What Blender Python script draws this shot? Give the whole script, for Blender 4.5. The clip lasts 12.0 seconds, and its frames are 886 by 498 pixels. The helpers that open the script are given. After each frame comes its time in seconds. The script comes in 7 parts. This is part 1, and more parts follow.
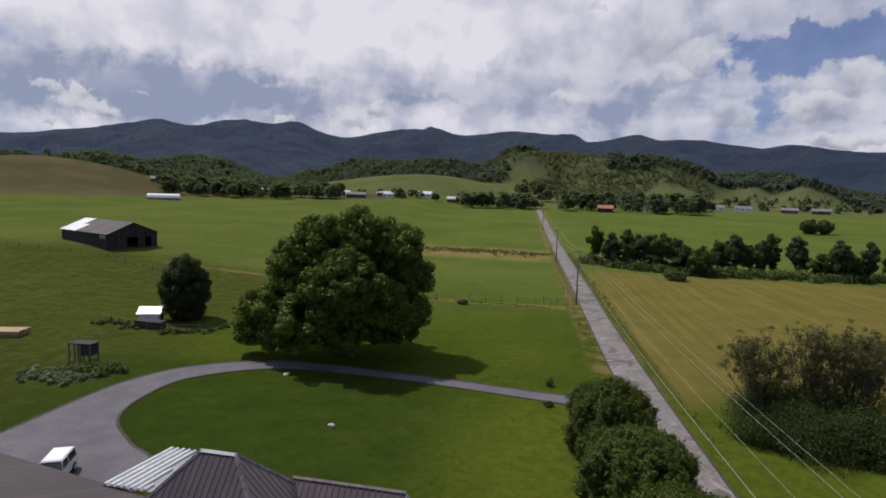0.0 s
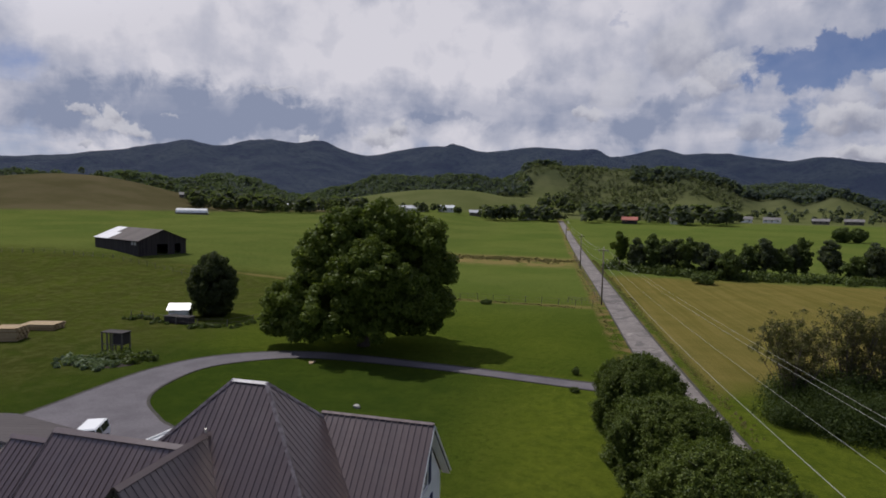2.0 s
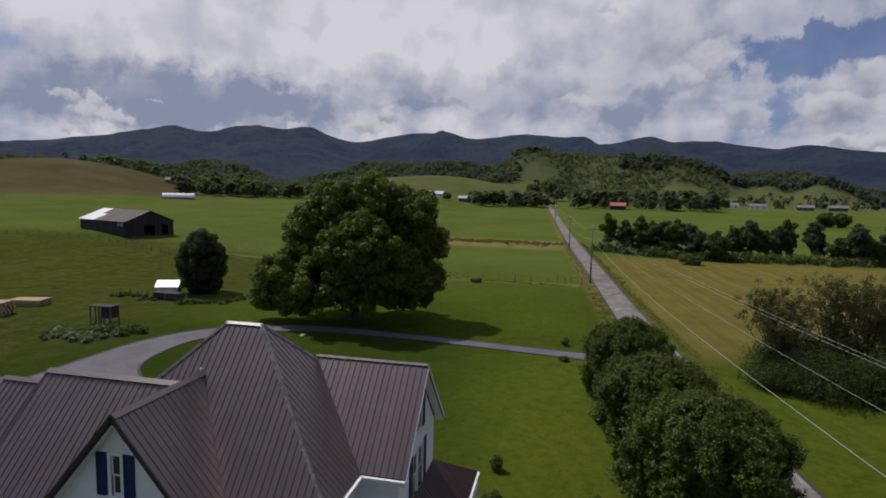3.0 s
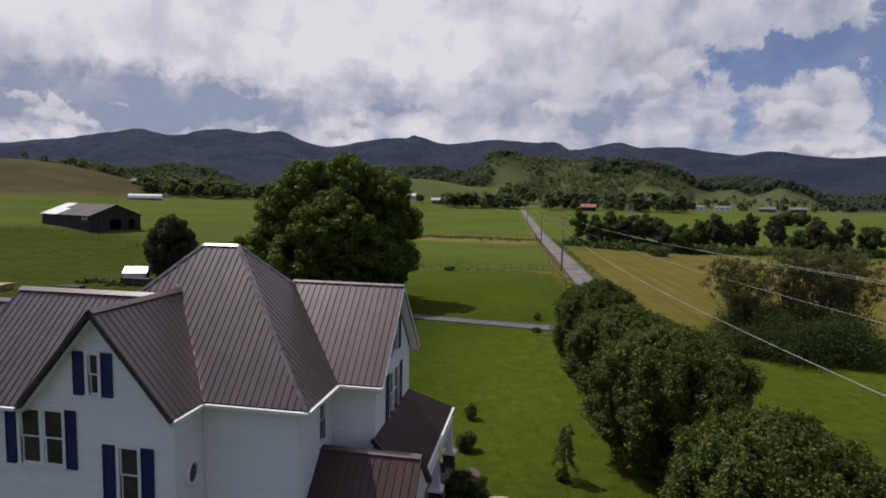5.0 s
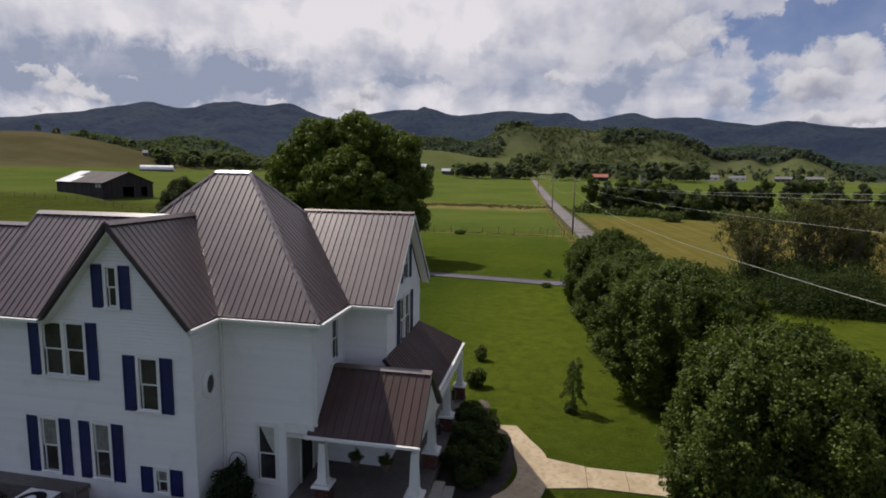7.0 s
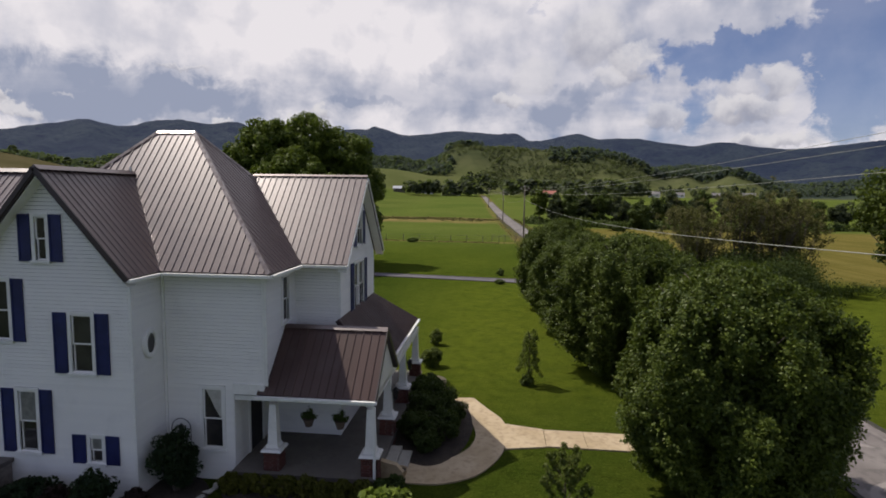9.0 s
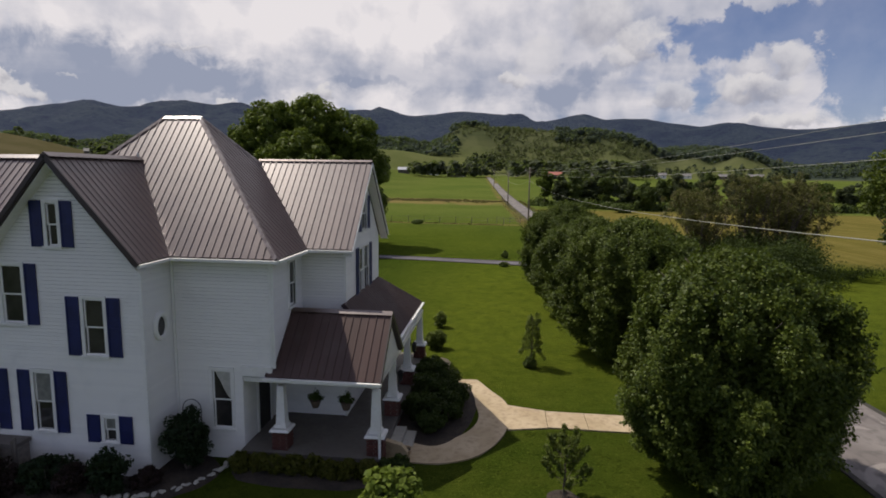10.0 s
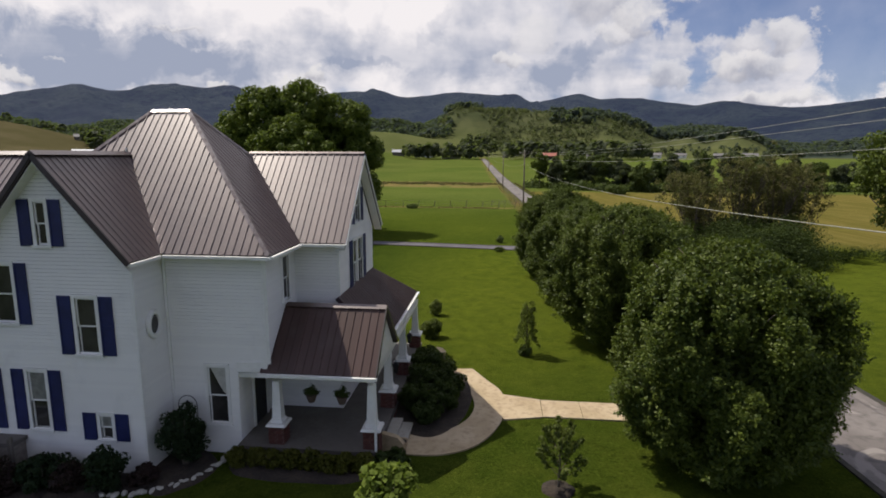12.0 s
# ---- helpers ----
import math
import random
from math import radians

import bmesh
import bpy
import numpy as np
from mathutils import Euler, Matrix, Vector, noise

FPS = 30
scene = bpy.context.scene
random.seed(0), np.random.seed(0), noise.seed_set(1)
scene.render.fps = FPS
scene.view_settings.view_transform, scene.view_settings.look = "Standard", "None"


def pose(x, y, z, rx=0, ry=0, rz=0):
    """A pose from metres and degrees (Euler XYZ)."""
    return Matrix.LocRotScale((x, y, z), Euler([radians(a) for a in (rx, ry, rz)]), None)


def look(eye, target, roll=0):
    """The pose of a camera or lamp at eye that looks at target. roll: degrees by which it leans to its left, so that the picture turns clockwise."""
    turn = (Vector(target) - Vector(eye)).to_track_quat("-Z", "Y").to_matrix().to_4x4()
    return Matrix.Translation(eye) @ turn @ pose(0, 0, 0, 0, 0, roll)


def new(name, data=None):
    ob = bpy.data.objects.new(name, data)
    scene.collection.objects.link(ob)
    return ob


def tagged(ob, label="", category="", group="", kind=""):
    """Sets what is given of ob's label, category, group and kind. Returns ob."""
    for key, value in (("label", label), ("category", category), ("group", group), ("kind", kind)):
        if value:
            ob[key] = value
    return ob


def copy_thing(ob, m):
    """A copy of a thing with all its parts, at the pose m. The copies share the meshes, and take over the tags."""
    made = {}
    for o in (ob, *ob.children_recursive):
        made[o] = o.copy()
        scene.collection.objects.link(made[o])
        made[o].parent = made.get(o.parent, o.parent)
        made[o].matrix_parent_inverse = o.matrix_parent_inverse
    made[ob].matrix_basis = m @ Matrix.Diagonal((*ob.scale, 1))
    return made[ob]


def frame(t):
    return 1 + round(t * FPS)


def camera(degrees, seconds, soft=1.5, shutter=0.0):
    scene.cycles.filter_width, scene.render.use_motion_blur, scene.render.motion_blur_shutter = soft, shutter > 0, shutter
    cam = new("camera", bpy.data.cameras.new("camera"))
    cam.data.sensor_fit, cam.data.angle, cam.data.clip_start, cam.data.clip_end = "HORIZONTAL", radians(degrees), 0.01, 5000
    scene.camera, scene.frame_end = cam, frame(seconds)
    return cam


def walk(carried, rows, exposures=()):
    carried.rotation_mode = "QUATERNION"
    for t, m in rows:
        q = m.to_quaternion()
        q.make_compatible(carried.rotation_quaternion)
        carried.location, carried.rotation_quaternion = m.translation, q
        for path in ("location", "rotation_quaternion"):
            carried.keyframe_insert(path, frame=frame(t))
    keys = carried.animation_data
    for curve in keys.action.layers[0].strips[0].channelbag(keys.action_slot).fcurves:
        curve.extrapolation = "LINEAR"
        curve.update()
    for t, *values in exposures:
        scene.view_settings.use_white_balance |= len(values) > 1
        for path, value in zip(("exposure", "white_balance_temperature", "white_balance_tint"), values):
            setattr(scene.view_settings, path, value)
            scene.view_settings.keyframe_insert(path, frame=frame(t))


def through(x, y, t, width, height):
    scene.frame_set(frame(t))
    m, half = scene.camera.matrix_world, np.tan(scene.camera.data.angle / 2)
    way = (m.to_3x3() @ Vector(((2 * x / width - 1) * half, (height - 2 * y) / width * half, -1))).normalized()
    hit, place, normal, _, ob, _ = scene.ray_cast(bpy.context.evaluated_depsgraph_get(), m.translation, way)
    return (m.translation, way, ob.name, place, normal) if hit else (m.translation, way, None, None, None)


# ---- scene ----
cam = camera(77.32, 12.0, soft=1.8)
PATH = [
    (0.0, 9.68, -12.02, 20.12, 83.96, -1.61, 11.41),
    (0.5, 9.76, -12.18, 19.43, 84.45, -1.66, 11.24),
    (1.0, 9.78, -12.32, 18.73, 85.23, -1.55, 11.79),
    (1.5, 9.79, -12.44, 17.94, 85.31, -1.72, 11.23),
    (2.0, 9.70, -12.51, 17.08, 85.67, -1.09, 13.69),
    (2.5, 9.66, -12.62, 16.23, 84.65, -1.15, 14.57),
    (3.0, 9.62, -12.80, 15.46, 84.42, -1.18, 12.57),
    (3.5, 9.72, -13.01, 14.66, 84.22, -1.12, 9.17),
    (5.3, 9.78, -13.75, 12.26, 85.55, -1.20, 9.80),
    (5.5, 9.79, -13.83, 12.19, 85.86, -1.31, 9.11),
    (6.0, 9.91, -13.89, 11.95, 83.62, -1.16, 7.59),
    (6.5, 9.91, -13.91, 11.53, 82.60, -1.03, 9.64),
    (6.7, 9.90, -13.90, 11.24, 82.12, -0.93, 10.93),
    (8.3, 9.80, -13.78, 8.97, 84.33, -0.88, 9.73),
    (8.5, 9.80, -13.79, 8.80, 84.57, -0.77, 9.42),
    (9.0, 9.81, -13.90, 8.67, 84.33, -0.77, 5.83),
    (9.5, 9.84, -14.03, 8.75, 83.08, -0.90, 6.21),
    (10.0, 9.87, -14.10, 8.82, 82.39, -0.76, 6.35),
    (10.5, 9.91, -14.21, 8.97, 81.27, -0.81, 5.09),
    (11.0, 9.97, -14.23, 9.08, 81.07, -0.77, 4.66),
    (11.5, 9.96, -14.18, 9.14, 80.46, 0.51, 4.13),
    (12.0, 9.92, -13.98, 9.15, 80.55, -0.15, 5.81),
]
EXPOSURE = [(0.0, -0.32, 6200, 12), (1.5, -0.42, 6200, 12), (2.5, -0.58, 6220, 12), (3.5, -0.54, 6250, 12), (5.5, -0.35, 6400, 11.5), (6.0, -0.42, 6450, 11), (6.5, -0.37, 6450, 11), (8.5, -0.20, 6500, 11), (9.5, -0.24, 6600, 10.5), (10.0, -0.25, 6650, 10), (11.0, -0.08, 6650, 9), (12.0, -0.05, 6650, 9)]
walk(cam, [(t, pose(*p)) for t, *p in PATH], EXPOSURE)

# ---- sky, clouds and sun ----
SUN_FROM = Vector((-0.61, 0.28, 1.0)).normalized()
sun = new("sun", bpy.data.lights.new("sun", "SUN"))
sun.data.energy, sun.data.angle, sun.data.color = 4.4, radians(0.6), (1.0, 0.94, 0.84)
sun.matrix_world = look((0, 0, 60), Vector((0, 0, 60)) - SUN_FROM)

world = bpy.data.worlds.new("sky")
scene.world = world
world.use_nodes = True
wt = world.node_tree
wt.nodes.clear()


class Nodes:
    """Short hand for building node trees."""

    def __init__(self, tree):
        self.t = tree

    def add(self, kind):
        return self.t.nodes.new(kind)

    def link(self, a, b):
        self.t.links.new(a, b)

    def put(self, socket, value):
        if isinstance(value, bpy.types.NodeSocket):
            self.t.links.new(value, socket)
        else:
            socket.default_value = value

    def math(self, op, a, b=0.0, c=0.0, clamp=False):
        n = self.add("ShaderNodeMath")
        n.operation, n.use_clamp = op, clamp
        self.put(n.inputs[0], a), self.put(n.inputs[1], b), self.put(n.inputs[2], c)
        return n.outputs[0]

    def ramp(self, value, lo, hi, a=0.0, b=1.0):
        n = self.add("ShaderNodeMapRange")
        n.interpolation_type = "SMOOTHSTEP"
        self.put(n.inputs[0], value)
        for i, v in enumerate((lo, hi, a, b)):
            self.put(n.inputs[i + 1], v)
        return n.outputs[0]

    def noise(self, vec, scale, detail=4.0, rough=0.55, warp=0.0, out=0):
        n = self.add("ShaderNodeTexNoise")
        if vec is not None:
            self.link(vec, n.inputs["Vector"])
        n.inputs["Scale"].default_value, n.inputs["Detail"].default_value = scale, detail
        n.inputs["Roughness"].default_value, n.inputs["Distortion"].default_value = rough, warp
        return n.outputs[out]

    def mix(self, f, a, b, mode="MIX"):
        n = self.add("ShaderNodeMix")
        n.data_type, n.blend_type = "RGBA", mode
        self.put(n.inputs[0], f)
        for i, v in ((6, a), (7, b)):
            self.put(n.inputs[i], v if isinstance(v, bpy.types.NodeSocket) else (*v, 1.0)[:4])
        return n.outputs[2]

    def vec(self, op, a, b=(0, 0, 0)):
        n = self.add("ShaderNodeVectorMath")
        n.operation = op
        self.put(n.inputs[0], a)
        self.put(n.inputs[1], b)
        return n.outputs[1] if op in ("DOT_PRODUCT", "LENGTH", "DISTANCE") else n.outputs[0]


def heading(az, el):
    a, e = radians(az), radians(el)
    return (math.sin(a) * math.cos(e), math.cos(a) * math.cos(e), math.sin(e))


g = Nodes(wt)
way = g.add("ShaderNodeTexCoord").outputs["Generated"]
sep = g.add("ShaderNodeSeparateXYZ")
g.link(way, sep.inputs[0])
lift = g.math("ADD", g.math("MAXIMUM", sep.outputs[2], 0.0), 0.16)
flat = g.add("ShaderNodeCombineXYZ")
g.link(g.math("DIVIDE", sep.outputs[0], lift), flat.inputs[0])
g.link(g.math("DIVIDE", sep.outputs[1], lift), flat.inputs[1])
layer = g.noise(flat.outputs[0], 0.8, 8.0, 0.58, 0.4)
puff = g.noise(way, 9.0, 9.0, 0.50, 0.1)
wide = g.noise(way, 4.0, 6.0, 0.55, 0.3)
stray = g.add("ShaderNodeSeparateXYZ")
g.link(g.noise(way, 13.0, 7.0, 0.62, 0.3, 1), stray.inputs[0])
az = g.math("ADD", g.math("MULTIPLY", g.math("ARCTAN2", sep.outputs[0], sep.outputs[1]), 57.2958), g.math("MULTIPLY", g.math("SUBTRACT", stray.outputs[0], 0.5), 13.0))
el = g.math("ADD", g.math("MULTIPLY", g.math("ARCSINE", sep.outputs[2]), 57.2958), g.math("MULTIPLY", g.math("SUBTRACT", stray.outputs[1], 0.5), 7.0))


def masses(start, rows):
    """Adds soft-edged cloud masses to a value: azimuth, elevation, half width, half height, weight."""
    for a0, e0, wa, we, w in rows:
        u = g.math("DIVIDE", g.math("SUBTRACT", az, a0), wa)
        v = g.math("DIVIDE", g.math("SUBTRACT", el, e0), we)
        q = g.math("ADD", g.math("MULTIPLY", u, u), g.math("MULTIPLY", v, v))
        start = g.math("ADD", start, g.ramp(q, 1.0, 0.0, 0.0, w))
    return start


cover = g.math("ADD", g.math("MULTIPLY", layer, 0.45), g.math("MULTIPLY", puff, 0.55))
# the deck thickens over the mountains and breaks up behind
cover = g.math("ADD", cover, g.ramp(g.vec("DOT_PRODUCT", way, heading(-10, 14)), 0.30, 0.86, -0.10, 0.10))
cover = masses(cover, [(-32, 16.5, 30, 7.0, 0.26), (-36, 8.0, 20, 4.5, 0.22), (-8, 13, 16, 8, 0.16), (6, 13, 9, 6, 0.16), (21, 16.5, 9, 2.2, 0.22)])
# breaks of clear sky in the east
cover = masses(cover, [(19.0, 12.4, 5.6, 2.6, -0.46), (23, 13.2, 5.5, 2.0, -0.30), (30.0, 10.5, 5.0, 7.0, -0.55), (18.8, 8.0, 2.6, 2.4, -0.20), (2.6, 17.5, 2.0, 0.9, -0.20)])
mask = g.ramp(cover, 0.36, 0.62, 0.22, 1.0)
# cloud shading: lit towards the sun, grey on the undersides
shift = g.vec("ADD", way, (-0.022, 0.0, 0.028))
puff2 = g.noise(shift, 9.0, 9.0, 0.50, 0.1)
lit = g.ramp(g.math("SUBTRACT", puff, puff2), -0.18, 0.14)
tone = g.math("ADD", g.math("MULTIPLY", lit, 0.48), g.math("MULTIPLY", g.ramp(wide, 0.32, 0.62), 0.32))
tone = masses(g.math("ADD", tone, g.ramp(layer, 0.3, 0.7, -0.10, 0.30)), [(-34, 15.8, 26, 6.5, 0.50), (-16, 16.0, 14, 5.5, 0.26), (-9, 6.8, 14, 2.0, 0.22), (-36, 4.4, 18, 1.8, 0.30)])
# the slate-grey band over the western ridges and the shaded bases of the tall cloud
tone = masses(tone, [(-38, 7.8, 19, 3.9, -0.72), (-26, 8.8, 10, 2.2, -0.34), (-13, 9.2, 6, 0.6, -0.24), (5.7, 8.3, 4.4, 1.7, -0.34), (9.6, 9.9, 3.6, 1.3, -0.38), (-6.8, 12.6, 1.6, 2.2, -0.20), (-8, 9.8, 13, 3.5, -0.24), (20, 15.0, 10, 3.0, -0.35), (25, 9, 9, 5, -0.30)])
cloud = g.mix(g.math("MINIMUM", g.math("MAXIMUM", tone, 0.0), 1.0), (0.40, 0.45, 0.60), (1.06, 1.02, 1.06))
drift = g.add("ShaderNodeSeparateXYZ")
g.link(g.noise(way, 26.0, 6.0, 0.60, 0.2, 1), drift.inputs[0])
az_fine = g.math("ADD", g.math("MULTIPLY", g.math("ARCTAN2", sep.outputs[0], sep.outputs[1]), 57.2958), g.math("MULTIPLY", g.math("SUBTRACT", drift.outputs[0], 0.5), 4.6))
el_fine = g.math("ADD", g.math("MULTIPLY", g.math("ARCSINE", sep.outputs[2]), 57.2958), g.math("MULTIPLY", g.math("SUBTRACT", drift.outputs[1], 0.5), 3.4))


def heaps(colour, covered, rows):
    """Heaped clouds with crisp tops and shaded bases: azimuth, elevation, half width, half height, density."""
    for a0, e0, wa, we, w in rows:
        u = g.math("DIVIDE", g.math("SUBTRACT", az_fine, a0), wa)
        v = g.math("DIVIDE", g.math("SUBTRACT", el_fine, e0), we)
        q = g.math("ADD", g.math("MULTIPLY", u, u), g.math("MULTIPLY", v, v))
        m = g.ramp(q, 1.0, 0.30, 0.0, w)
        lift_light = g.ramp(g.math("ADD", v, g.math("MULTIPLY", g.math("SUBTRACT", puff, puff2), 4.0)), -1.1, 0.5)
        colour = g.mix(m, colour, g.mix(lift_light, (0.46, 0.465, 0.55), (0.92, 0.90, 0.93)))
        covered = g.math("MAXIMUM", covered, m)
    return colour, covered


# small heaps in the west, then over the middle ridge, then the tall cloud and the eastern heaps
cloud, mask = heaps(cloud, mask, [(-44.9, 6.8, 1.9, 1.0, 0.85), (-44.2, 7.7, 1.0, 0.9, 0.9), (-42.8, 6.2, 1.8, 0.6, 0.8), (-46.4, 7.7, 1.0, 0.4, 0.7), (-46.2, 4.8, 0.9, 0.5, 0.7), (-39.3, 7.7, 0.7, 0.35, 0.4)])
cloud, mask = heaps(cloud, mask, [(-20.2, 6.7, 3.0, 1.1, 0.85), (-18.2, 7.8, 1.5, 1.1, 0.9), (-27.1, 6.3, 1.4, 0.5, 0.8), (-30.2, 10.9, 3.0, 0.35, 0.5)])
cloud, mask = heaps(cloud, mask, [(8.8, 15.0, 3.6, 3.2, 0.6), (12.5, 12.8, 2.5, 1.9, 0.8), (10.6, 11.2, 2.0, 1.2, 0.6), (0.8, 9.6, 1.8, 0.8, 0.75), (3.4, 11.6, 2.6, 2.0, 0.4)])
cloud, mask = heaps(cloud, mask, [(15.5, 7.7, 2.4, 1.5, 0.85), (22.2, 8.1, 4.0, 1.5, 0.85), (24.8, 10.2, 1.5, 1.8, 0.9), (21.8, 10.0, 1.6, 1.0, 0.45), (24.3, 5.2, 4.2, 0.9, 0.9)])
# thin cloud glares round the sun
glare = g.ramp(g.vec("DOT_PRODUCT", way, tuple(SUN_FROM)), 0.70, 1.0, 1.0, 2.4)
sky = g.add("ShaderNodeTexSky")
sky.sky_type, sky.sun_disc = "NISHITA", False
sky.sun_elevation = math.asin(SUN_FROM.z)
sky.sun_rotation = math.atan2(SUN_FROM.x, SUN_FROM.y)
sky.altitude, sky.air_density, sky.dust_density, sky.ozone_density = 600, 1.0, 0.9, 5.0
clear = g.add("ShaderNodeBackground")
g.link(g.mix(1.0, sky.outputs[0], (0.86, 0.86, 1.06), "MULTIPLY"), clear.inputs[0])
clear.inputs[1].default_value = 0.085
deck = g.add("ShaderNodeBackground")
g.link(cloud, deck.inputs[0])
g.link(g.math("MULTIPLY", glare, 0.88), deck.inputs[1])
both = g.add("ShaderNodeMixShader")
g.link(mask, both.inputs[0]), g.link(clear.outputs[0], both.inputs[1]), g.link(deck.outputs[0], both.inputs[2])
g.link(both.outputs[0], g.add("ShaderNodeOutputWorld").inputs[0])

# ---- materials ----
def material(name, build, rough=0.7, metal=0.0, bump=None, spec=0.5, coat=0.0):
    """build(nodes, position) gives the colour; bump(nodes, position) a height and a strength."""
    m = bpy.data.materials.new(name)
    m.use_nodes = True
    n = Nodes(m.node_tree)
    shader = m.node_tree.nodes["Principled BSDF"]
    place = n.add("ShaderNodeNewGeometry").outputs["Position"]
    n.put(shader.inputs["Base Color"], build(n, place) if callable(build) else (*build, 1.0))
    n.put(shader.inputs["Roughness"], rough(n, place) if callable(rough) else rough)
    shader.inputs["Metallic"].default_value, shader.inputs["Specular IOR Level"].default_value = metal, spec
    shader.inputs["Coat Weight"].default_value, shader.inputs["Coat Roughness"].default_value, shader.inputs["Coat IOR"].default_value = coat, 0.35, 2.5
    if bump:
        height, strength, dist = bump(n, place)
        b = n.add("ShaderNodeBump")
        b.inputs["Strength"].default_value, b.inputs["Distance"].default_value = strength, dist
        n.link(height, b.inputs["Height"])
        n.link(b.outputs[0], shader.inputs["Normal"])
    return m


def blotchy(a, b, c=None, scale=0.5, fine=8.0, amount=0.5):
    """Two tones in blotches, with a third as a fine grain."""

    def build(n, p):
        col = n.mix(n.ramp(n.noise(p, scale, 5.0, 0.6), 0.35, 0.65), a, b)
        if c:
            col = n.mix(n.math("MULTIPLY", n.ramp(n.noise(p, fine, 4.0, 0.6), 0.45, 0.7), amount), col, c)
        return col

    return build


def grainy(scale, strength, dist=0.02):
    return lambda n, p: (n.noise(p, scale, 6.0, 0.65), strength, dist)


def per_piece(a, b, wear=None, wear_scale=3.0):
    """A tone of its own for each object, with wear on top."""

    def build(n, p):
        col = n.mix(n.add("ShaderNodeObjectInfo").outputs["Random"], a, b)
        if wear:
            col = n.mix(n.math("MULTIPLY", n.ramp(n.noise(p, wear_scale, 6.0, 0.65), 0.5, 0.75), 0.6), col, wear)
        return col

    return build


def leafy(name, dark, light, rough=0.55, through=0.35, gloss=0.12):
    m = bpy.data.materials.new(name)
    m.use_nodes = True
    n = Nodes(m.node_tree)
    shader = m.node_tree.nodes["Principled BSDF"]
    geo = n.add("ShaderNodeNewGeometry")
    col = n.mix(geo.outputs["Random Per Island"], dark, light)
    col = n.mix(n.ramp(n.noise(geo.outputs["Position"], 0.6, 3.0), 0.4, 0.7, 0.0, 0.45), col, light)
    n.link(col, shader.inputs["Base Color"])
    shader.inputs["Roughness"].default_value = rough
    shader.inputs["Specular IOR Level"].default_value = gloss
    tr = n.add("ShaderNodeBsdfTranslucent")
    n.link(n.mix(0.5, col, (0.16, 0.22, 0.02)), tr.inputs[0])
    mx = n.add("ShaderNodeMixShader")
    mx.inputs[0].default_value = through
    out = m.node_tree.nodes["Material Output"]
    n.link(shader.outputs[0], mx.inputs[1]), n.link(tr.outputs[0], mx.inputs[2]), n.link(mx.outputs[0], out.inputs[0])
    return m


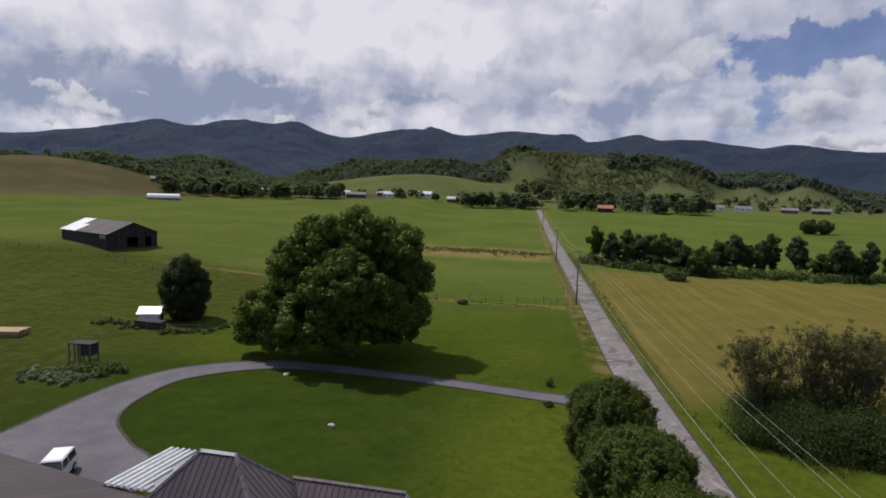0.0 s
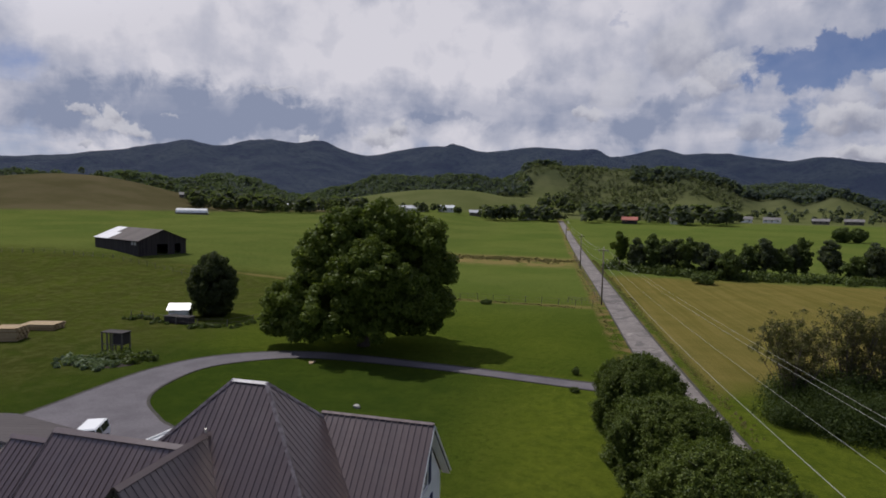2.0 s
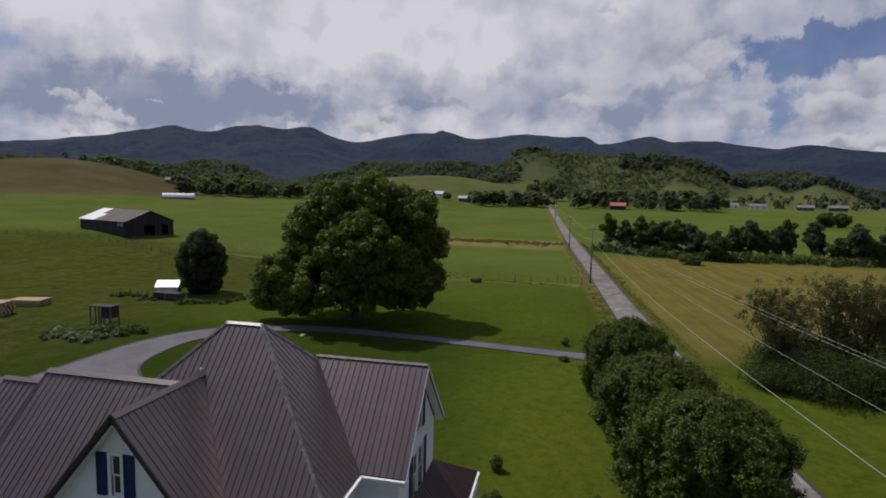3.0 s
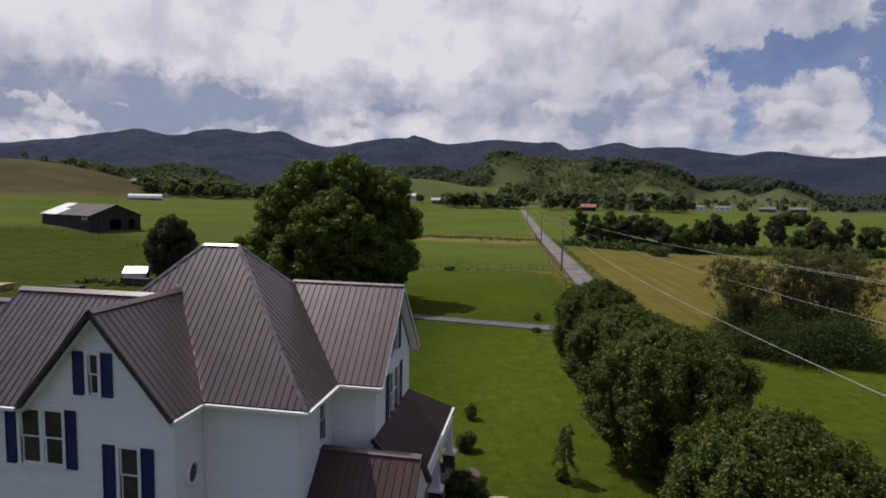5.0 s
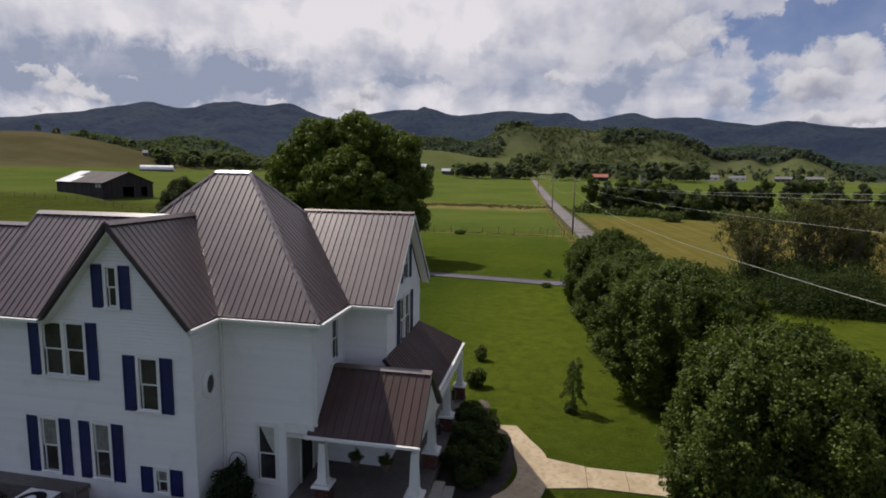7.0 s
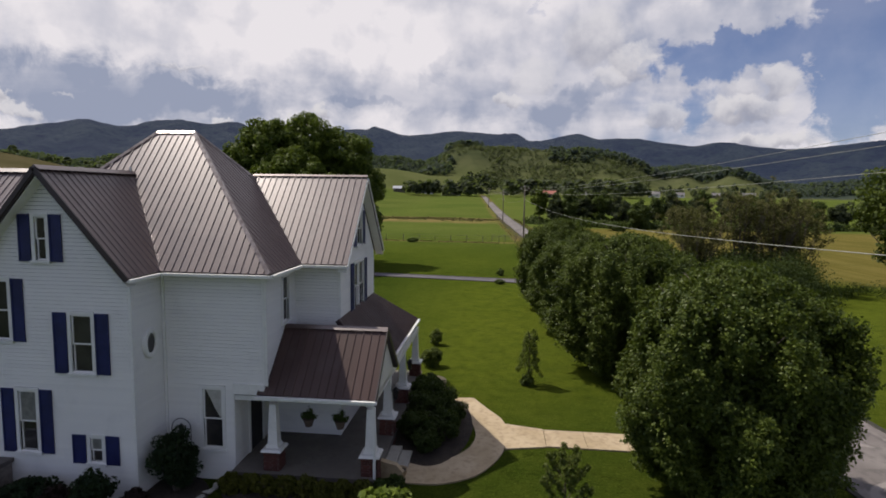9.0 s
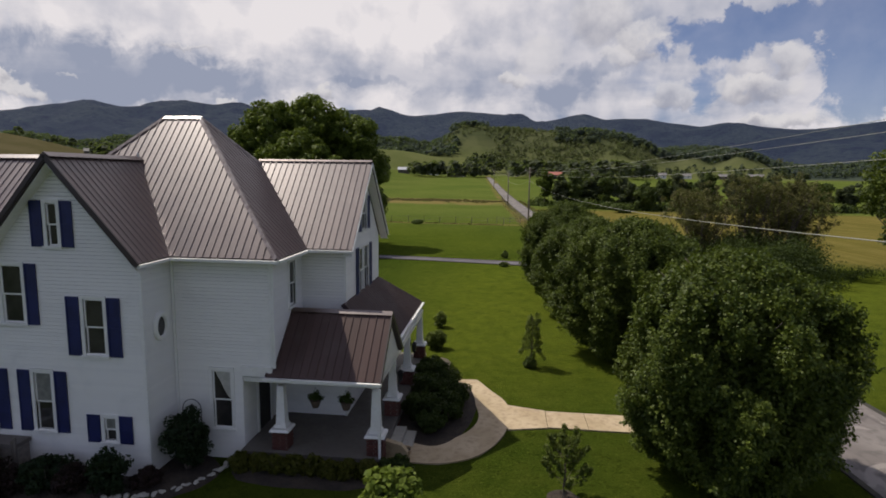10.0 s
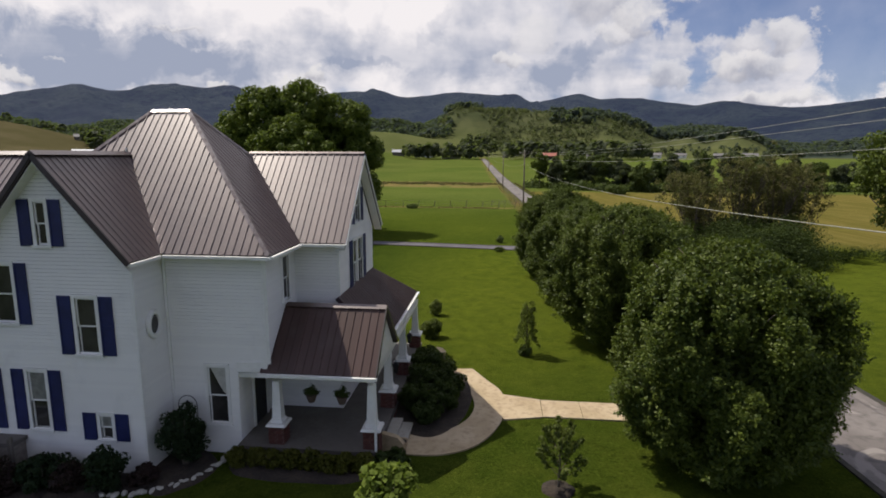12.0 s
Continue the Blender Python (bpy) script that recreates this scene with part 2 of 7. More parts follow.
def ground_colour(n, p):
    sp = n.add("ShaderNodeSeparateXYZ")
    n.link(p, sp.inputs[0])
    x, y = sp.outputs[0], sp.outputs[1]
    lush = n.mix(n.ramp(n.noise(p, 0.05, 5.0, 0.6), 0.35, 0.65), (0.044, 0.068, 0.009), (0.076, 0.100, 0.013))
    lush = n.mix(n.ramp(n.noise(p, 0.6, 7.0, 0.75), 0.42, 0.72, 0.0, 0.65), lush, (0.100, 0.118, 0.018))
    lush = n.mix(n.ramp(n.noise(p, 1.5, 8.0, 0.8), 0.47, 0.66, 0.0, 0.8), lush, (0.024, 0.040, 0.006))
    lush = n.mix(n.ramp(n.noise(p, 8.0, 6.0, 0.85), 0.52, 0.66, 0.0, 0.75), lush, (0.155, 0.186, 0.028))
    lush = n.mix(n.ramp(n.noise(p, 17.0, 4.0, 0.85), 0.50, 0.62, 0.0, 0.75), lush, (0.018, 0.032, 0.005))
    # the lawn is yellower east of the house, where stronger sun is painted into it, deeper green and dimmed in colour
    # inside the loop of the driveway, rough and olive in the west
    sunny = n.math("MULTIPLY", n.math("MULTIPLY", n.ramp(x, 3.0, 8.0), n.ramp(y, 3.0, 14.0)), n.ramp(y, 46.0, 36.0))
    lush = n.mix(n.math("MULTIPLY", sunny, n.ramp(n.noise(p, 0.9, 7.0, 0.75), 0.3, 0.65, 0.05, 0.40)), lush, (0.150, 0.176, 0.018))
    loop = n.math("MULTIPLY", n.ramp(x, 4.0, -2.0), n.ramp(y, 46.0, 40.0))
    lush = n.mix(n.math("MULTIPLY", loop, n.ramp(n.noise(p, 0.25, 6.0, 0.7), 0.3, 0.7, 0.45, 0.88)), lush, (0.026, 0.046, 0.008))
    west = n.ramp(x, -28.0, -48.0)
    lush = n.mix(n.math("MULTIPLY", west, n.ramp(n.noise(p, 0.14, 7.0, 0.75), 0.35, 0.65, 0.35, 0.95)), lush, (0.042, 0.048, 0.012))
    lush = n.mix(n.math("MULTIPLY", west, n.ramp(n.noise(p, 0.55, 8.0, 0.8), 0.44, 0.66, 0.0, 0.7)), lush, (0.098, 0.098, 0.030))
    # taller, lighter grass in the pastures behind the driveway
    tall = n.mix(n.ramp(n.noise(p, 0.03, 5.0, 0.6), 0.35, 0.65), (0.082, 0.114, 0.026), (0.114, 0.136, 0.034))
    lush = n.mix(n.math("MULTIPLY", n.math("MULTIPLY", n.ramp(y, 58.0, 120.0), n.math("SUBTRACT", 1.0, n.math("MULTIPLY", west, n.ramp(y, 112.0, 97.0)))), n.ramp(n.noise(p, 1.1, 7.0, 0.75), 0.25, 0.6, 0.35, 0.85)), lush, tall)
    # hay meadow east of the road, mown in swaths along it
    wob = n.math("MULTIPLY", n.math("SUBTRACT", n.noise(p, 0.07, 4.0), 0.5), 14.0)
    xe = n.math("ADD", x, n.math("MULTIPLY", y, 0.055))
    east = n.ramp(n.math("ADD", xe, n.math("MULTIPLY", wob, 0.06)), 24.6, 26.0)
    near = n.ramp(n.math("ADD", y, wob), 42.0, 50.0)
    far = n.ramp(n.math("ADD", y, wob), 142.0, 132.0)
    hay = n.math("MULTIPLY", n.math("MULTIPLY", east, near), far)
    row = n.add("ShaderNodeCombineXYZ")
    n.link(n.math("MULTIPLY", xe, 0.9), row.inputs[0]), n.link(n.math("MULTIPLY", y, 0.022), row.inputs[1])
    swath = n.math("MULTIPLY", n.math("SUBTRACT", n.noise(row.outputs[0], 1.0, 5.0, 0.6), 0.5), 5.0)
    straw = n.mix(n.ramp(swath, -1.0, 1.0, 0.2, 0.8), (0.108, 0.094, 0.021), (0.190, 0.150, 0.048))
    straw = n.mix(n.ramp(n.noise(p, 0.12, 6.0, 0.75), 0.4, 0.68, 0.0, 0.5), straw, (0.086, 0.086, 0.020))
    col = n.mix(hay, lush, straw)
    # dry grass on the road verges and along the ditch and the fence lines
    edge = n.math("ABSOLUTE", n.math("SUBTRACT", n.math("ADD", x, n.math("MULTIPLY", y, 0.055)), 21.0))
    verge = n.math("MULTIPLY", n.ramp(edge, 3.9, 2.6), n.ramp(n.noise(p, 0.35, 5.0), 0.40, 0.62))
    verge = n.math("MULTIPLY", verge, n.ramp(y, 20.0, 60.0))
    col = n.mix(verge, col, (0.17, 0.12, 0.05))
    for y0, half, lo, hi, w in ((167.0, 20.0, -42.0, 9.0, 0.95), (87.0, 2.2, -20.0, 13.0, 0.55), (101.0, 1.6, -80.0, -30.0, 0.55)):
        dy = n.math("ABSOLUTE", n.math("SUBTRACT", n.math("ADD", y, n.math("MULTIPLY", wob, 0.35)), y0))
        strip = n.math("MULTIPLY", n.ramp(dy, half, half * 0.35), n.math("MULTIPLY", n.ramp(x, lo - 8, lo + 8), n.ramp(x, hi + 1, hi - 1)))
        col = n.mix(n.math("MULTIPLY", strip, n.ramp(n.noise(p, 0.22, 5.0), 0.3, 0.55, 0.0, w)), col, (0.20, 0.150, 0.060))
    # bare brown pasture on the western hill
    high = n.math("ADD", sp.outputs[2], n.math("MULTIPLY", wob, 0.12))
    hill = n.math("MULTIPLY", n.math("MULTIPLY", n.ramp(high, 10.2, 11.8), n.ramp(x, -120.0, -150.0)), n.ramp(y, 560.0, 500.0))
    brown = n.mix(n.ramp(n.noise(p, 0.03, 5.0), 0.35, 0.65), (0.074, 0.064, 0.032), (0.098, 0.082, 0.045))
    col = n.mix(hill, col, brown)
    # rougher, darker cover on the far rises
    rough = n.ramp(n.math("ADD", y, n.math("MULTIPLY", wob, 4.0)), 640.0, 800.0)
    scrub = n.mix(n.ramp(n.noise(p, 0.012, 6.0, 0.7), 0.42, 0.6), (0.082, 0.088, 0.042), (0.060, 0.068, 0.034))
    scrub = n.mix(n.ramp(n.noise(p, 0.05, 6.0, 0.75), 0.45, 0.6, 0.0, 0.7), scrub, (0.048, 0.058, 0.028))
    # pasture behind the farms, dulled in colour to stand in for distance haze
    upland = n.ramp(n.math("ADD", y, n.math("MULTIPLY", wob, 1.5)), 470.0, 520.0)
    col = n.mix(n.math("MULTIPLY", upland, n.ramp(x, -330.0, -200.0)), col, n.mix(n.ramp(n.noise(p, 0.02, 5.0), 0.35, 0.65), (0.082, 0.094, 0.034), (0.106, 0.114, 0.046)))
    return n.mix(rough, col, scrub)


M_GROUND = material("grassland", ground_colour, 0.92, bump=lambda n, p: (n.noise(p, 6.0, 10.0, 0.8), 1.0, 0.16), spec=0.0)
turf = M_GROUND.node_tree.nodes["Principled BSDF"]
turf.inputs["Sheen Weight"].default_value, turf.inputs["Sheen Roughness"].default_value, turf.inputs["Sheen Tint"].default_value = 0.05, 0.45, (0.42, 0.50, 0.05, 1.0)
# floor lightened in colour to stand in for haze over the foothills
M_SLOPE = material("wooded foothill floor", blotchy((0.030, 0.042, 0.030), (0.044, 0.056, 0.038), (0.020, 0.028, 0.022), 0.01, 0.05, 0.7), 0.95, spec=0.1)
M_FOREST = material("forested slope with haze glow", blotchy((0.010, 0.017, 0.013), (0.040, 0.052, 0.034), (0.004, 0.007, 0.008), 0.007, 0.06, 0.9), 0.95,
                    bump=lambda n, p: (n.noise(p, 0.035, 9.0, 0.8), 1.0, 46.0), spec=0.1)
# the range is the plain far backdrop of the place; a faint blue emission stands in for haze
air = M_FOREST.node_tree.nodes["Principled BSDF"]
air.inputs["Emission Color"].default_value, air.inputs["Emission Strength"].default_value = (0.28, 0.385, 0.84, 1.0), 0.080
def patched(n, p):
    col = blotchy((0.150, 0.130, 0.120), (0.215, 0.190, 0.175), (0.090, 0.079, 0.073), 0.35, 2.2, 0.75)(n, p)
    col = n.mix(n.ramp(n.noise(p, 0.22, 3.0, 0.5, 0.6), 0.54, 0.58, 0.0, 0.75), col, (0.082, 0.072, 0.068))
    return n.mix(n.ramp(n.noise(p, 0.5, 3.0, 0.5, 1.2), 0.62, 0.66, 0.0, 0.8), col, (0.27, 0.24, 0.22))


M_ASPHALT = material("worn asphalt", patched, 0.9, bump=grainy(25, 0.4))
M_DRIVE = material("grey driveway asphalt", blotchy((0.090, 0.080, 0.090), (0.125, 0.112, 0.124), (0.062, 0.056, 0.062), 0.3, 6.0, 0.5), 0.9, bump=grainy(30, 0.4))
M_DARKEDGE = material("dark soil edge", blotchy((0.03, 0.028, 0.022), (0.05, 0.045, 0.03), None, 2.0), 0.95, bump=grainy(12, 0.8))
M_CONCRETE = material("buff concrete", blotchy((0.40, 0.305, 0.185), (0.48, 0.375, 0.245), (0.26, 0.19, 0.115), 0.8, 5.0, 0.6), 0.85, bump=grainy(30, 0.3, 0.01))
M_MULCH = material("dark mulch", blotchy((0.030, 0.022, 0.016), (0.055, 0.040, 0.028), (0.015, 0.012, 0.010), 2.0, 14.0, 0.8), 0.95, bump=grainy(18, 1.0, 0.05))
M_ROOF = material("brown ribbed metal", per_piece((0.076, 0.045, 0.038), (0.096, 0.059, 0.051), (0.120, 0.088, 0.080), 1.2), lambda n, p: n.ramp(n.noise(p, 1.6, 5.0), 0.3, 0.7, 0.33, 0.45), 0.32, spec=0.2, coat=0.48)
M_PORCHROOF = material("dark brown porch metal", per_piece((0.066, 0.040, 0.035), (0.086, 0.052, 0.046), (0.10, 0.075, 0.068), 1.2), lambda n, p: n.ramp(n.noise(p, 1.6, 5.0), 0.3, 0.7, 0.44, 0.56), 0.1, spec=0.15, coat=0.06)
M_RIDGE = material("dull ridge metal", blotchy((0.20, 0.155, 0.145), (0.28, 0.225, 0.21), None, 3.0), 0.4, 0.3)
M_CAP = material("pale metal cap", blotchy((0.55, 0.52, 0.50), (0.68, 0.65, 0.62), None, 3.0), 0.35, 0.5)
M_BROWNTRIM = material("dark brown trim", (0.045, 0.032, 0.034), 0.45)
M_SIDING = material("white vinyl siding", per_piece((0.78, 0.765, 0.735), (0.82, 0.805, 0.77), (0.66, 0.65, 0.63), 0.9), 0.5, bump=grainy(60, 0.05, 0.004))
M_WHITE = material("white painted trim", blotchy((0.78, 0.77, 0.74), (0.83, 0.82, 0.79), (0.62, 0.61, 0.58), 1.5, 9.0, 0.3), 0.45)
M_NAVY = material("navy shutter paint", blotchy((0.009, 0.013, 0.074), (0.014, 0.020, 0.108), None, 2.0), 0.5)
# stands in for unlit rooms and shade under siding laps; doors share the tone
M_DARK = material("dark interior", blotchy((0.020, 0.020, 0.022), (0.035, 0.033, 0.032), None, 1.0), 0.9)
M_LACE = material("thin grey curtain", blotchy((0.16, 0.165, 0.145), (0.23, 0.23, 0.205), None, 6.0), 0.9)
M_CURTAIN = material("pale curtain cloth", blotchy((0.42, 0.41, 0.37), (0.52, 0.51, 0.47), None, 6.0), 0.9)
# opaque panes; the darkness of the inside is put into their colour
M_GLASS = material("opaque dark window glass", blotchy((0.030, 0.028, 0.028), (0.060, 0.056, 0.052), None, 0.9), 0.06, spec=0.5)
M_BRICK = material("red brick", per_piece((0.075, 0.026, 0.020), (0.125, 0.042, 0.032), (0.06, 0.03, 0.024), 12.0), 0.85, bump=grainy(60, 0.4, 0.005))
M_MORTAR = material("mortar", blotchy((0.20, 0.17, 0.15), (0.26, 0.23, 0.20), None, 8.0), 0.95)
M_DECK = material("grey porch floor", blotchy((0.115, 0.102, 0.090), (0.150, 0.135, 0.120), (0.085, 0.076, 0.068), 0.9, 8.0, 0.5), 0.75)
M_BARK = material("grey bark", blotchy((0.085, 0.068, 0.052), (0.14, 0.115, 0.09), (0.045, 0.036, 0.03), 3.0, 14.0, 0.8), 0.95, bump=grainy(20, 1.0, 0.04))
M_PEAR = leafy("pear tree leaves", (0.027, 0.047, 0.009), (0.118, 0.148, 0.026), 0.48, 0.26, 0.16)
M_MAPLE = leafy("broad tree leaves", (0.044, 0.074, 0.011), (0.152, 0.190, 0.033), 0.5, 0.36)
M_SHRUB = leafy("shrub leaves", (0.042, 0.066, 0.018), (0.110, 0.140, 0.040), 0.5, 0.32)
M_DARKBRUSH = leafy("dark brush leaves", (0.020, 0.034, 0.010), (0.058, 0.080, 0.021), 0.6, 0.28)
M_SCRUB = leafy("upland scrub leaves", (0.078, 0.092, 0.044), (0.142, 0.154, 0.070), 0.7, 0.35)
M_OLIVE = leafy("olive young leaves", (0.062, 0.084, 0.018), (0.145, 0.172, 0.042), 0.5, 0.38)
# distance haze is put into these bluish leaf tones
M_HAZEWOODS = leafy("hazed hill woods leaves", (0.046, 0.062, 0.056), (0.076, 0.096, 0.080), 0.7, 0.42)
M_DRY = leafy("dry weed blades", (0.13, 0.11, 0.045), (0.25, 0.205, 0.09), 0.8, 0.3)
M_DULL = leafy("dull brush leaves", (0.075, 0.070, 0.030), (0.165, 0.145, 0.065), 0.7, 0.35)
M_LIGHTLEAF = leafy("light sapling leaves", (0.085, 0.135, 0.020), (0.200, 0.250, 0.045), 0.5, 0.4)
M_CABBAGE = leafy("grey-green vegetable leaves", (0.085, 0.125, 0.060), (0.190, 0.235, 0.135), 0.6, 0.3)
M_ROUND = leafy("dull dark tree leaves", (0.026, 0.036, 0.016), (0.072, 0.084, 0.036), 0.6, 0.3)
M_YELLOWLEAF = leafy("yellow-green hedge leaves", (0.045, 0.052, 0.008), (0.105, 0.105, 0.018), 0.5, 0.3)
M_DARKLEAF = leafy("dark evergreen leaves", (0.008, 0.018, 0.008), (0.024, 0.040, 0.016), 0.55, 0.15)
# greyer leaf tones imitate haze over the valley trees
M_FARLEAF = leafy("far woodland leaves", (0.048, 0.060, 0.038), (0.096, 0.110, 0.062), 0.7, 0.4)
M_REDLEAF = leafy("dark reddish bush leaves", (0.014, 0.010, 0.010), (0.040, 0.024, 0.022), 0.6, 0.15)
M_WOOD = material("weathered grey wood", per_piece((0.105, 0.090, 0.074), (0.17, 0.150, 0.128), (0.06, 0.05, 0.042), 4.0), 0.9, bump=grainy(22, 0.6))
M_POLE = material("utility pole wood", blotchy((0.13, 0.105, 0.08), (0.20, 0.165, 0.13), (0.08, 0.065, 0.05), 2.0, 12.0, 0.6), 0.9)
M_CABLE = material("pale cable", (0.30, 0.30, 0.25), 0.5, 0.3)


# ---- geometry helpers ----
class Build:
    """Collects corners and faces of one mesh."""

    def __init__(self):
        self.v, self.f = [], []

    def face_prism(self, ring, shift):
        """A polygon and its copy moved by shift, closed at the sides."""
        k, n = len(self.v), len(ring)
        self.v += [tuple(p) for p in ring] + [tuple(Vector(p) + Vector(shift)) for p in ring]
        self.f += [tuple(range(k + n - 1, k - 1, -1)), tuple(range(k + n, k + 2 * n))]
        self.f += [(k + i, k + (i + 1) % n, k + n + (i + 1) % n, k + n + i) for i in range(n)]
        return self

    def box(self, x0, x1, y0, y1, z0, z1):
        return self.face_prism([(x0, y0, z0), (x1, y0, z0), (x1, y1, z0), (x0, y1, z0)], (0, 0, z1 - z0))

    def frustum(self, cx, cy, z0, z1, a0, a1, b0=None, b1=None):
        """A square post whose half widths go from a0 to a1."""
        b0, b1, k = b0 or a0, b1 or a1, len(self.v)
        self.v += [(cx + sx * a, cy + sy * b, z) for z, a, b in ((z0, a0, b0), (z1, a1, b1)) for sx, sy in ((-1, -1), (1, -1), (1, 1), (-1, 1))]
        self.f += [(k + 3, k + 2, k + 1, k), (k + 4, k + 5, k + 6, k + 7)] + [(k + i, k + (i + 1) % 4, k + 4 + (i + 1) % 4, k + 4 + i) for i in range(4)]
        return self

    def tube(self, points, radii, sides=8, caps=True):
        """A bent, tapered tube."""
        pts, k = [Vector(p) for p in points], len(self.v)
        for i, p in enumerate(pts):
            d = (pts[min(i + 1, len(pts) - 1)] - pts[max(i - 1, 0)]).normalized()
            a = d.cross(Vector((0.3, 0.9, 0.1)) if abs(d.z) > 0.8 else Vector((0, 0, 1))).normalized()
            b = d.cross(a)
            r = radii[i] if isinstance(radii, (list, tuple)) else radii
            self.v += [tuple(p + r * (math.cos(2 * math.pi * j / sides) * a + math.sin(2 * math.pi * j / sides) * b)) for j in range(sides)]
        for i in range(len(pts) - 1):
            self.f += [(k + i * sides + j, k + i * sides + (j + 1) % sides, k + (i + 1) * sides + (j + 1) % sides, k + (i + 1) * sides + j) for j in range(sides)]
        if caps:
            self.f += [tuple(range(k + sides - 1, k - 1, -1)), tuple(range(k + (len(pts) - 1) * sides, k + len(pts) * sides))]
        return self

    def lathe(self, profile, centre=(0, 0, 0), sides=16):
        """A turned shape from (radius, height) pairs."""
        k, c = len(self.v), centre
        for r, z in profile:
            self.v += [(c[0] + r * math.cos(2 * math.pi * j / sides), c[1] + r * math.sin(2 * math.pi * j / sides), c[2] + z) for j in range(sides)]
        for i in range(len(profile) - 1):
            self.f += [(k + i * sides + j, k + i * sides + (j + 1) % sides, k + (i + 1) * sides + (j + 1) % sides, k + (i + 1) * sides + j) for j in range(sides)]
        self.f += [tuple(range(k + sides - 1, k - 1, -1)), tuple(range(k + (len(profile) - 1) * sides, k + len(profile) * sides))]
        return self

    def mesh(self, name, mat, smooth=False):
        me = bpy.data.meshes.new(name)
        me.from_pydata(self.v, [], self.f)
        me.materials.append(mat)
        if smooth:
            me.shade_smooth()
        return me


def part(name, shape, mat, parent=None, label="", smooth=False):
    """Links a shape as one mesh object under its thing or part."""
    me = shape.mesh(name, mat, smooth) if isinstance(shape, Build) else shape
    if not isinstance(shape, Build) and mat and not me.materials:
        me.materials.append(mat)
    ob = new(name, me)
    if parent is not None:
        ob.parent = parent
        ob.matrix_parent_inverse = parent.matrix_basis.inverted()
    return tagged(ob, label)


def thing(name, label, category, at=(0, 0, 0), group="", kind=""):
    ob = new(name)
    ob.matrix_basis = Matrix.Translation(at)
    ob.empty_display_size = 0.2
    return tagged(ob, label, category, group, kind)


def step(a, b, v):
    u = min(max((v - a) / (b - a), 0.0), 1.0)
    return u * u * (3 - 2 * u)


def bump_at(x, y, cx, cy, rx, ry, turn=0.0):
    c, s = math.cos(radians(turn)), math.sin(radians(turn))
    u, v = ((x - cx) * c + (y - cy) * s) / rx, (-(x - cx) * s + (y - cy) * c) / ry
    return math.exp(-0.5 * (u * u + v * v))


# rises of the land: centre, half widths, turn, height
RISES = [(-389, 380, 60, 75, 45.5, 21), (-462, 301, 80, 80, 56, 17), (-150, 650, 105, 70, 0, 26)]
# crest of the rough hill at the head of the valley: heading in degrees, height
CREST = [(-9.5, 0), (-8, 14), (-6.6, 44), (-5, 72), (-2, 73), (2, 71), (6, 66), (10, 61), (13, 50), (14.6, 34), (16, 27), (17.8, 32), (19.4, 23), (21.4, 32), (23.4, 22), (25, 8), (27, 0)]


def along(table, v):
    """A smooth curve through a short table."""
    v = min(max(v, table[0][0]), table[-1][0])
    for k in range(len(table) - 1):
        (a, p), (b, q) = table[k], table[k + 1]
        if v <= b:
            u, d = (v - a) / (b - a), b - a
            m0 = (q - table[k - 1][1]) / (b - table[k - 1][0]) if k else 0.0
            m1 = (table[k + 2][1] - p) / (table[k + 2][0] - a) if k + 2 < len(table) else 0.0
            return (2 * u ** 3 - 3 * u * u + 1) * p + (u ** 3 - 2 * u * u + u) * m0 * d + (3 * u * u - 2 * u ** 3) * q + (u ** 3 - u * u) * m1 * d


def land(x, y):
    z = 4.5 * step(45, 115, -x) * step(50, 120, y) + 8.0 * step(130, 520, y)
    for cx, cy, rx, ry, turn, h in RISES:
        z += h * bump_at(x, y, cx, cy, rx, ry, turn)
    if y > 560:
        h = along(CREST, math.degrees(math.atan2(x - 10, y + 12)))
        r = math.hypot(x - 10, y + 12)
        foot = 640 + 60 * noise.noise(Vector((x * 0.011, 3.3, 0)))
        u = step(foot, 890, r) * (1 - 0.55 * step(900, 1150, r))
        fold = noise.fractal(Vector((x * 0.013, y * 0.006, 0.3)), 1.0, 2.0, 3)
        z += h * u * (1 + 0.55 * fold * (1 - u))
        z += step(600, 1000, y) * 2.5 * noise.fractal(Vector((x * 0.03, y * 0.03, 1.3)), 1.0, 2.0, 2)
    if y > 60 and abs(x - 18) > 12:
        z += step(60, 200, y) * 0.25 * noise.noise(Vector((x * 0.03, y * 0.03, 5.0)))
    return z


def grid_mesh(name, xs, ys, height, mat):
    v = [(x, y, height(x, y)) for y in ys for x in xs]
    n = len(xs)
    f = [(j * n + i, j * n + i + 1, (j + 1) * n + i + 1, (j + 1) * n + i) for j in range(len(ys) - 1) for i in range(n - 1)]
    me = bpy.data.meshes.new(name)
    me.from_pydata(v, [], f)
    me.materials.append(mat)
    me.shade_smooth()
    return me


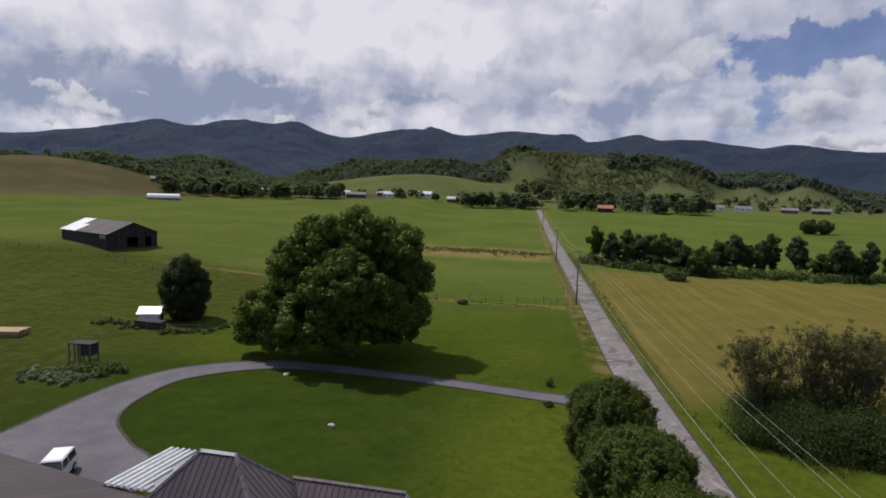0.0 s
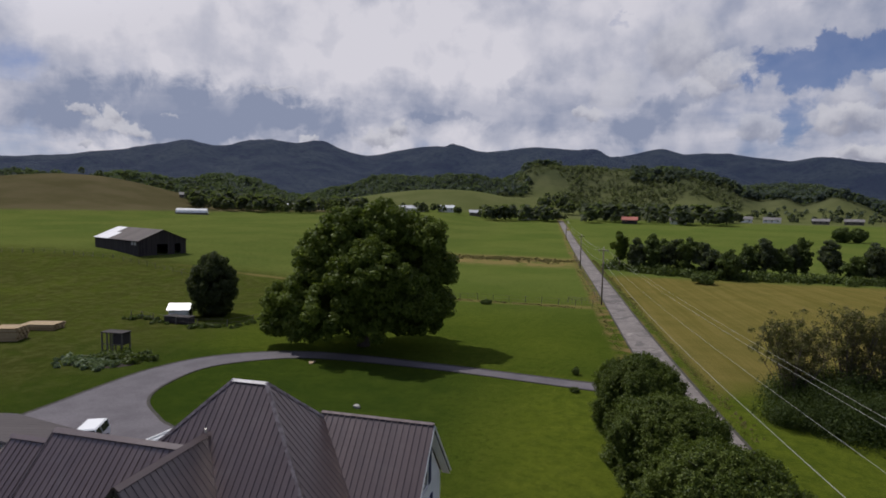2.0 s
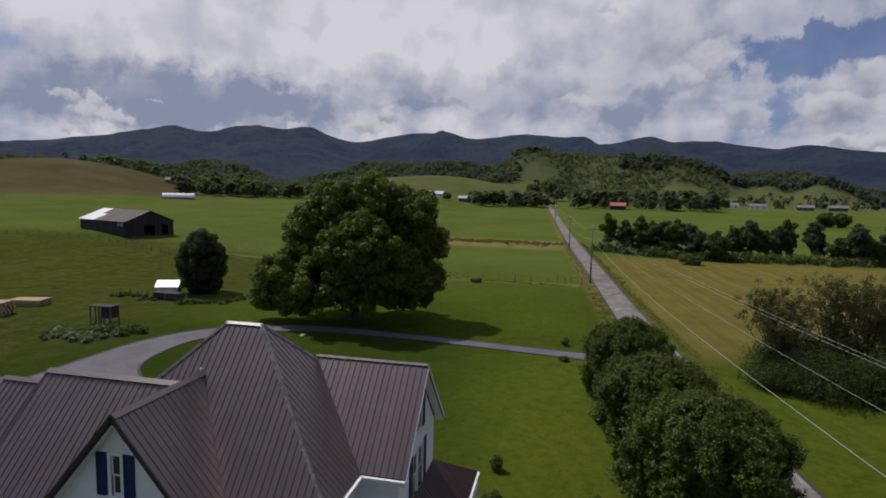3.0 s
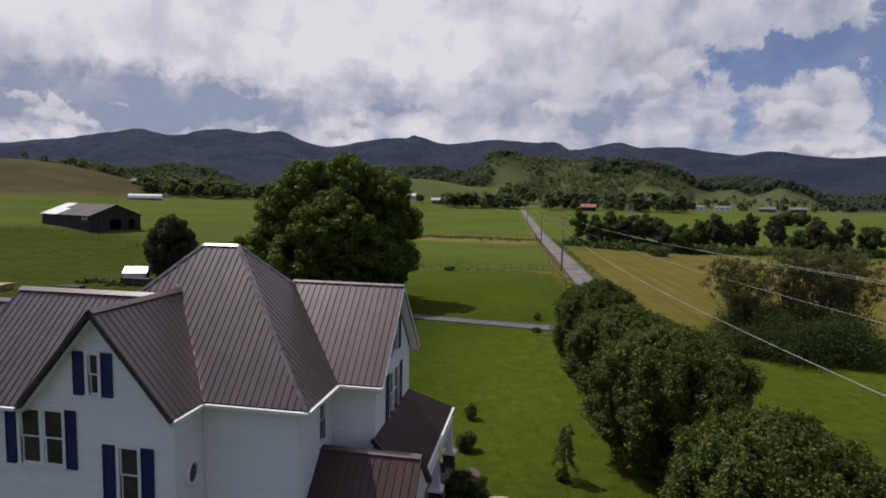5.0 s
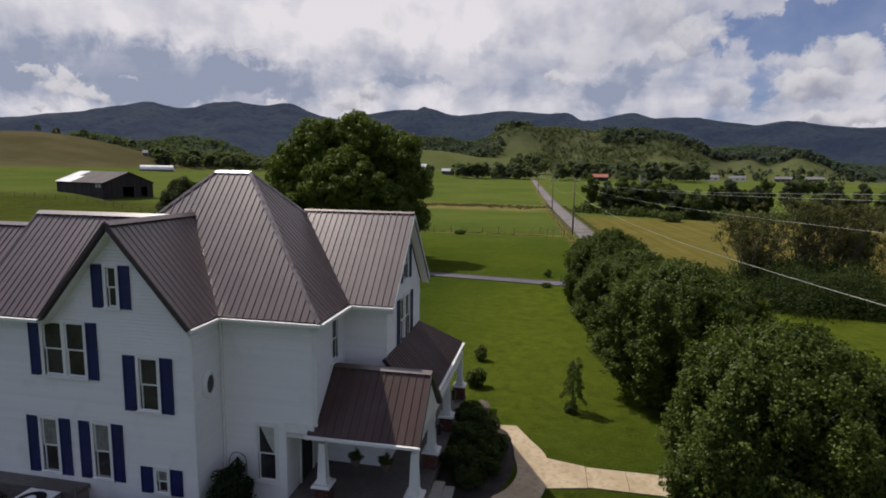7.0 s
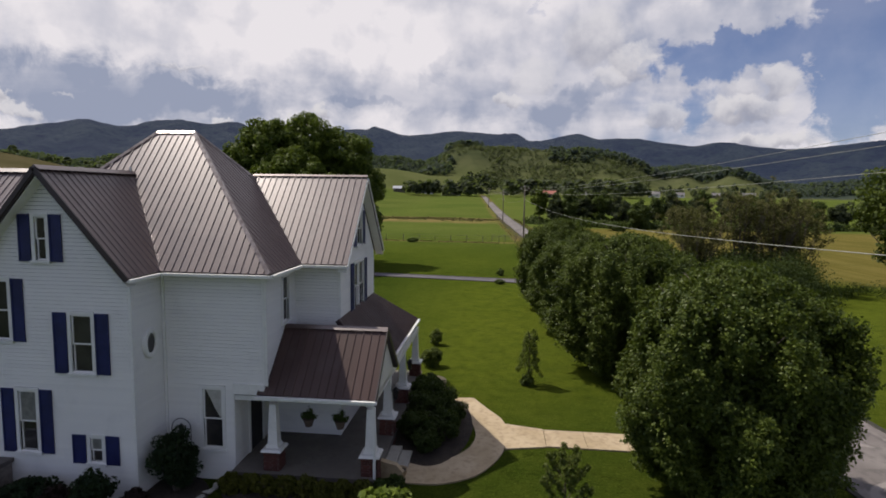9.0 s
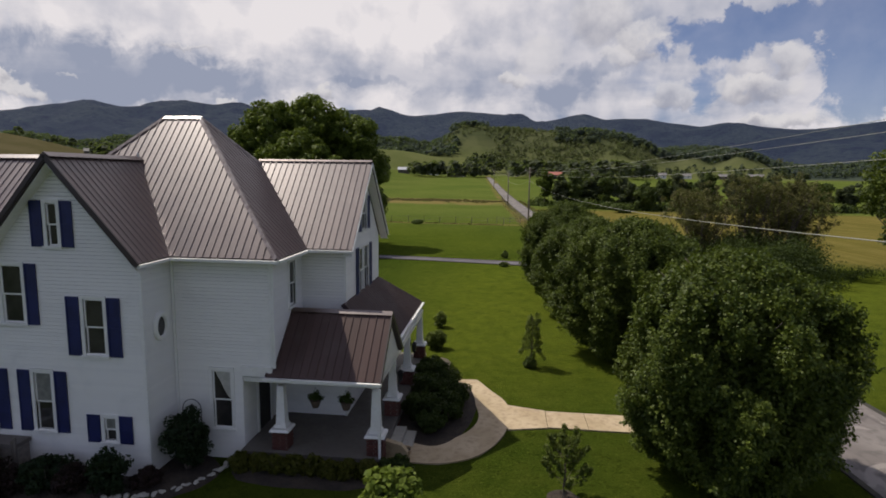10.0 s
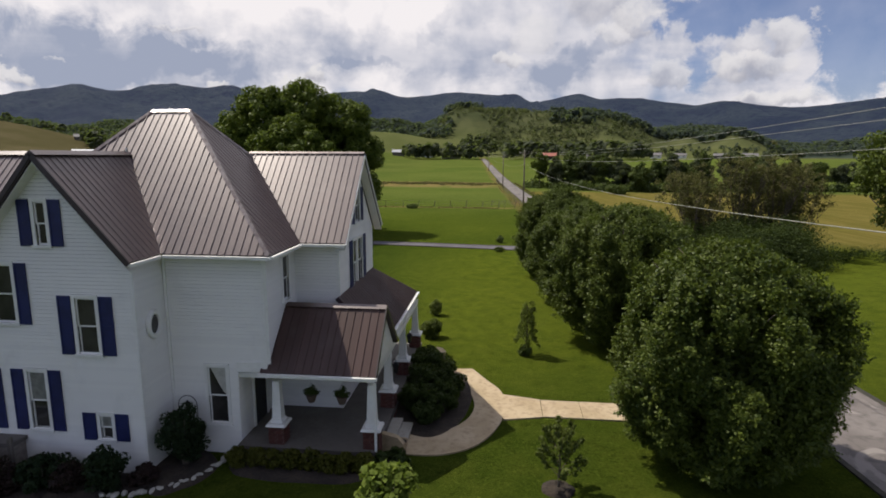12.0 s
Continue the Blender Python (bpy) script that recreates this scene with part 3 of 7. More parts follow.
def ribbon(name, left, right, lift, mat, depth=0.15, cuts=6):
    """A paved strip between two edges given by a few turning points, smoothed, with thickness."""

    def smooth(line):
        out = []
        for i in range(len(line) - 1):
            p0, p1, p2, p3 = (Vector(line[min(max(j, 0), len(line) - 1)]) for j in (i - 1, i, i + 1, i + 2))
            for q in range(cuts):
                u = q / cuts
                out.append(0.5 * ((2 * p1) + (p2 - p0) * u + (2 * p0 - 5 * p1 + 4 * p2 - p3) * u * u + (3 * p1 - p0 - 3 * p2 + p3) * u ** 3))
        return out + [Vector(line[-1])]

    a, b = smooth(left), smooth(right)
    s, k = Build(), len(a)
    for p, q in zip(a, b):
        for w in (p, q):
            s.v.append((w.x, w.y, land(w.x, w.y) + lift))
    for p, q in zip(a, b):
        for w in (p, q):
            s.v.append((w.x, w.y, land(w.x, w.y) + lift - depth))
    for i in range(k - 1):
        s.f.append((2 * i, 2 * i + 1, 2 * i + 3, 2 * i + 2))
        s.f.append((2 * i, 2 * i + 2, 2 * k + 2 * i + 2, 2 * k + 2 * i))
        s.f.append((2 * i + 1, 2 * k + 2 * i + 1, 2 * k + 2 * i + 3, 2 * i + 3))
    s.f += [(0, 2 * k, 2 * k + 1, 1), (2 * k - 2, 2 * k - 1, 4 * k - 1, 4 * k - 2)]
    return s.mesh(name, mat)

# ---- the land ----
def spread(lo, hi, near, fine, grow=1.12):
    """Grid lines, fine within the near stretch and wider and wider outside it."""
    a, b = near
    line = list(np.arange(a, b + 0.001, fine))
    stp, v = fine, b
    while v < hi:
        stp *= grow
        v += stp
        line.append(min(v, hi))
    stp, v = fine, a
    while v > lo:
        stp *= grow
        v -= stp
        line.insert(0, max(v, lo))
    return [float(q) for q in line]


GX, GY = spread(-2600, 2600, (-420, 420), 6.0, 1.15), spread(-900, 2300, (-30, 1000), 6.0, 1.15)
tagged(part("ground", grid_mesh("ground", GX, GY, land, M_GROUND), None), "green grassland with mown lawn and hay meadow", "ground", kind="structure")

# ridge lines of the far range and of the wooded foothills: heading in degrees, height in metres
RIDGE = [(-100, 170), (-60, 165), (-50, 180), (-45.5, 212), (-41, 250), (-38.3, 280), (-35.8, 262), (-31, 294), (-28.6, 276), (-26.4, 294), (-21.6, 248), (-17, 286), (-13.8, 298), (-8.8, 276), (-4.6, 298),
         (1.6, 270), (3.3, 252), (7.4, 284), (9.6, 262), (12.4, 262), (18, 226), (20.2, 236), (26, 204), (40, 215), (60, 170), (100, 170)]
FOOT = [(-100, 50), (-60, 60), (-48.5, 64), (-46.6, 58), (-43.6, 72), (-38.8, 56), (-35.6, 74), (-32, 60), (-28.6, 30), (-25.6, 44), (-23, 56), (-20.4, 82), (-14.6, 78),
        (-12, 84), (-8, 76), (-5.2, 96), (-2, 86), (4, 82), (11, 62), (16, 64), (19.6, 66), (23.5, 40), (27, 28), (34, 40), (60, 50), (100, 50)]


def foothill(a, r):
    """Height of the wooded foothills at a heading and distance."""
    u = (r - 960) / 380
    q = Vector((math.sin(radians(a)) * r, math.cos(radians(a)) * r, 0))
    crest = along(FOOT, a) + 5 * noise.noise(Vector((a * 1.1, 2.0, 0.0)))
    spur = noise.fractal(Vector((q.x * 0.009 + 5.2, q.y * 0.003, 5.2)), 1.0, 2.0, 4)
    up = step(-0.15, 1.0, u) if u < 1 else 1 - 0.4 * step(1.0, 1.6, u)
    return 4 + (crest - 4) * up * (1 + 0.35 * spur * math.sin(math.pi * min(max(u, 0), 1)))


def mountain(a, r):
    """Height of the far range at a heading and distance: foot, spurs and ridge."""
    u = (r - 1450) / 1150
    q = Vector((math.sin(radians(a)) * r, math.cos(radians(a)) * r, 0))
    spur = noise.fractal(Vector((q.x * 0.0045 + 1.7, q.y * 0.0016, 1.7)), 1.0, 2.0, 4)
    h = along(RIDGE, a) * (max(u, 0) ** 0.85) * (1 + 0.36 * spur * math.sin(math.pi * min(u, 1)))
    return h + (2 + 1.2 * u) * noise.fractal(Vector((q.x * 0.02, q.y * 0.02, 4.7)), 1.0, 2.0, 3)


def belt(name, height, near, far, rows, fine, mat):
    az = np.arange(-100, 100.01, fine)
    v = []
    for a in az:
        for j in range(rows):
            r = near + (far - near) * j / (rows - 1)
            v.append((10 + math.sin(radians(a)) * r, -12 + math.cos(radians(a)) * r, height(a, r)))
    f = [(i * rows + j, (i + 1) * rows + j, (i + 1) * rows + j + 1, i * rows + j + 1) for i in range(len(az) - 1) for j in range(rows - 1)]
    me = bpy.data.meshes.new(name)
    me.from_pydata(v, [], f)
    me.materials.append(mat)
    me.shade_smooth()
    return me


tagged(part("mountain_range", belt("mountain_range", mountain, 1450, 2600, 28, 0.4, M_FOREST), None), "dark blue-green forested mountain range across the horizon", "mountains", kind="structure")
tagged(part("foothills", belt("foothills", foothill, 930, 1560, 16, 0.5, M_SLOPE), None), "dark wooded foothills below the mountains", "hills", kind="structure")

# ---- road, driveway, walk ----
ROAD_L = [(24.5, -60), (22.2, -25), (20.4, 4), (18.6, 28), (17.0, 52), (15.6, 80), (13.8, 118), (10.4, 178), (3.2, 300), (-4.6, 430), (-6, 455)]
ROAD_R = [(28.6, -60), (26.4, -25), (24.6, 4), (22.6, 28), (20.9, 52), (19.3, 80), (17.5, 118), (14.1, 178), (6.9, 300), (-0.9, 430), (-2.3, 455)]
tagged(part("road", ribbon("road", ROAD_L, ROAD_R, 0.05, M_ASPHALT, 0.4), None), "worn pale grey asphalt country lane with patches", "road", kind="structure")
FAR_EDGE = [(-33.0, 10), (-32.4, 22.4), (-32.4, 27.8), (-32.1, 34.0), (-30.0, 39.3), (-25.9, 43.0), (-20.5, 45.2), (-13.9, 45.6), (-6.8, 45.0), (-0.3, 44.4), (5.9, 43.6), (12.5, 43.0), (17.3, 43.8)]
NEAR_EDGE = [(-14, 10), (-17.6, 20.6), (-21.6, 23.4), (-25.7, 26.7), (-27.4, 31.0), (-27.0, 37.0), (-21.9, 41.8), (-16, 43.3), (-6.2, 43.1), (0, 42.5), (5, 41.8), (12.5, 40.7), (17.6, 40)]
tagged(part("driveway", ribbon("driveway", FAR_EDGE, NEAR_EDGE, 0.04, M_DRIVE, 0.3), None), "curving grey asphalt driveway round the lawn", "driveway", kind="structure")



def beside(line, off):
    """The line moved sideways."""
    out = []
    for i, p in enumerate(line):
        d = (Vector(line[min(i + 1, len(line) - 1)]) - Vector(line[max(i - 1, 0)])).normalized()
        out.append((p[0] - d.y * off, p[1] + d.x * off))
    return out


for edge, off in ((FAR_EDGE, 0.3), (NEAR_EDGE, -0.22)):
    tagged(part("driveway_edge", ribbon("driveway_edge", beside(edge, off), beside(edge, -off * 0.15), 0.055, M_DARKEDGE, 0.2), None), "dark soil edge of the driveway", "soil edge", kind="structure")
for edge, off in ((ROAD_L, 0.14), (ROAD_R, -0.18)):
    tagged(part("road_edge", ribbon("road_edge", beside(edge, off), beside(edge, -off * 0.5), 0.054, M_DARKEDGE, 0.2), None), "dark crumbling edge of the lane", "road edge", kind="structure")

WALK_IN = [(6.75, 3.2), (7.9, 3.15), (8.8, 4.0), (9.15, 5.2), (8.9, 6.6), (8.3, 8.0), (8.0, 8.9)]
WALK_OUT = [(7.2, 1.75), (8.3, 1.85), (9.4, 2.6), (10.15, 4.3), (10.2, 6.5), (9.5, 7.9), (8.9, 9.0)]
tagged(part("garden_walk", ribbon("garden_walk", WALK_IN, WALK_OUT, 0.045, M_CONCRETE, 0.2), None), "curved buff concrete garden walk", "path", kind="structure")
walkway = thing("front_walk", "straight buff concrete slab walk to the lane", "path", (10.2, 5.4, 0), kind="structure")
for i in range(7):
    a, b = 10.2 + i * 1.42, 10.2 + (i + 1) * 1.42 - 0.02
    w0, w1 = (1.05, 0.72) if i == 0 else (0.68, 0.68)
    part("slab", Build().face_prism([(a, 5.42 - w0, -0.1), (b, 5.42 - w1, -0.1), (b, 5.42 + w1, -0.1), (a, 5.42 + w0, -0.1)], (0, 0, 0.15)), M_CONCRETE, walkway)
# ---- the farmhouse ----
EAVE, RIDGE, PEAK = 6.35, 9.24, 10.71
house = thing("house", "two-storey white farmhouse with brown ribbed metal roof and navy shutters", "house", (0, 0, 0))


def clip(poly, s0, s1):
    """The part of a polygon of (s, r) between two upright lines."""
    for lim, keep in ((s0, 1), (s1, -1)):
        out = []
        for i, p in enumerate(poly):
            q = poly[(i + 1) % len(poly)]
            a, b = keep * (p[0] - lim), keep * (q[0] - lim)
            if a >= 0:
                out.append(p)
            if a * b < 0:
                u = a / (a - b)
                out.append((p[0] + u * (q[0] - p[0]), p[1] + u * (q[1] - p[1])))
        poly = out
        if len(poly) < 3:
            return []
    return poly


def roof_slope(parent, name, origin, along, up, poly, pitch=0.23, mat=None, rib=0.024):
    """One slope of ribbed metal: a deck below and one panel with its rib for each strip."""
    o, u, w = Vector(origin), Vector(along).normalized(), Vector(up).normalized()
    nrm = u.cross(w).normalized()
    if nrm.z < 0:
        nrm = -nrm
    put = lambda s, r, h: tuple(o + s * u + r * w + h * nrm)
    deck = part(name, Build().face_prism([put(s, r, -0.03) for s, r in poly], -0.10 * nrm), M_BROWNTRIM, parent)
    lo, hi = min(p[0] for p in poly), max(p[0] for p in poly)
    n = max(1, round((hi - lo) / pitch))
    for i in range(n):
        a, b = lo + (hi - lo) * i / n, lo + (hi - lo) * (i + 1) / n
        strip = clip(poly, a, b)
        if not strip:
            continue
        s = Build().face_prism([put(x, r, -0.029) for x, r in strip], 0.03 * nrm)
        for at, half, high in ((a + 0.03, 0.024, rib),):
            edge = clip(poly, at - 0.002, at + 0.002)
            if edge:
                r0, r1 = min(p[1] for p in edge), max(p[1] for p in edge)
                if r1 - r0 > 0.1:
                    k = len(s.v)
                    s.v += [put(at + d, r, h) for r in (r0, r1) for d, h in ((-half, 0.0), (-half * 0.5, high), (half * 0.5, high), (half, 0.0))]
                    s.f += [(k + j, k + j + 1, k + 5 + j, k + 4 + j) for j in range(3)] + [(k + 3, k + 2, k + 1, k), (k + 4, k + 5, k + 6, k + 7)]
        part("roof_panel", s, mat or M_ROOF, deck)
    return deck


def cap(parent, name, a, b, width=0.16, mat=None, lift=0.03):
    """A folded metal cap along a ridge, a hip or a rake."""
    a, b = Vector(a), Vector(b)
    d = (b - a).normalized()
    side = d.cross(Vector((0, 0, 1))).normalized()
    upv = side.cross(d)
    ring = [a + side * width - upv * width * 0.55 + upv * lift, a + upv * (lift + 0.03), a - side * width - upv * width * 0.55 + upv * lift, a + upv * (lift - 0.03)]
    part(name, Build().face_prism(ring, b - a), mat or M_ROOF, parent)


def slope_len(a, b):
    return math.hypot(a, b)


M_HIP = material("worn hip cap metal", blotchy((0.13, 0.10, 0.094), (0.27, 0.235, 0.225), None, 5.0), 0.30, 0.45)
roof = part("roof", Build().box(-2.2, -0.86, 4.7, 4.9, PEAK - 0.2, PEAK - 0.1), M_BROWNTRIM, house, "brown ribbed metal roof")
hx0, hx1, hy0, hy1, px0, px1, py = -6.47, 3.41, 1.0, 8.6, -2.2, -0.86, 4.8
L1 = slope_len(py - hy0, PEAK - EAVE)
L2 = slope_len(hx1 - px1, PEAK - EAVE)
roof_slope(roof, "front_slope", (0, hy0, EAVE), (1, 0, 0), (0, py - hy0, PEAK - EAVE), [(hx0, 0), (hx1, 0), (px1, L1), (px0, L1)])
roof_slope(roof, "rear_slope", (0, hy1, EAVE), (1, 0, 0), (0, py - hy1, PEAK - EAVE), [(hx0, 0), (hx1, 0), (px1, L1), (px0, L1)])
roof_slope(roof, "east_slope", (hx1, 0, EAVE), (0, 1, 0), (px1 - hx1, 0, PEAK - EAVE), [(hy0, 0), (hy1, 0), (py, L2)])
roof_slope(roof, "west_slope", (hx0, 0, EAVE), (0, 1, 0), (px0 - hx0, 0, PEAK - EAVE), [(hy0, 0), (hy1, 0), (py, L2)])
# front gable
gx0, gx1, gxc, gy = -4.80, 0.13, -2.335, -0.45
LG = slope_len(gx1 - gxc, RIDGE - EAVE)
yv = hy0 + (RIDGE - EAVE) * (py - hy0) / (PEAK - EAVE)
roof_slope(roof, "gable_slope", (gx1, 0, EAVE), (0, 1, 0), (gxc - gx1, 0, RIDGE - EAVE), [(gy, 0), (hy0, 0), (yv, LG), (gy, LG)])
wy = 2.35
roof_slope(roof, "gable_slope", (gx0, 0, EAVE), (0, 1, 0), (gxc - gx0, 0, RIDGE - EAVE), [(gy, 0), (yv, LG), (gy, LG)])
# west cross wing in line with the gable front
LW = slope_len(wy - gy, RIDGE - EAVE)
roof_slope(roof, "wing_slope", (0, gy, EAVE), (1, 0, 0), (0, wy - gy, RIDGE - EAVE), [(-7.45, 0), (gx0, 0), (gxc, LW), (-7.45, LW)])
roof_slope(roof, "wing_slope", (0, 2 * wy - gy, EAVE), (1, 0, 0), (0, gy - wy, RIDGE - EAVE), [(-7.45, 0), (gx0, 0), (gxc, LW), (-7.45, LW)])
# east wing
ey0, eyc, ex = 3.49, 6.31, 4.95
LE = slope_len(eyc - ey0, RIDGE + 0.03 - EAVE)
xv = hx1 - (RIDGE + 0.03 - EAVE) * (hx1 - px1) / (PEAK - EAVE)
roof_slope(roof, "wing_slope", (0, ey0, EAVE), (1, 0, 0), (0, eyc - ey0, RIDGE + 0.03 - EAVE), [(hx1, 0), (ex, 0), (ex, LE), (xv, LE)])
roof_slope(roof, "wing_slope", (0, 2 * eyc - ey0, EAVE), (1, 0, 0), (0, ey0 - eyc, RIDGE + 0.03 - EAVE), [(hx1, 0), (ex, 0), (ex, LE), (xv, LE)])
# lower western end of the house, a step below the wing
LB = slope_len(2.6, 2.65)
roof_slope(roof, "low_wing_slope", (0, -0.25, 6.15), (1, 0, 0), (0, 2.6, 2.65), [(-9.35, 0), (-7.49, 0), (-7.49, LB), (-9.35, LB)])
roof_slope(roof, "low_wing_slope", (0, 4.95, 6.15), (1, 0, 0), (0, -2.6, 2.65), [(-9.35, 0), (-7.49, 0), (-7.49, LB), (-9.35, LB)])
cap(roof, "ridge_cap", (-9.37, 2.35, 8.80), (-7.49, 2.35, 8.80), 0.14)
cap(roof, "ridge_cap", (px0 - 0.05, py, PEAK), (px1 + 0.05, py, PEAK), 0.09, M_CAP, 0.015)
for q in ((hx1, hy0), (hx0, hy0), (hx1, hy1), (hx0, hy1)):
    cap(roof, "hip_cap", (q[0], q[1], EAVE), (px1 if q[0] > 0 else px0, py, PEAK), 0.085, M_HIP)
cap(roof, "ridge_cap", (gxc, gy, RIDGE), (gxc, yv, RIDGE), 0.16)
cap(roof, "ridge_cap", (-7.45, wy, RIDGE), (gxc, wy, RIDGE), 0.16)
cap(roof, "ridge_cap", (xv, eyc, RIDGE + 0.03), (ex, eyc, RIDGE + 0.03), 0.07, M_RIDGE)


def bar(parent, name, a, b, w, h, mat, label=""):
    """A board of width w and height h from a to b."""
    a, b = Vector(a), Vector(b)
    d = (b - a).normalized()
    side = d.cross(Vector((0, 0, 1)))
    side = side.normalized() if side.length > 0.01 else Vector((1, 0, 0))
    upv = side.cross(d)
    return part(name, Build().face_prism([a - side * w / 2 - upv * h / 2, a + side * w / 2 - upv * h / 2, a + side * w / 2 + upv * h / 2, a - side * w / 2 + upv * h / 2], b - a), mat, parent, label)


# dark rake boards on the gables, white gutters along the eaves
for a, b in (((gx1 + 0.02, gy, EAVE - 0.06), (gxc, gy, RIDGE - 0.04)), ((gx0 - 0.02, gy, EAVE - 0.06), (gxc, gy, RIDGE - 0.04)),
             ((-7.47, gy, EAVE - 0.06), (-7.47, wy, RIDGE - 0.04))):
    bar(roof, "rake_board", a, b, 0.05, 0.13, M_BROWNTRIM)
for xe in (gx0, gx1):
    part("rake_soffit", Build().face_prism([(xe, gy + 0.03, EAVE - 0.26), (xe, -0.06, EAVE - 0.26), (gxc, -0.06, RIDGE - 0.27), (gxc, gy + 0.03, RIDGE - 0.27)], (0, 0, 0.02)), M_WHITE, roof)
for a, b in (((ex + 0.01, ey0, EAVE - 0.08), (ex + 0.01, eyc, RIDGE - 0.05)), ((ex + 0.01, 2 * eyc - ey0, EAVE - 0.08), (ex + 0.01, eyc, RIDGE - 0.05))):
    bar(roof, "rake_board", a, b, 0.04, 0.08, M_WHITE, "white rake board")
for y0, y1 in ((ey0, eyc), (2 * eyc - ey0, eyc)):
    part("rake_soffit", Build().face_prism([(4.62, y0, EAVE - 0.26), (ex - 0.02, y0, EAVE - 0.26), (ex - 0.02, y1, RIDGE - 0.22), (4.62, y1, RIDGE - 0.22)], (0, 0, 0.02)), M_WHITE, roof)
for a, b in (((gx1 + 0.05, gy, 6.27), (gx1 + 0.05, hy0, 6.27)), ((gx1, hy0 - 0.06, 6.27), (hx1 + 0.06, hy0 - 0.06, 6.27)), ((hx1 + 0.06, hy0, 6.27), (hx1 + 0.06, ey0 - 0.06, 6.27)),
             ((hx1 + 0.06, ey0 - 0.06, 6.27), (ex, ey0 - 0.06, 6.27)), ((-7.45, gy - 0.06, 6.27), (gx0 + 0.02, gy - 0.06, 6.27)), ((-9.35, -0.31, 6.08), (-7.5, -0.31, 6.08))):
    bar(roof, "gutter", a, b, 0.11, 0.085, M_WHITE, "white metal gutter")


# ---- walls of lapped boards with real openings ----
def facade(name, origin, along, out, outline, holes=(), z0=0.0, row=0.108):
    """A wall of lapped boards on a backing; outline in (s, z), holes as (s0, s1, z0, z1)."""
    o, u, w = Vector(origin), Vector(along), Vector(out)
    put = lambda s, z, h: tuple(o + s * u + Vector((0, 0, z)) + h * w)
    top = max(z for _, z in outline)
    back = Build()
    rows = []
    z = z0
    while z < top - 0.02:
        zb, zt = z, min(z + row, top)
        mid = (zb + zt) / 2
        flip = [(q[1], q[0]) for q in outline]
        band = clip(flip, mid - 0.001, mid + 0.001)
        z += row
        if not band:
            continue
        lo, hi = min(q[1] for q in band), max(q[1] for q in band)
        spans = [(lo, hi)]
        for a, b, c, d in holes:
            if c < mid < d:
                spans = [t for s0, s1 in spans for t in ((s0, min(s1, a)), (max(s0, b), s1)) if t[1] - t[0] > 0.02]
        for s0, s1 in spans:
            rows.append((s0, s1, zb, zt))
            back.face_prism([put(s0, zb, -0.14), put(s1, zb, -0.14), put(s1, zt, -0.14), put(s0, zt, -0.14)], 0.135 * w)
    # dark backing shows through the board gaps as painted shade below each lap
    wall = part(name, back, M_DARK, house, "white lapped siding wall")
    for s0, s1, zb, zt in rows:
        part("board", Build().face_prism([put(s0, zb + 0.009, -0.004), put(s0, zb + 0.009, 0.024), put(s0, zt, 0.004), put(s0, zt, -0.004)], (s1 - s0) * u), M_SIDING, wall)
    return wall


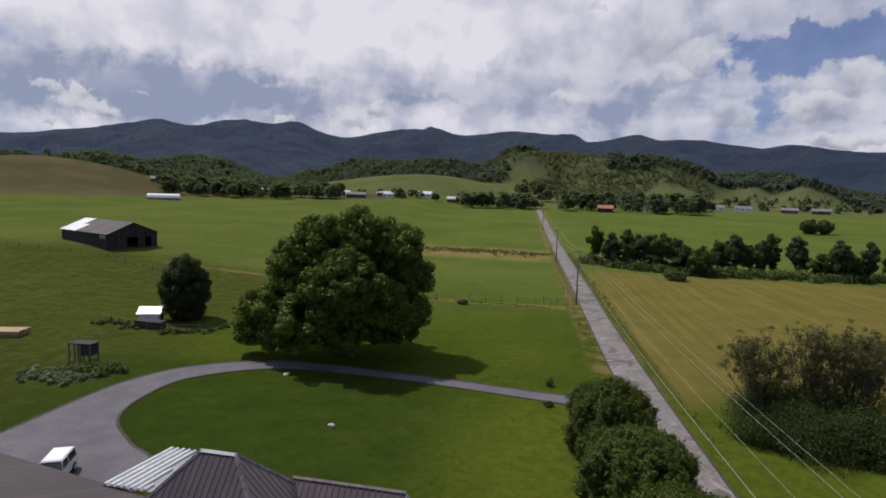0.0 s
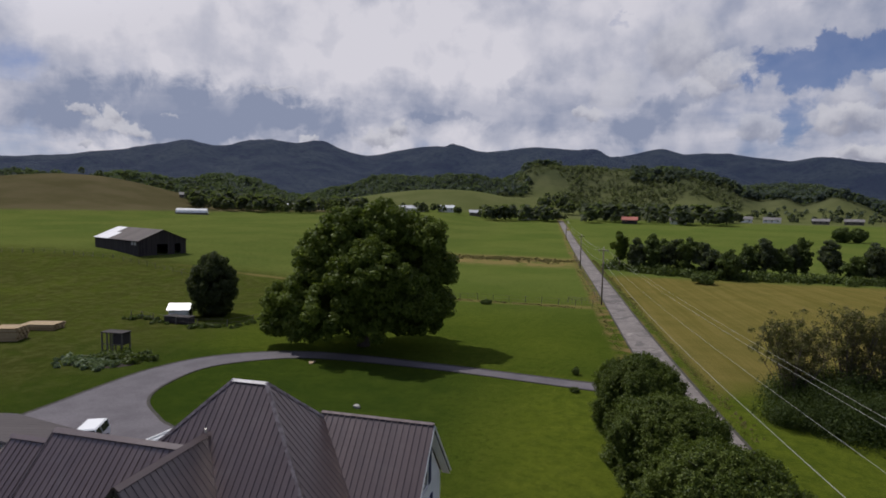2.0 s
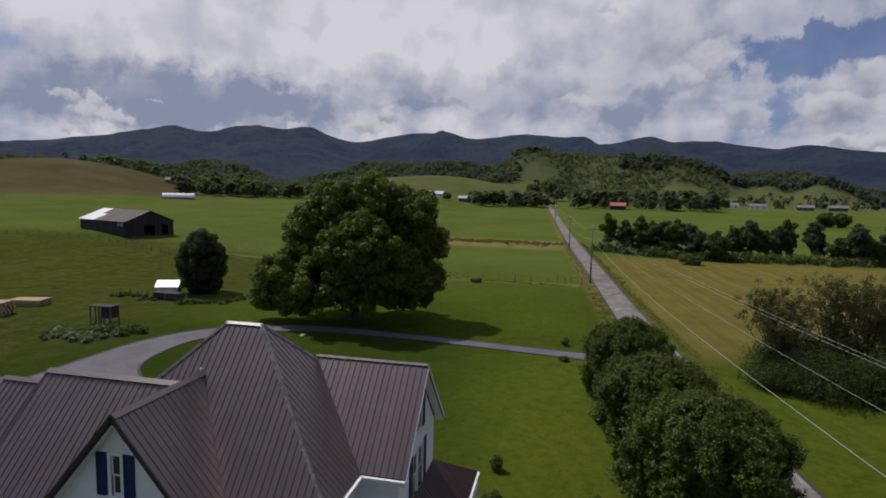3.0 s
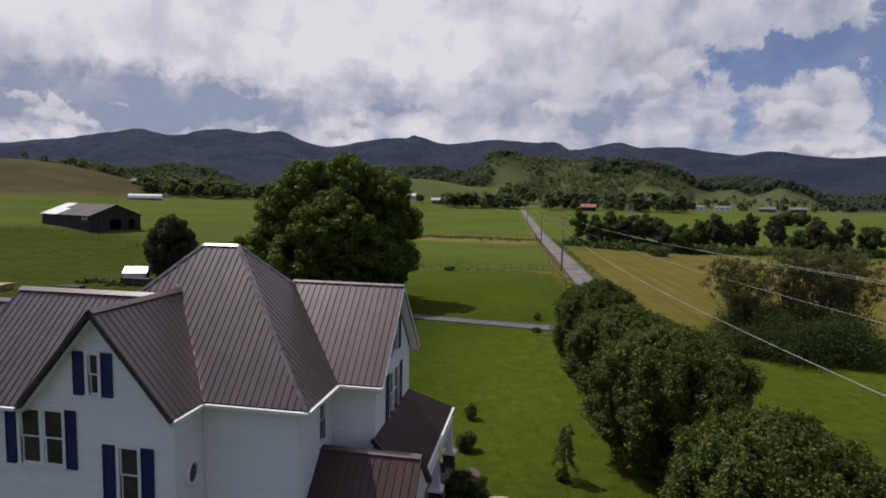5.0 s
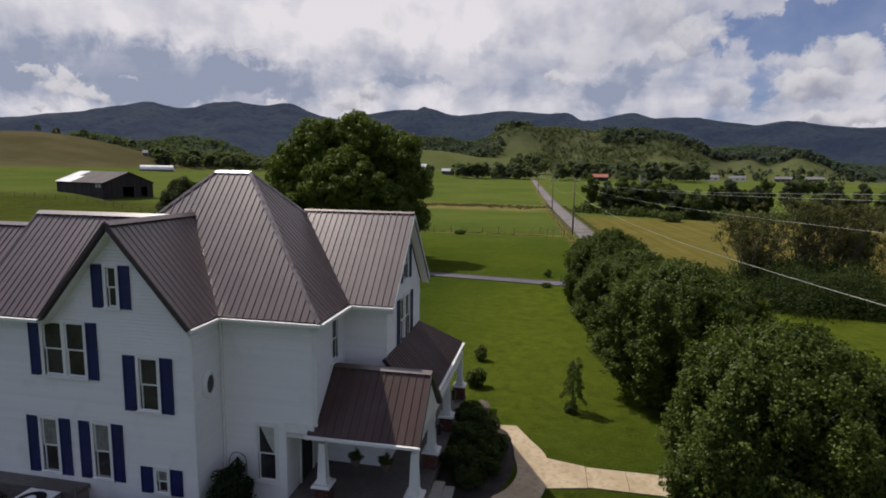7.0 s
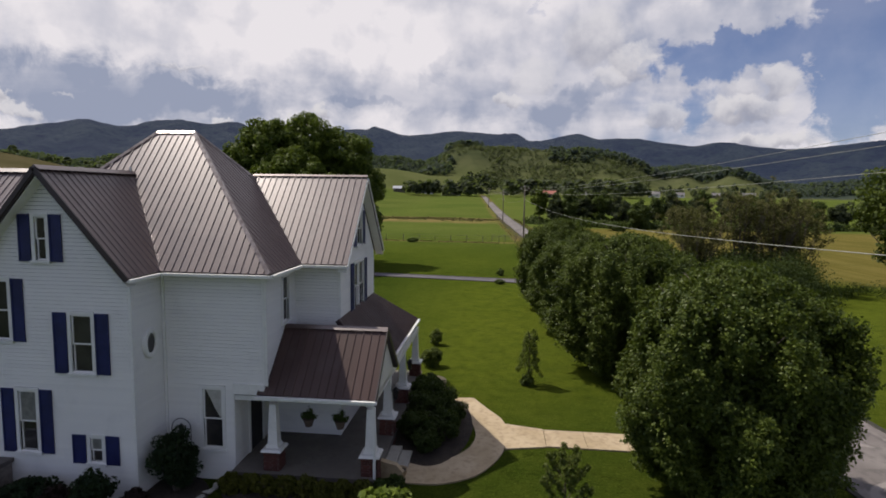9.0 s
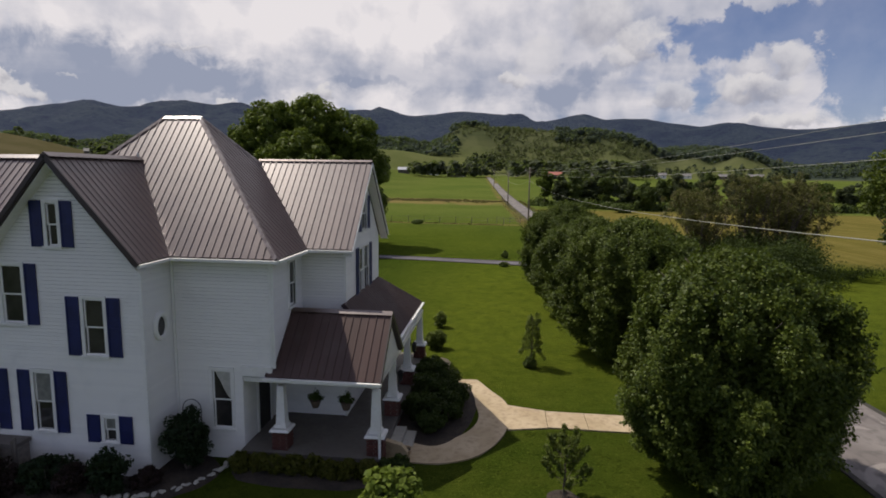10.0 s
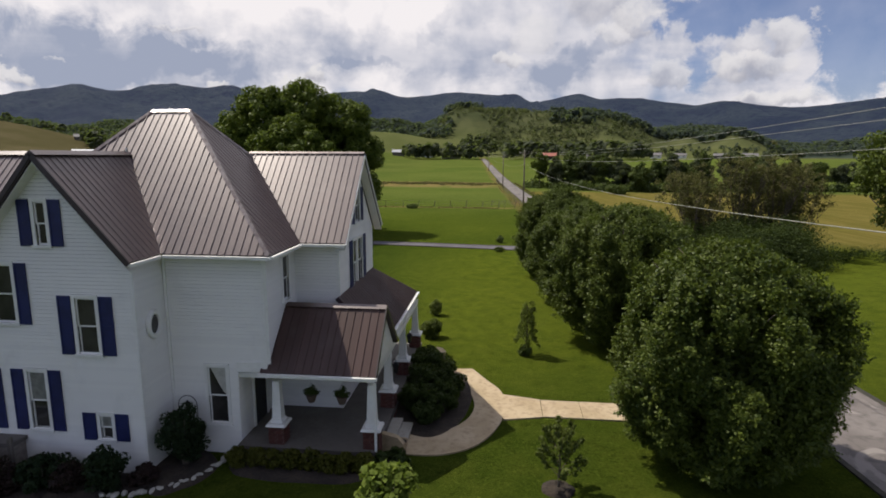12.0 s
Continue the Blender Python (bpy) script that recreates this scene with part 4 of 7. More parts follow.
def window(name, origin, along, out, s0, s1, z0, z1, shutters=0.0, sashes=1, curtain=0.0, bars=True):
    """A sash window in a wall: casing, sill, sashes, panes and, where it has them, a pair of shutters."""
    o, u, w = Vector(origin), Vector(along), Vector(out)

    def block(a, b, c, d, h0, h1):
        p = [tuple(o + s * u + Vector((0, 0, z)) + h0 * w) for s, z in ((a, c), (b, c), (b, d), (a, d))]
        return Build().face_prism(p, (h1 - h0) * w)

    cas = 0.10
    win = part(name, block(s0 - cas, s1 + cas, z1, z1 + cas, -0.1, 0.05), M_WHITE, house, "white sash window")
    part("casing", block(s0 - cas, s0, z0, z1, -0.1, 0.045), M_WHITE, win)
    part("casing", block(s1, s1 + cas, z0, z1, -0.1, 0.045), M_WHITE, win)
    part("sill", block(s0 - cas - 0.03, s1 + cas + 0.03, z0 - 0.07, z0, -0.1, 0.09), M_WHITE, win)
    for i in range(sashes):
        a, b = s0 + (s1 - s0) * i / sashes, s0 + (s1 - s0) * (i + 1) / sashes
        if i:
            part("mullion", block(a - 0.06, a + 0.06, z0, z1, -0.09, 0.03), M_WHITE, win)
            a += 0.06
        if i < sashes - 1:
            b -= 0.06
        zm = (z0 + z1) / 2
        for lo, hi, h in ((z0, zm + 0.025, -0.07), (zm - 0.025, z1, -0.035)):
            r = 0.045
            sash = part("sash", block(a, b, lo, lo + r, h, h + 0.03), M_WHITE, win)
            for q in ((a, b, hi - r, hi), (a, a + r, lo + r, hi - r), (b - r, b, lo + r, hi - r)):
                part("sash_rail", block(*q, h, h + 0.03), M_WHITE, sash)
            part("pane", block(a + r, b - r, lo + r, hi - r, h + 0.008, h + 0.014), M_GLASS, win)
        if curtain:
            part("curtain", block(a + 0.045, b - 0.045, zm + 0.02, z1 - 0.045, -0.0205, -0.0185), M_LACE, win, "thin grey curtain")
    # dark sheet across the opening stands in for the unlit room
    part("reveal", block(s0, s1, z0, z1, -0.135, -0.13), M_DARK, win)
    if shutters:
        for a in (s0 - cas - 0.02 - shutters, s1 + cas + 0.02):
            sh = part("shutter", block(a, a + shutters, z0 - 0.03, z1 + 0.06, 0.026, 0.045), M_NAVY, win, "navy blue louvred shutter")
            for q in ((a, a + 0.05, z0 - 0.03, z1 + 0.06), (a + shutters - 0.05, a + shutters, z0 - 0.03, z1 + 0.06)):
                part("stile", block(*q, 0.045, 0.06), M_NAVY, sh)
            for zz in (z0 - 0.03, (z0 + z1) / 2 - 0.03, z1):
                part("rail", block(a + 0.05, a + shutters - 0.05, zz, zz + 0.06, 0.045, 0.058), M_NAVY, sh)
    return win


X, Y = (1, 0, 0), (0, 1, 0)
FRONT = ((0, -0.07, 0), X, (0, -1, 0))
front_windows = [
    # s0, s1, z0, z1, shutter width, sashes, curtain
    (-2.74, -2.42, 6.72, 7.92, 0.36, 1, 0.0),
    (-5.10, -3.66, 4.46, 6.14, 0.36, 2, 0.0),
    (-1.82, -1.22, 3.62, 5.24, 0.40, 1, 0.0),
    (-3.54, -3.00, 1.26, 3.02, 0.38, 1, 0.7),
    (-1.42, -1.06, 1.04, 1.78, 0.40, 1, 0.5),
    (-5.42, -4.86, 1.26, 3.02, 0.38, 1, 0.7),
]
facade("wall", *FRONT, [(-7.38, 0), (-0.05, 0), (-0.05, 6.30), (gxc, 9.05), (-4.6, 6.34), (-7.38, 6.30)], [w[:4] for w in front_windows])
for s0, s1, z0, z1, sh, n, cur in front_windows:
    window("window", *FRONT, s0, s1, z0, z1, sh, n, cur)
facade("wall", (-0.05, 0, 0), Y, (1, 0, 0), [(-0.07, 0), (1.32, 0), (1.32, 6.28), (-0.07, 6.28)])
MAIN = ((0, 1.32, 0), X, (0, -1, 0))
facade("wall", *MAIN, [(-0.05, 0), (2.1, 0), (2.1, 3.02), (-0.05, 3.02)], [(1.14, 1.74, 0.98, 2.82)])
facade("wall", *MAIN, [(-0.05, 3.02), (3.06, 3.02), (3.06, 6.28), (-0.05, 6.28)], z0=3.0)
main_window = window("window", *MAIN, 1.14, 1.74, 0.98, 2.82, 0.0, 1, 0.0)
part("curtain", Build().face_prism([(1.22, 1.334, 2.77), (1.69, 1.334, 2.77), (1.69, 1.334, 1.93), (1.63, 1.334, 1.98), (1.50, 1.334, 2.2), (1.36, 1.334, 2.5)], (0, 0.004, 0)), M_CURTAIN, main_window, "white tied-back curtain")
EAST = ((3.06, 0, 0), Y, (1, 0, 0))
facade("wall", *EAST, [(1.32, 3.02), (3.85, 3.02), (3.85, 6.28), (1.32, 6.28)], [(2.72, 3.22, 4.55, 6.0)], z0=3.0)
window("window", *EAST, 2.72, 3.22, 4.55, 6.0)
facade("wall", (2.1, 0, 0), Y, (1, 0, 0), [(1.32, 0.4), (3.85, 0.4), (3.85, 3.02), (1.32, 3.02)], [(2.3, 3.2, 0.4, 2.5)], z0=0.4)
facade("wall", (0, 3.85, 0), X, (0, -1, 0), [(2.1, 0.4), (4.6, 0.4), (4.6, 6.28), (2.1, 6.28)], z0=0.4)
WING = ((4.6, 0, 0), Y, (1, 0, 0))
facade("wall", *WING, [(3.85, 0.4), (8.75, 0.4), (8.75, 6.3), (eyc, 8.95), (3.85, 6.3)], [(5.6, 6.9, 4.4, 6.1), (5.95, 6.65, 6.75, 7.95), (5.4, 7.0, 1.2, 2.6)], z0=0.4)
window("window", *WING, 5.6, 6.9, 4.4, 6.1, 0.38, 2)
window("window", *WING, 5.95, 6.65, 6.75, 7.95, 0.34, 1)
window("window", *WING, 5.4, 7.0, 1.2, 2.6, 0.0, 2)
# plain walls that close the far sides
body = Build().box(-7.36, -7.22, -0.05, 4.75, 0, 6.3).box(-7.36, -6.2, 4.7, 4.84, 0, 6.3).box(-6.2, -6.06, 4.84, 8.3, 0, 6.3).box(-6.2, 4.6, 8.3, 8.44, 0, 6.3)
part("wall", body, M_SIDING, house, "white side and rear walls")
part("wall", Build().face_prism([(-7.36, -0.05, 6.3), (-7.36, 4.75, 6.3), (-7.36, wy, 9.05)], (0.14, 0, 0)), M_SIDING, house)
part("wall", Build().box(-9.15, -7.37, 0.02, 4.68, 0, 6.1).face_prism([(-9.15, 0.02, 6.1), (-9.15, 4.68, 6.1), (-9.15, 2.35, 8.5)], (0.14, 0, 0)), M_SIDING, house, "white walls of the low western end")
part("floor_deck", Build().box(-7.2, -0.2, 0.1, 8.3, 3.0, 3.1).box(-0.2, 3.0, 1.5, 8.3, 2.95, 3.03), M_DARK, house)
for q in ((-0.03, 3.36, 1.02, 1.32), (3.08, 3.4, 1.32, 3.5), (3.08, 4.9, 3.5, 3.84), (-7.6, -4.7, -0.43, -0.09)):
    part("soffit", Build().box(*q, 6.24, 6.29), M_WHITE, house)
for q in ((-0.09, -0.11), (3.02, 1.28), (4.56, 3.81)):
    part("corner_board", Build().box(q[0], q[0] + 0.07, q[1], q[1] + 0.07, 0.0 if q[0] < 0 else 3.0 if q[0] < 4 else 0.4, 6.26), M_WHITE, house)

# oval window in the return of the gable
def oval_ring(cx, cy, cz, a0, b0, a1, b1, deep):
    """A moulded oval frame standing out from a wall that faces east."""
    r, n = Build(), 28
    rows = [(a0, b0, 0.0), (a0, b0, deep * 0.6), (a0 * 0.93, b0 * 0.93, deep), (a1 * 1.12, b1 * 1.1, deep), (a1, b1, deep * 0.7), (a1, b1, -0.04)]
    for a, b, h in rows:
        r.v += [(cx + h, cy + a * math.cos(2 * math.pi * k / n), cz + b * math.sin(2 * math.pi * k / n)) for k in range(n)]
    r.f = [(q * n + k, q * n + (k + 1) % n, (q + 1) * n + (k + 1) % n, (q + 1) * n + k) for q in range(len(rows) - 1) for k in range(n)]
    return r


oval = part("oval_window", oval_ring(-0.03, 0.62, 4.34, 0.33, 0.43, 0.20, 0.29, 0.10), M_WHITE, house, "oval white window with a moulded frame")
part("pane", Build().face_prism([(-0.02, 0.62 + 0.21 * math.cos(a * math.pi / 10), 4.34 + 0.30 * math.sin(a * math.pi / 10)) for a in range(20)], (0.018, 0, 0)), M_GLASS, oval)
for x, y, z0, z1 in ((3.12, 1.22, 3.0, 6.25), (-0.02, 1.24, 0.1, 6.25)):
    part("downspout", Build().box(x, x + 0.07, y, y + 0.06, z0, z1), M_WHITE, house, "white downspout")
part("vent_pipe", Build().tube([(-2.33, 3.4, 9.1), (-2.33, 3.4, 9.42)], 0.04), M_CAP, house)

# ---- porch along the front and the east side ----
PF, PR, PY, PE, PW = 1.18, 2.92, 6.15, 2.75, 4.42
proof = part("porch_roof", Build().box(2.3, 6.2, 2.8, 3.0, PW - 0.25, PW - 0.15), M_BROWNTRIM, house, "brown ribbed metal porch roof")
LP = slope_len(PR - PF, PW - PE)
roof_slope(proof, "front_slope", (0, PF, PE), (1, 0, 0), (0, PR - PF, PW - PE), [(2.86, 0), (6.4, 0), (6.4, LP), (2.86, LP)], 0.25, M_PORCHROOF)
roof_slope(proof, "rear_slope", (0, 2 * PR - PF, PE), (1, 0, 0), (0, PF - PR, PW - PE), [(4.62, 0), (6.4, 0), (6.4, LP), (3.1, LP), (3.1, LP - 1.2), (4.62, LP - 1.3)], 0.25, M_PORCHROOF)
LS = slope_len(6.12 - 4.6, 4.5 - 2.85)
roof_slope(proof, "side_slope", (6.12, 0, 2.85), (0, 1, 0), (4.6 - 6.12, 0, 4.5 - 2.85), [(3.6, 0), (11.4, 0), (8.75, LS), (3.6, LS)], 0.23, M_PORCHROOF)
LN = slope_len(11.4 - 8.44, 4.5 - 2.85)
roof_slope(proof, "north_slope", (0, 11.4, 2.85), (1, 0, 0), (0, 8.44 - 11.4, 4.5 - 2.85), [(-5.0, 0), (6.12, 0), (4.6, LN), (-5.0, LN)], 0.40, M_PORCHROOF)
cap(proof, "ridge_cap", (3.1, PR, PW), (6.42, PR, PW), 0.14)
bar(proof, "gutter", (2.80, PF - 0.05, PE - 0.07), (6.45, PF - 0.05, PE - 0.06), 0.11, 0.08, M_WHITE, "white metal gutter")
bar(proof, "gutter", (6.17, 3.7, 2.78), (6.17, 11.4, 2.78), 0.11, 0.08, M_WHITE)
bar(proof, "rake_board", (6.41, PF, PE - 0.04), (6.41, PR, PW - 0.04), 0.04, 0.16, M_BROWNTRIM)
bar(proof, "rake_board", (6.41, 2 * PR - PF, PE - 0.04), (6.41, PR, PW - 0.04), 0.04, 0.16, M_BROWNTRIM)
porch = part("porch", Build().face_prism([(2.12, 1.0, 0.25), (6.4, 1.0, 0.25), (6.4, 11.0, 0.25), (4.62, 11.0, 0.25), (4.62, 3.83, 0.25), (2.12, 3.83, 0.25)], (0, 0, 0.2)), M_DECK, house, "grey painted porch floor")
part("skirt", Build().face_prism([(2.2, 1.1, 0.0), (6.3, 1.1, 0.0), (6.3, 10.9, 0.0), (4.7, 10.9, 0.0), (4.7, 3.8, 0.0), (2.2, 3.8, 0.0)], (0, 0, 0.25)), M_WHITE, porch)
part("ceiling", Build().box(2.12, 6.3, 1.3, 3.83, 2.62, 2.66).box(4.62, 6.1, 3.83, 8.7, 2.70, 2.74), M_WHITE, porch)
part("beam", Build().box(2.12, 6.28, 1.36, 1.50, 2.50, 2.62), M_WHITE, porch)
part("beam", Build().box(6.05, 6.25, 1.52, 10.8, 2.40, 2.62), M_WHITE, porch)
part("gable_board", Build().face_prism([(6.26, 1.3, 2.62), (6.26, 4.5, 2.62), (6.26, PR, 4.28)], (0.04, 0, 0)), M_WHITE, porch)
part("wall_lintel", Build().box(2.1, 3.06, 1.26, 1.34, 2.7, 3.02), M_WHITE, porch)
door = part("door", Build().box(2.08, 2.12, 2.3, 3.2, 0.45, 2.5), M_DARK, house, "dark front door")
part("door_frame", Build().box(2.1, 2.16, 2.2, 2.3, 0.45, 2.6), M_WHITE, door)
part("door_frame", Build().box(2.1, 2.16, 3.2, 3.3, 0.45, 2.6), M_WHITE, door)
part("door_frame", Build().box(2.1, 2.16, 2.2, 3.3, 2.5, 2.6), M_WHITE, door)
BRICK_X = Build().box(-0.1, 0.1, -0.05, 0.05, -0.032, 0.032).mesh("brick", M_BRICK)
for x, y in ((3.28, 1.42), (6.22, 1.42), (6.15, 4.25), (6.15, 7.2), (6.15, 10.5)):
    post = part("post", Build().frustum(x, y, 1.14, 2.42, 0.15, 0.10), M_WHITE, porch, "tapered white porch post")
    part("base_trim", Build().frustum(x, y, 1.12, 1.22, 0.19, 0.17), M_WHITE, post)
    ped = part("pedestal", Build().box(x - 0.235, x + 0.235, y - 0.235, y + 0.235, 0.05, 1.03), M_MORTAR, porch, "red brick pedestal")
    part("cap_slab", Build().frustum(x, y, 1.03, 1.10, 0.31, 0.28), M_WHITE, ped, "white cap slab")
    for k in range(13):
        for j in range(2):
            for face in range(4):
                off = -0.135 + 0.212 * j + (0.06 if k % 2 else 0.0)
                ang = face * math.pi / 2
                q = Matrix.Translation((x, y, 0.10 + 0.0735 * k)) @ Matrix.Rotation(ang, 4, "Z") @ Matrix.Translation((off, -0.20, 0))
                b = new("brick", BRICK_X)
                b.parent = ped
                b.matrix_basis = q
part("downspout", Build().box(6.36, 6.43, 1.06, 1.12, 0.1, 2.6), M_WHITE, porch, "white downspout")

# ---- lower roofs behind and beside the house ----
annex = thing("house_annex", "low rear annex of the farmhouse under a grey metal roof", "building", (-14, 8, 0))
M_GREYROOF = material("grey metal roof", per_piece((0.066, 0.054, 0.053), (0.082, 0.068, 0.067), (0.055, 0.047, 0.046), 1.0), 0.55, 0.1, spec=0.25)
M_WHITEROOF = material("white metal roof", per_piece((0.62, 0.63, 0.62), (0.70, 0.71, 0.70), (0.5, 0.5, 0.5), 2.0), 0.35, 0.2)
L3 = slope_len(4.2, 2.2)
roof_slope(annex, "roof", (0, 3.2, 3.2), (1, 0, 0), (0, 4.2, 2.2), [(-16.4, 0), (-7.4, 0), (-7.4, L3), (-16.4, L3)], 0.5, M_GREYROOF, 0.02)
L4 = slope_len(6.2, 2.4)
roof_slope(annex, "roof", (0, 11.2, 3.0), (1, -0.165, 0), (-1.0, -6.1, 2.4), [(-26.0, 0), (-8.2, 0), (-8.2, L4), (-26.0, L4)], 0.9, M_GREYROOF, 0.008)
part("wall", Build().box(-16.0, -7.4, 3.5, 12.0, 0, 3.1).box(-23.5, -16.0, 9.0, 13.2, 0, 3.0), M_SIDING, annex, "white siding wall")
bar(annex, "gutter", (-16.4, 3.14, 3.13), (-7.4, 3.14, 3.13), 0.12, 0.12, M_WHITE, "white gutter")
# shade between the awning ribs is this grey; glare on them is painted white
M_NEWGREY = material("shaded grey sheet", blotchy((0.22, 0.22, 0.23), (0.30, 0.30, 0.31), None, 2.0), 0.5)
awning = thing("rear_awning", "white ribbed metal awning roof on slim posts", "awning", (-11, 16, 0))
sheet = part("roof", Build().face_prism([(-14.3, 18.7, 2.70), (-12.2, 18.7, 2.70), (-11.2, 13.1, 3.20), (-14.3, 13.1, 3.20)], (0, 0, 0.04)), M_NEWGREY, awning, "ribbed white metal sheet")
for i in range(7):
    x = -14.28 + 0.42 * i
    y = 18.72 if i < 5 else 15.8 - (i - 5) * 2.0
    z = 2.74 + (18.7 - y) * 0.0893
    part("rib", Build().face_prism([(x, y, z), (x + 0.24, y, z), (x + 0.19, y, z + 0.13), (x + 0.05, y, z + 0.13)], (0, 13.1 - y, 3.24 - z)), M_WHITEROOF, sheet)
for x in (-14.2, -12.3):
    part("post", Build().box(x - 0.05, x + 0.05, 18.4, 18.5, 0, 2.7), M_WHITE, awning)
# ---- trees ----
def leaf_mesh(name, blobs, count, size, mat, seed, squash=0.85, shell=0.6, droop=0.0, long=1.6, loose=0.75):
    """Leaves as small pointed blades, gathered in clumps. blobs: rows of x, y, z, radius."""
    rng = np.random.default_rng(seed)
    b = np.array(blobs, float)
    pick = rng.choice(len(b), count, p=b[:, 3] ** 2 / (b[:, 3] ** 2).sum())
    d = rng.normal(size=(count, 3))
    d /= np.linalg.norm(d, axis=1)[:, None]
    r = b[pick, 3] * (shell + (1.08 - shell) * rng.random(count) ** 0.6)
    c = b[pick, :3] + d * r[:, None] * np.array([1, 1, squash])
    nrm = d + loose * rng.normal(size=(count, 3)) + np.array([0, 0, 0.35])
    nrm /= np.linalg.norm(nrm, axis=1)[:, None]
    t = rng.normal(size=(count, 3)) + np.array([0, 0, -droop])
    t -= nrm * (t * nrm).sum(1)[:, None]
    t /= np.linalg.norm(t, axis=1)[:, None] + 1e-9
    s = np.cross(nrm, t)
    z = size * (0.6 + 0.8 * rng.random(count))[:, None]
    v = np.stack([c - t * z * long * 0.5, c + s * z * 0.5 + nrm * z * 0.12, c + t * z * long * 0.5, c - s * z * 0.5 + nrm * z * 0.12], 1).reshape(-1, 3)
    me = bpy.data.meshes.new(name)
    me.vertices.add(len(v))
    me.vertices.foreach_set("co", v.ravel())
    me.loops.add(count * 4)
    me.loops.foreach_set("vertex_index", np.arange(count * 4))
    me.polygons.add(count)
    me.polygons.foreach_set("loop_start", np.arange(count) * 4)
    me.update(calc_edges=True)
    me.validate()
    me.materials.append(mat)
    return me


def crown_blobs(rng, centre, rx, rz, n, size, low=-1.0, ragged=0.16):
    """Clumps over an egg-shaped crown."""
    out = []
    while len(out) < n:
        d = rng.normal(size=3)
        d /= np.linalg.norm(d)
        if d[2] < low:
            continue
        k = 0.98 - ragged * rng.random()
        taper = 1.0 - 0.25 * max(d[2], 0) ** 2
        out.append((centre[0] + d[0] * rx * k * taper, centre[1] + d[1] * rx * k * taper, centre[2] + d[2] * rz * k, size * (0.7 + 0.6 * rng.random())))
    for _ in range(n // 3):
        d = rng.normal(size=3)
        d = d / np.linalg.norm(d) * rng.random() ** 0.4 * 0.75
        out.append((centre[0] + d[0] * rx, centre[1] + d[1] * rx, centre[2] + d[2] * rz, size * 1.1))
    return out


def skeleton_tree(rng, height, girth, crown_low, crown_r, limbs=9, sides=8):
    s = Build()
    lean = rng.normal(size=2) * 0.02 * height
    mid = [(lean[0] * u, lean[1] * u, height * u) for u in (0, 0.03, 0.25, 0.5, 0.75, 0.92)]
    s.tube(mid, [girth * 1.5, girth, girth * 0.85, girth * 0.6, girth * 0.35, girth * 0.1], sides)
    for i in range(limbs):
        a, u = 2.4 * i + rng.random(), 0.18 + 0.6 * i / limbs
        z = max(height * u, crown_low * 0.9)
        p0 = Vector((lean[0] * u, lean[1] * u, z))
        reach = crown_r * (0.8 - 0.35 * u) * (0.8 + 0.4 * rng.random())
        p1 = p0 + Vector((math.cos(a) * reach * 0.5, math.sin(a) * reach * 0.5, reach * 0.35))
        p2 = p0 + Vector((math.cos(a + 0.2) * reach, math.sin(a + 0.2) * reach, reach * 0.85))
        s.tube([p0, p1, p2], [girth * 0.4, girth * 0.24, girth * 0.06], 6)
    return s


def tree(name, at, height, crown_r, crown_low, leaves, size, mat, seed, label, category="tree", group="", girth=0.2, clumps=120, clump=0.7, droop=0.3, limbs=9, squash=0.85, shell=0.6, ragged=0.16, loose=0.75):
    rng = np.random.default_rng(seed)
    z0 = land(at[0], at[1]) if len(at) < 3 else at[2]
    t = thing(name, label, category, (at[0], at[1], z0 - 0.05), group)
    trunk = part("trunk", skeleton_tree(rng, height * 0.9, girth, crown_low, crown_r, limbs), M_BARK, None, smooth=True)
    cz = (height + crown_low) / 2
    crown = part("crown", leaf_mesh(name + "_leaves", crown_blobs(rng, (0, 0, cz), crown_r - clump * 0.6, (height - crown_low) / 2 - clump * 0.4, clumps, clump, ragged=ragged), leaves, size, mat, seed, squash=squash, shell=shell, droop=droop, loose=loose), None, None)
    for o in (trunk, crown):
        o.parent = t
    return t


def blades(name, at, tip, nrm, size, mat, long=1.6):
    """Folded pointed leaves: places, directions of their tips, normals and sizes."""
    count = len(at)
    t = tip - nrm * (tip * nrm).sum(1)[:, None]
    t /= np.linalg.norm(t, axis=1)[:, None] + 1e-9
    w = np.cross(nrm, t)
    z = size[:, None]
    v = np.stack([at - t * z * long * 0.5, at + w * z * 0.5 + nrm * z * 0.14, at + t * z * long * 0.5, at - w * z * 0.5 + nrm * z * 0.14], 1).reshape(-1, 3)
    me = bpy.data.meshes.new(name)
    me.vertices.add(len(v))
    me.vertices.foreach_set("co", v.ravel())
    me.loops.add(count * 4)
    me.loops.foreach_set("vertex_index", np.arange(count * 4))
    me.polygons.add(count)
    me.polygons.foreach_set("loop_start", np.arange(count) * 4)
    me.update(calc_edges=True)
    me.materials.append(mat)
    return me


def unit(a):
    return a / (np.linalg.norm(a, axis=1)[:, None] + 1e-9)


EGG = [(0.0, 0.40), (0.10, 0.68), (0.25, 0.91), (0.45, 1.0), (0.64, 0.98), (0.79, 0.87), (0.91, 0.64), (1.0, 0.25)]


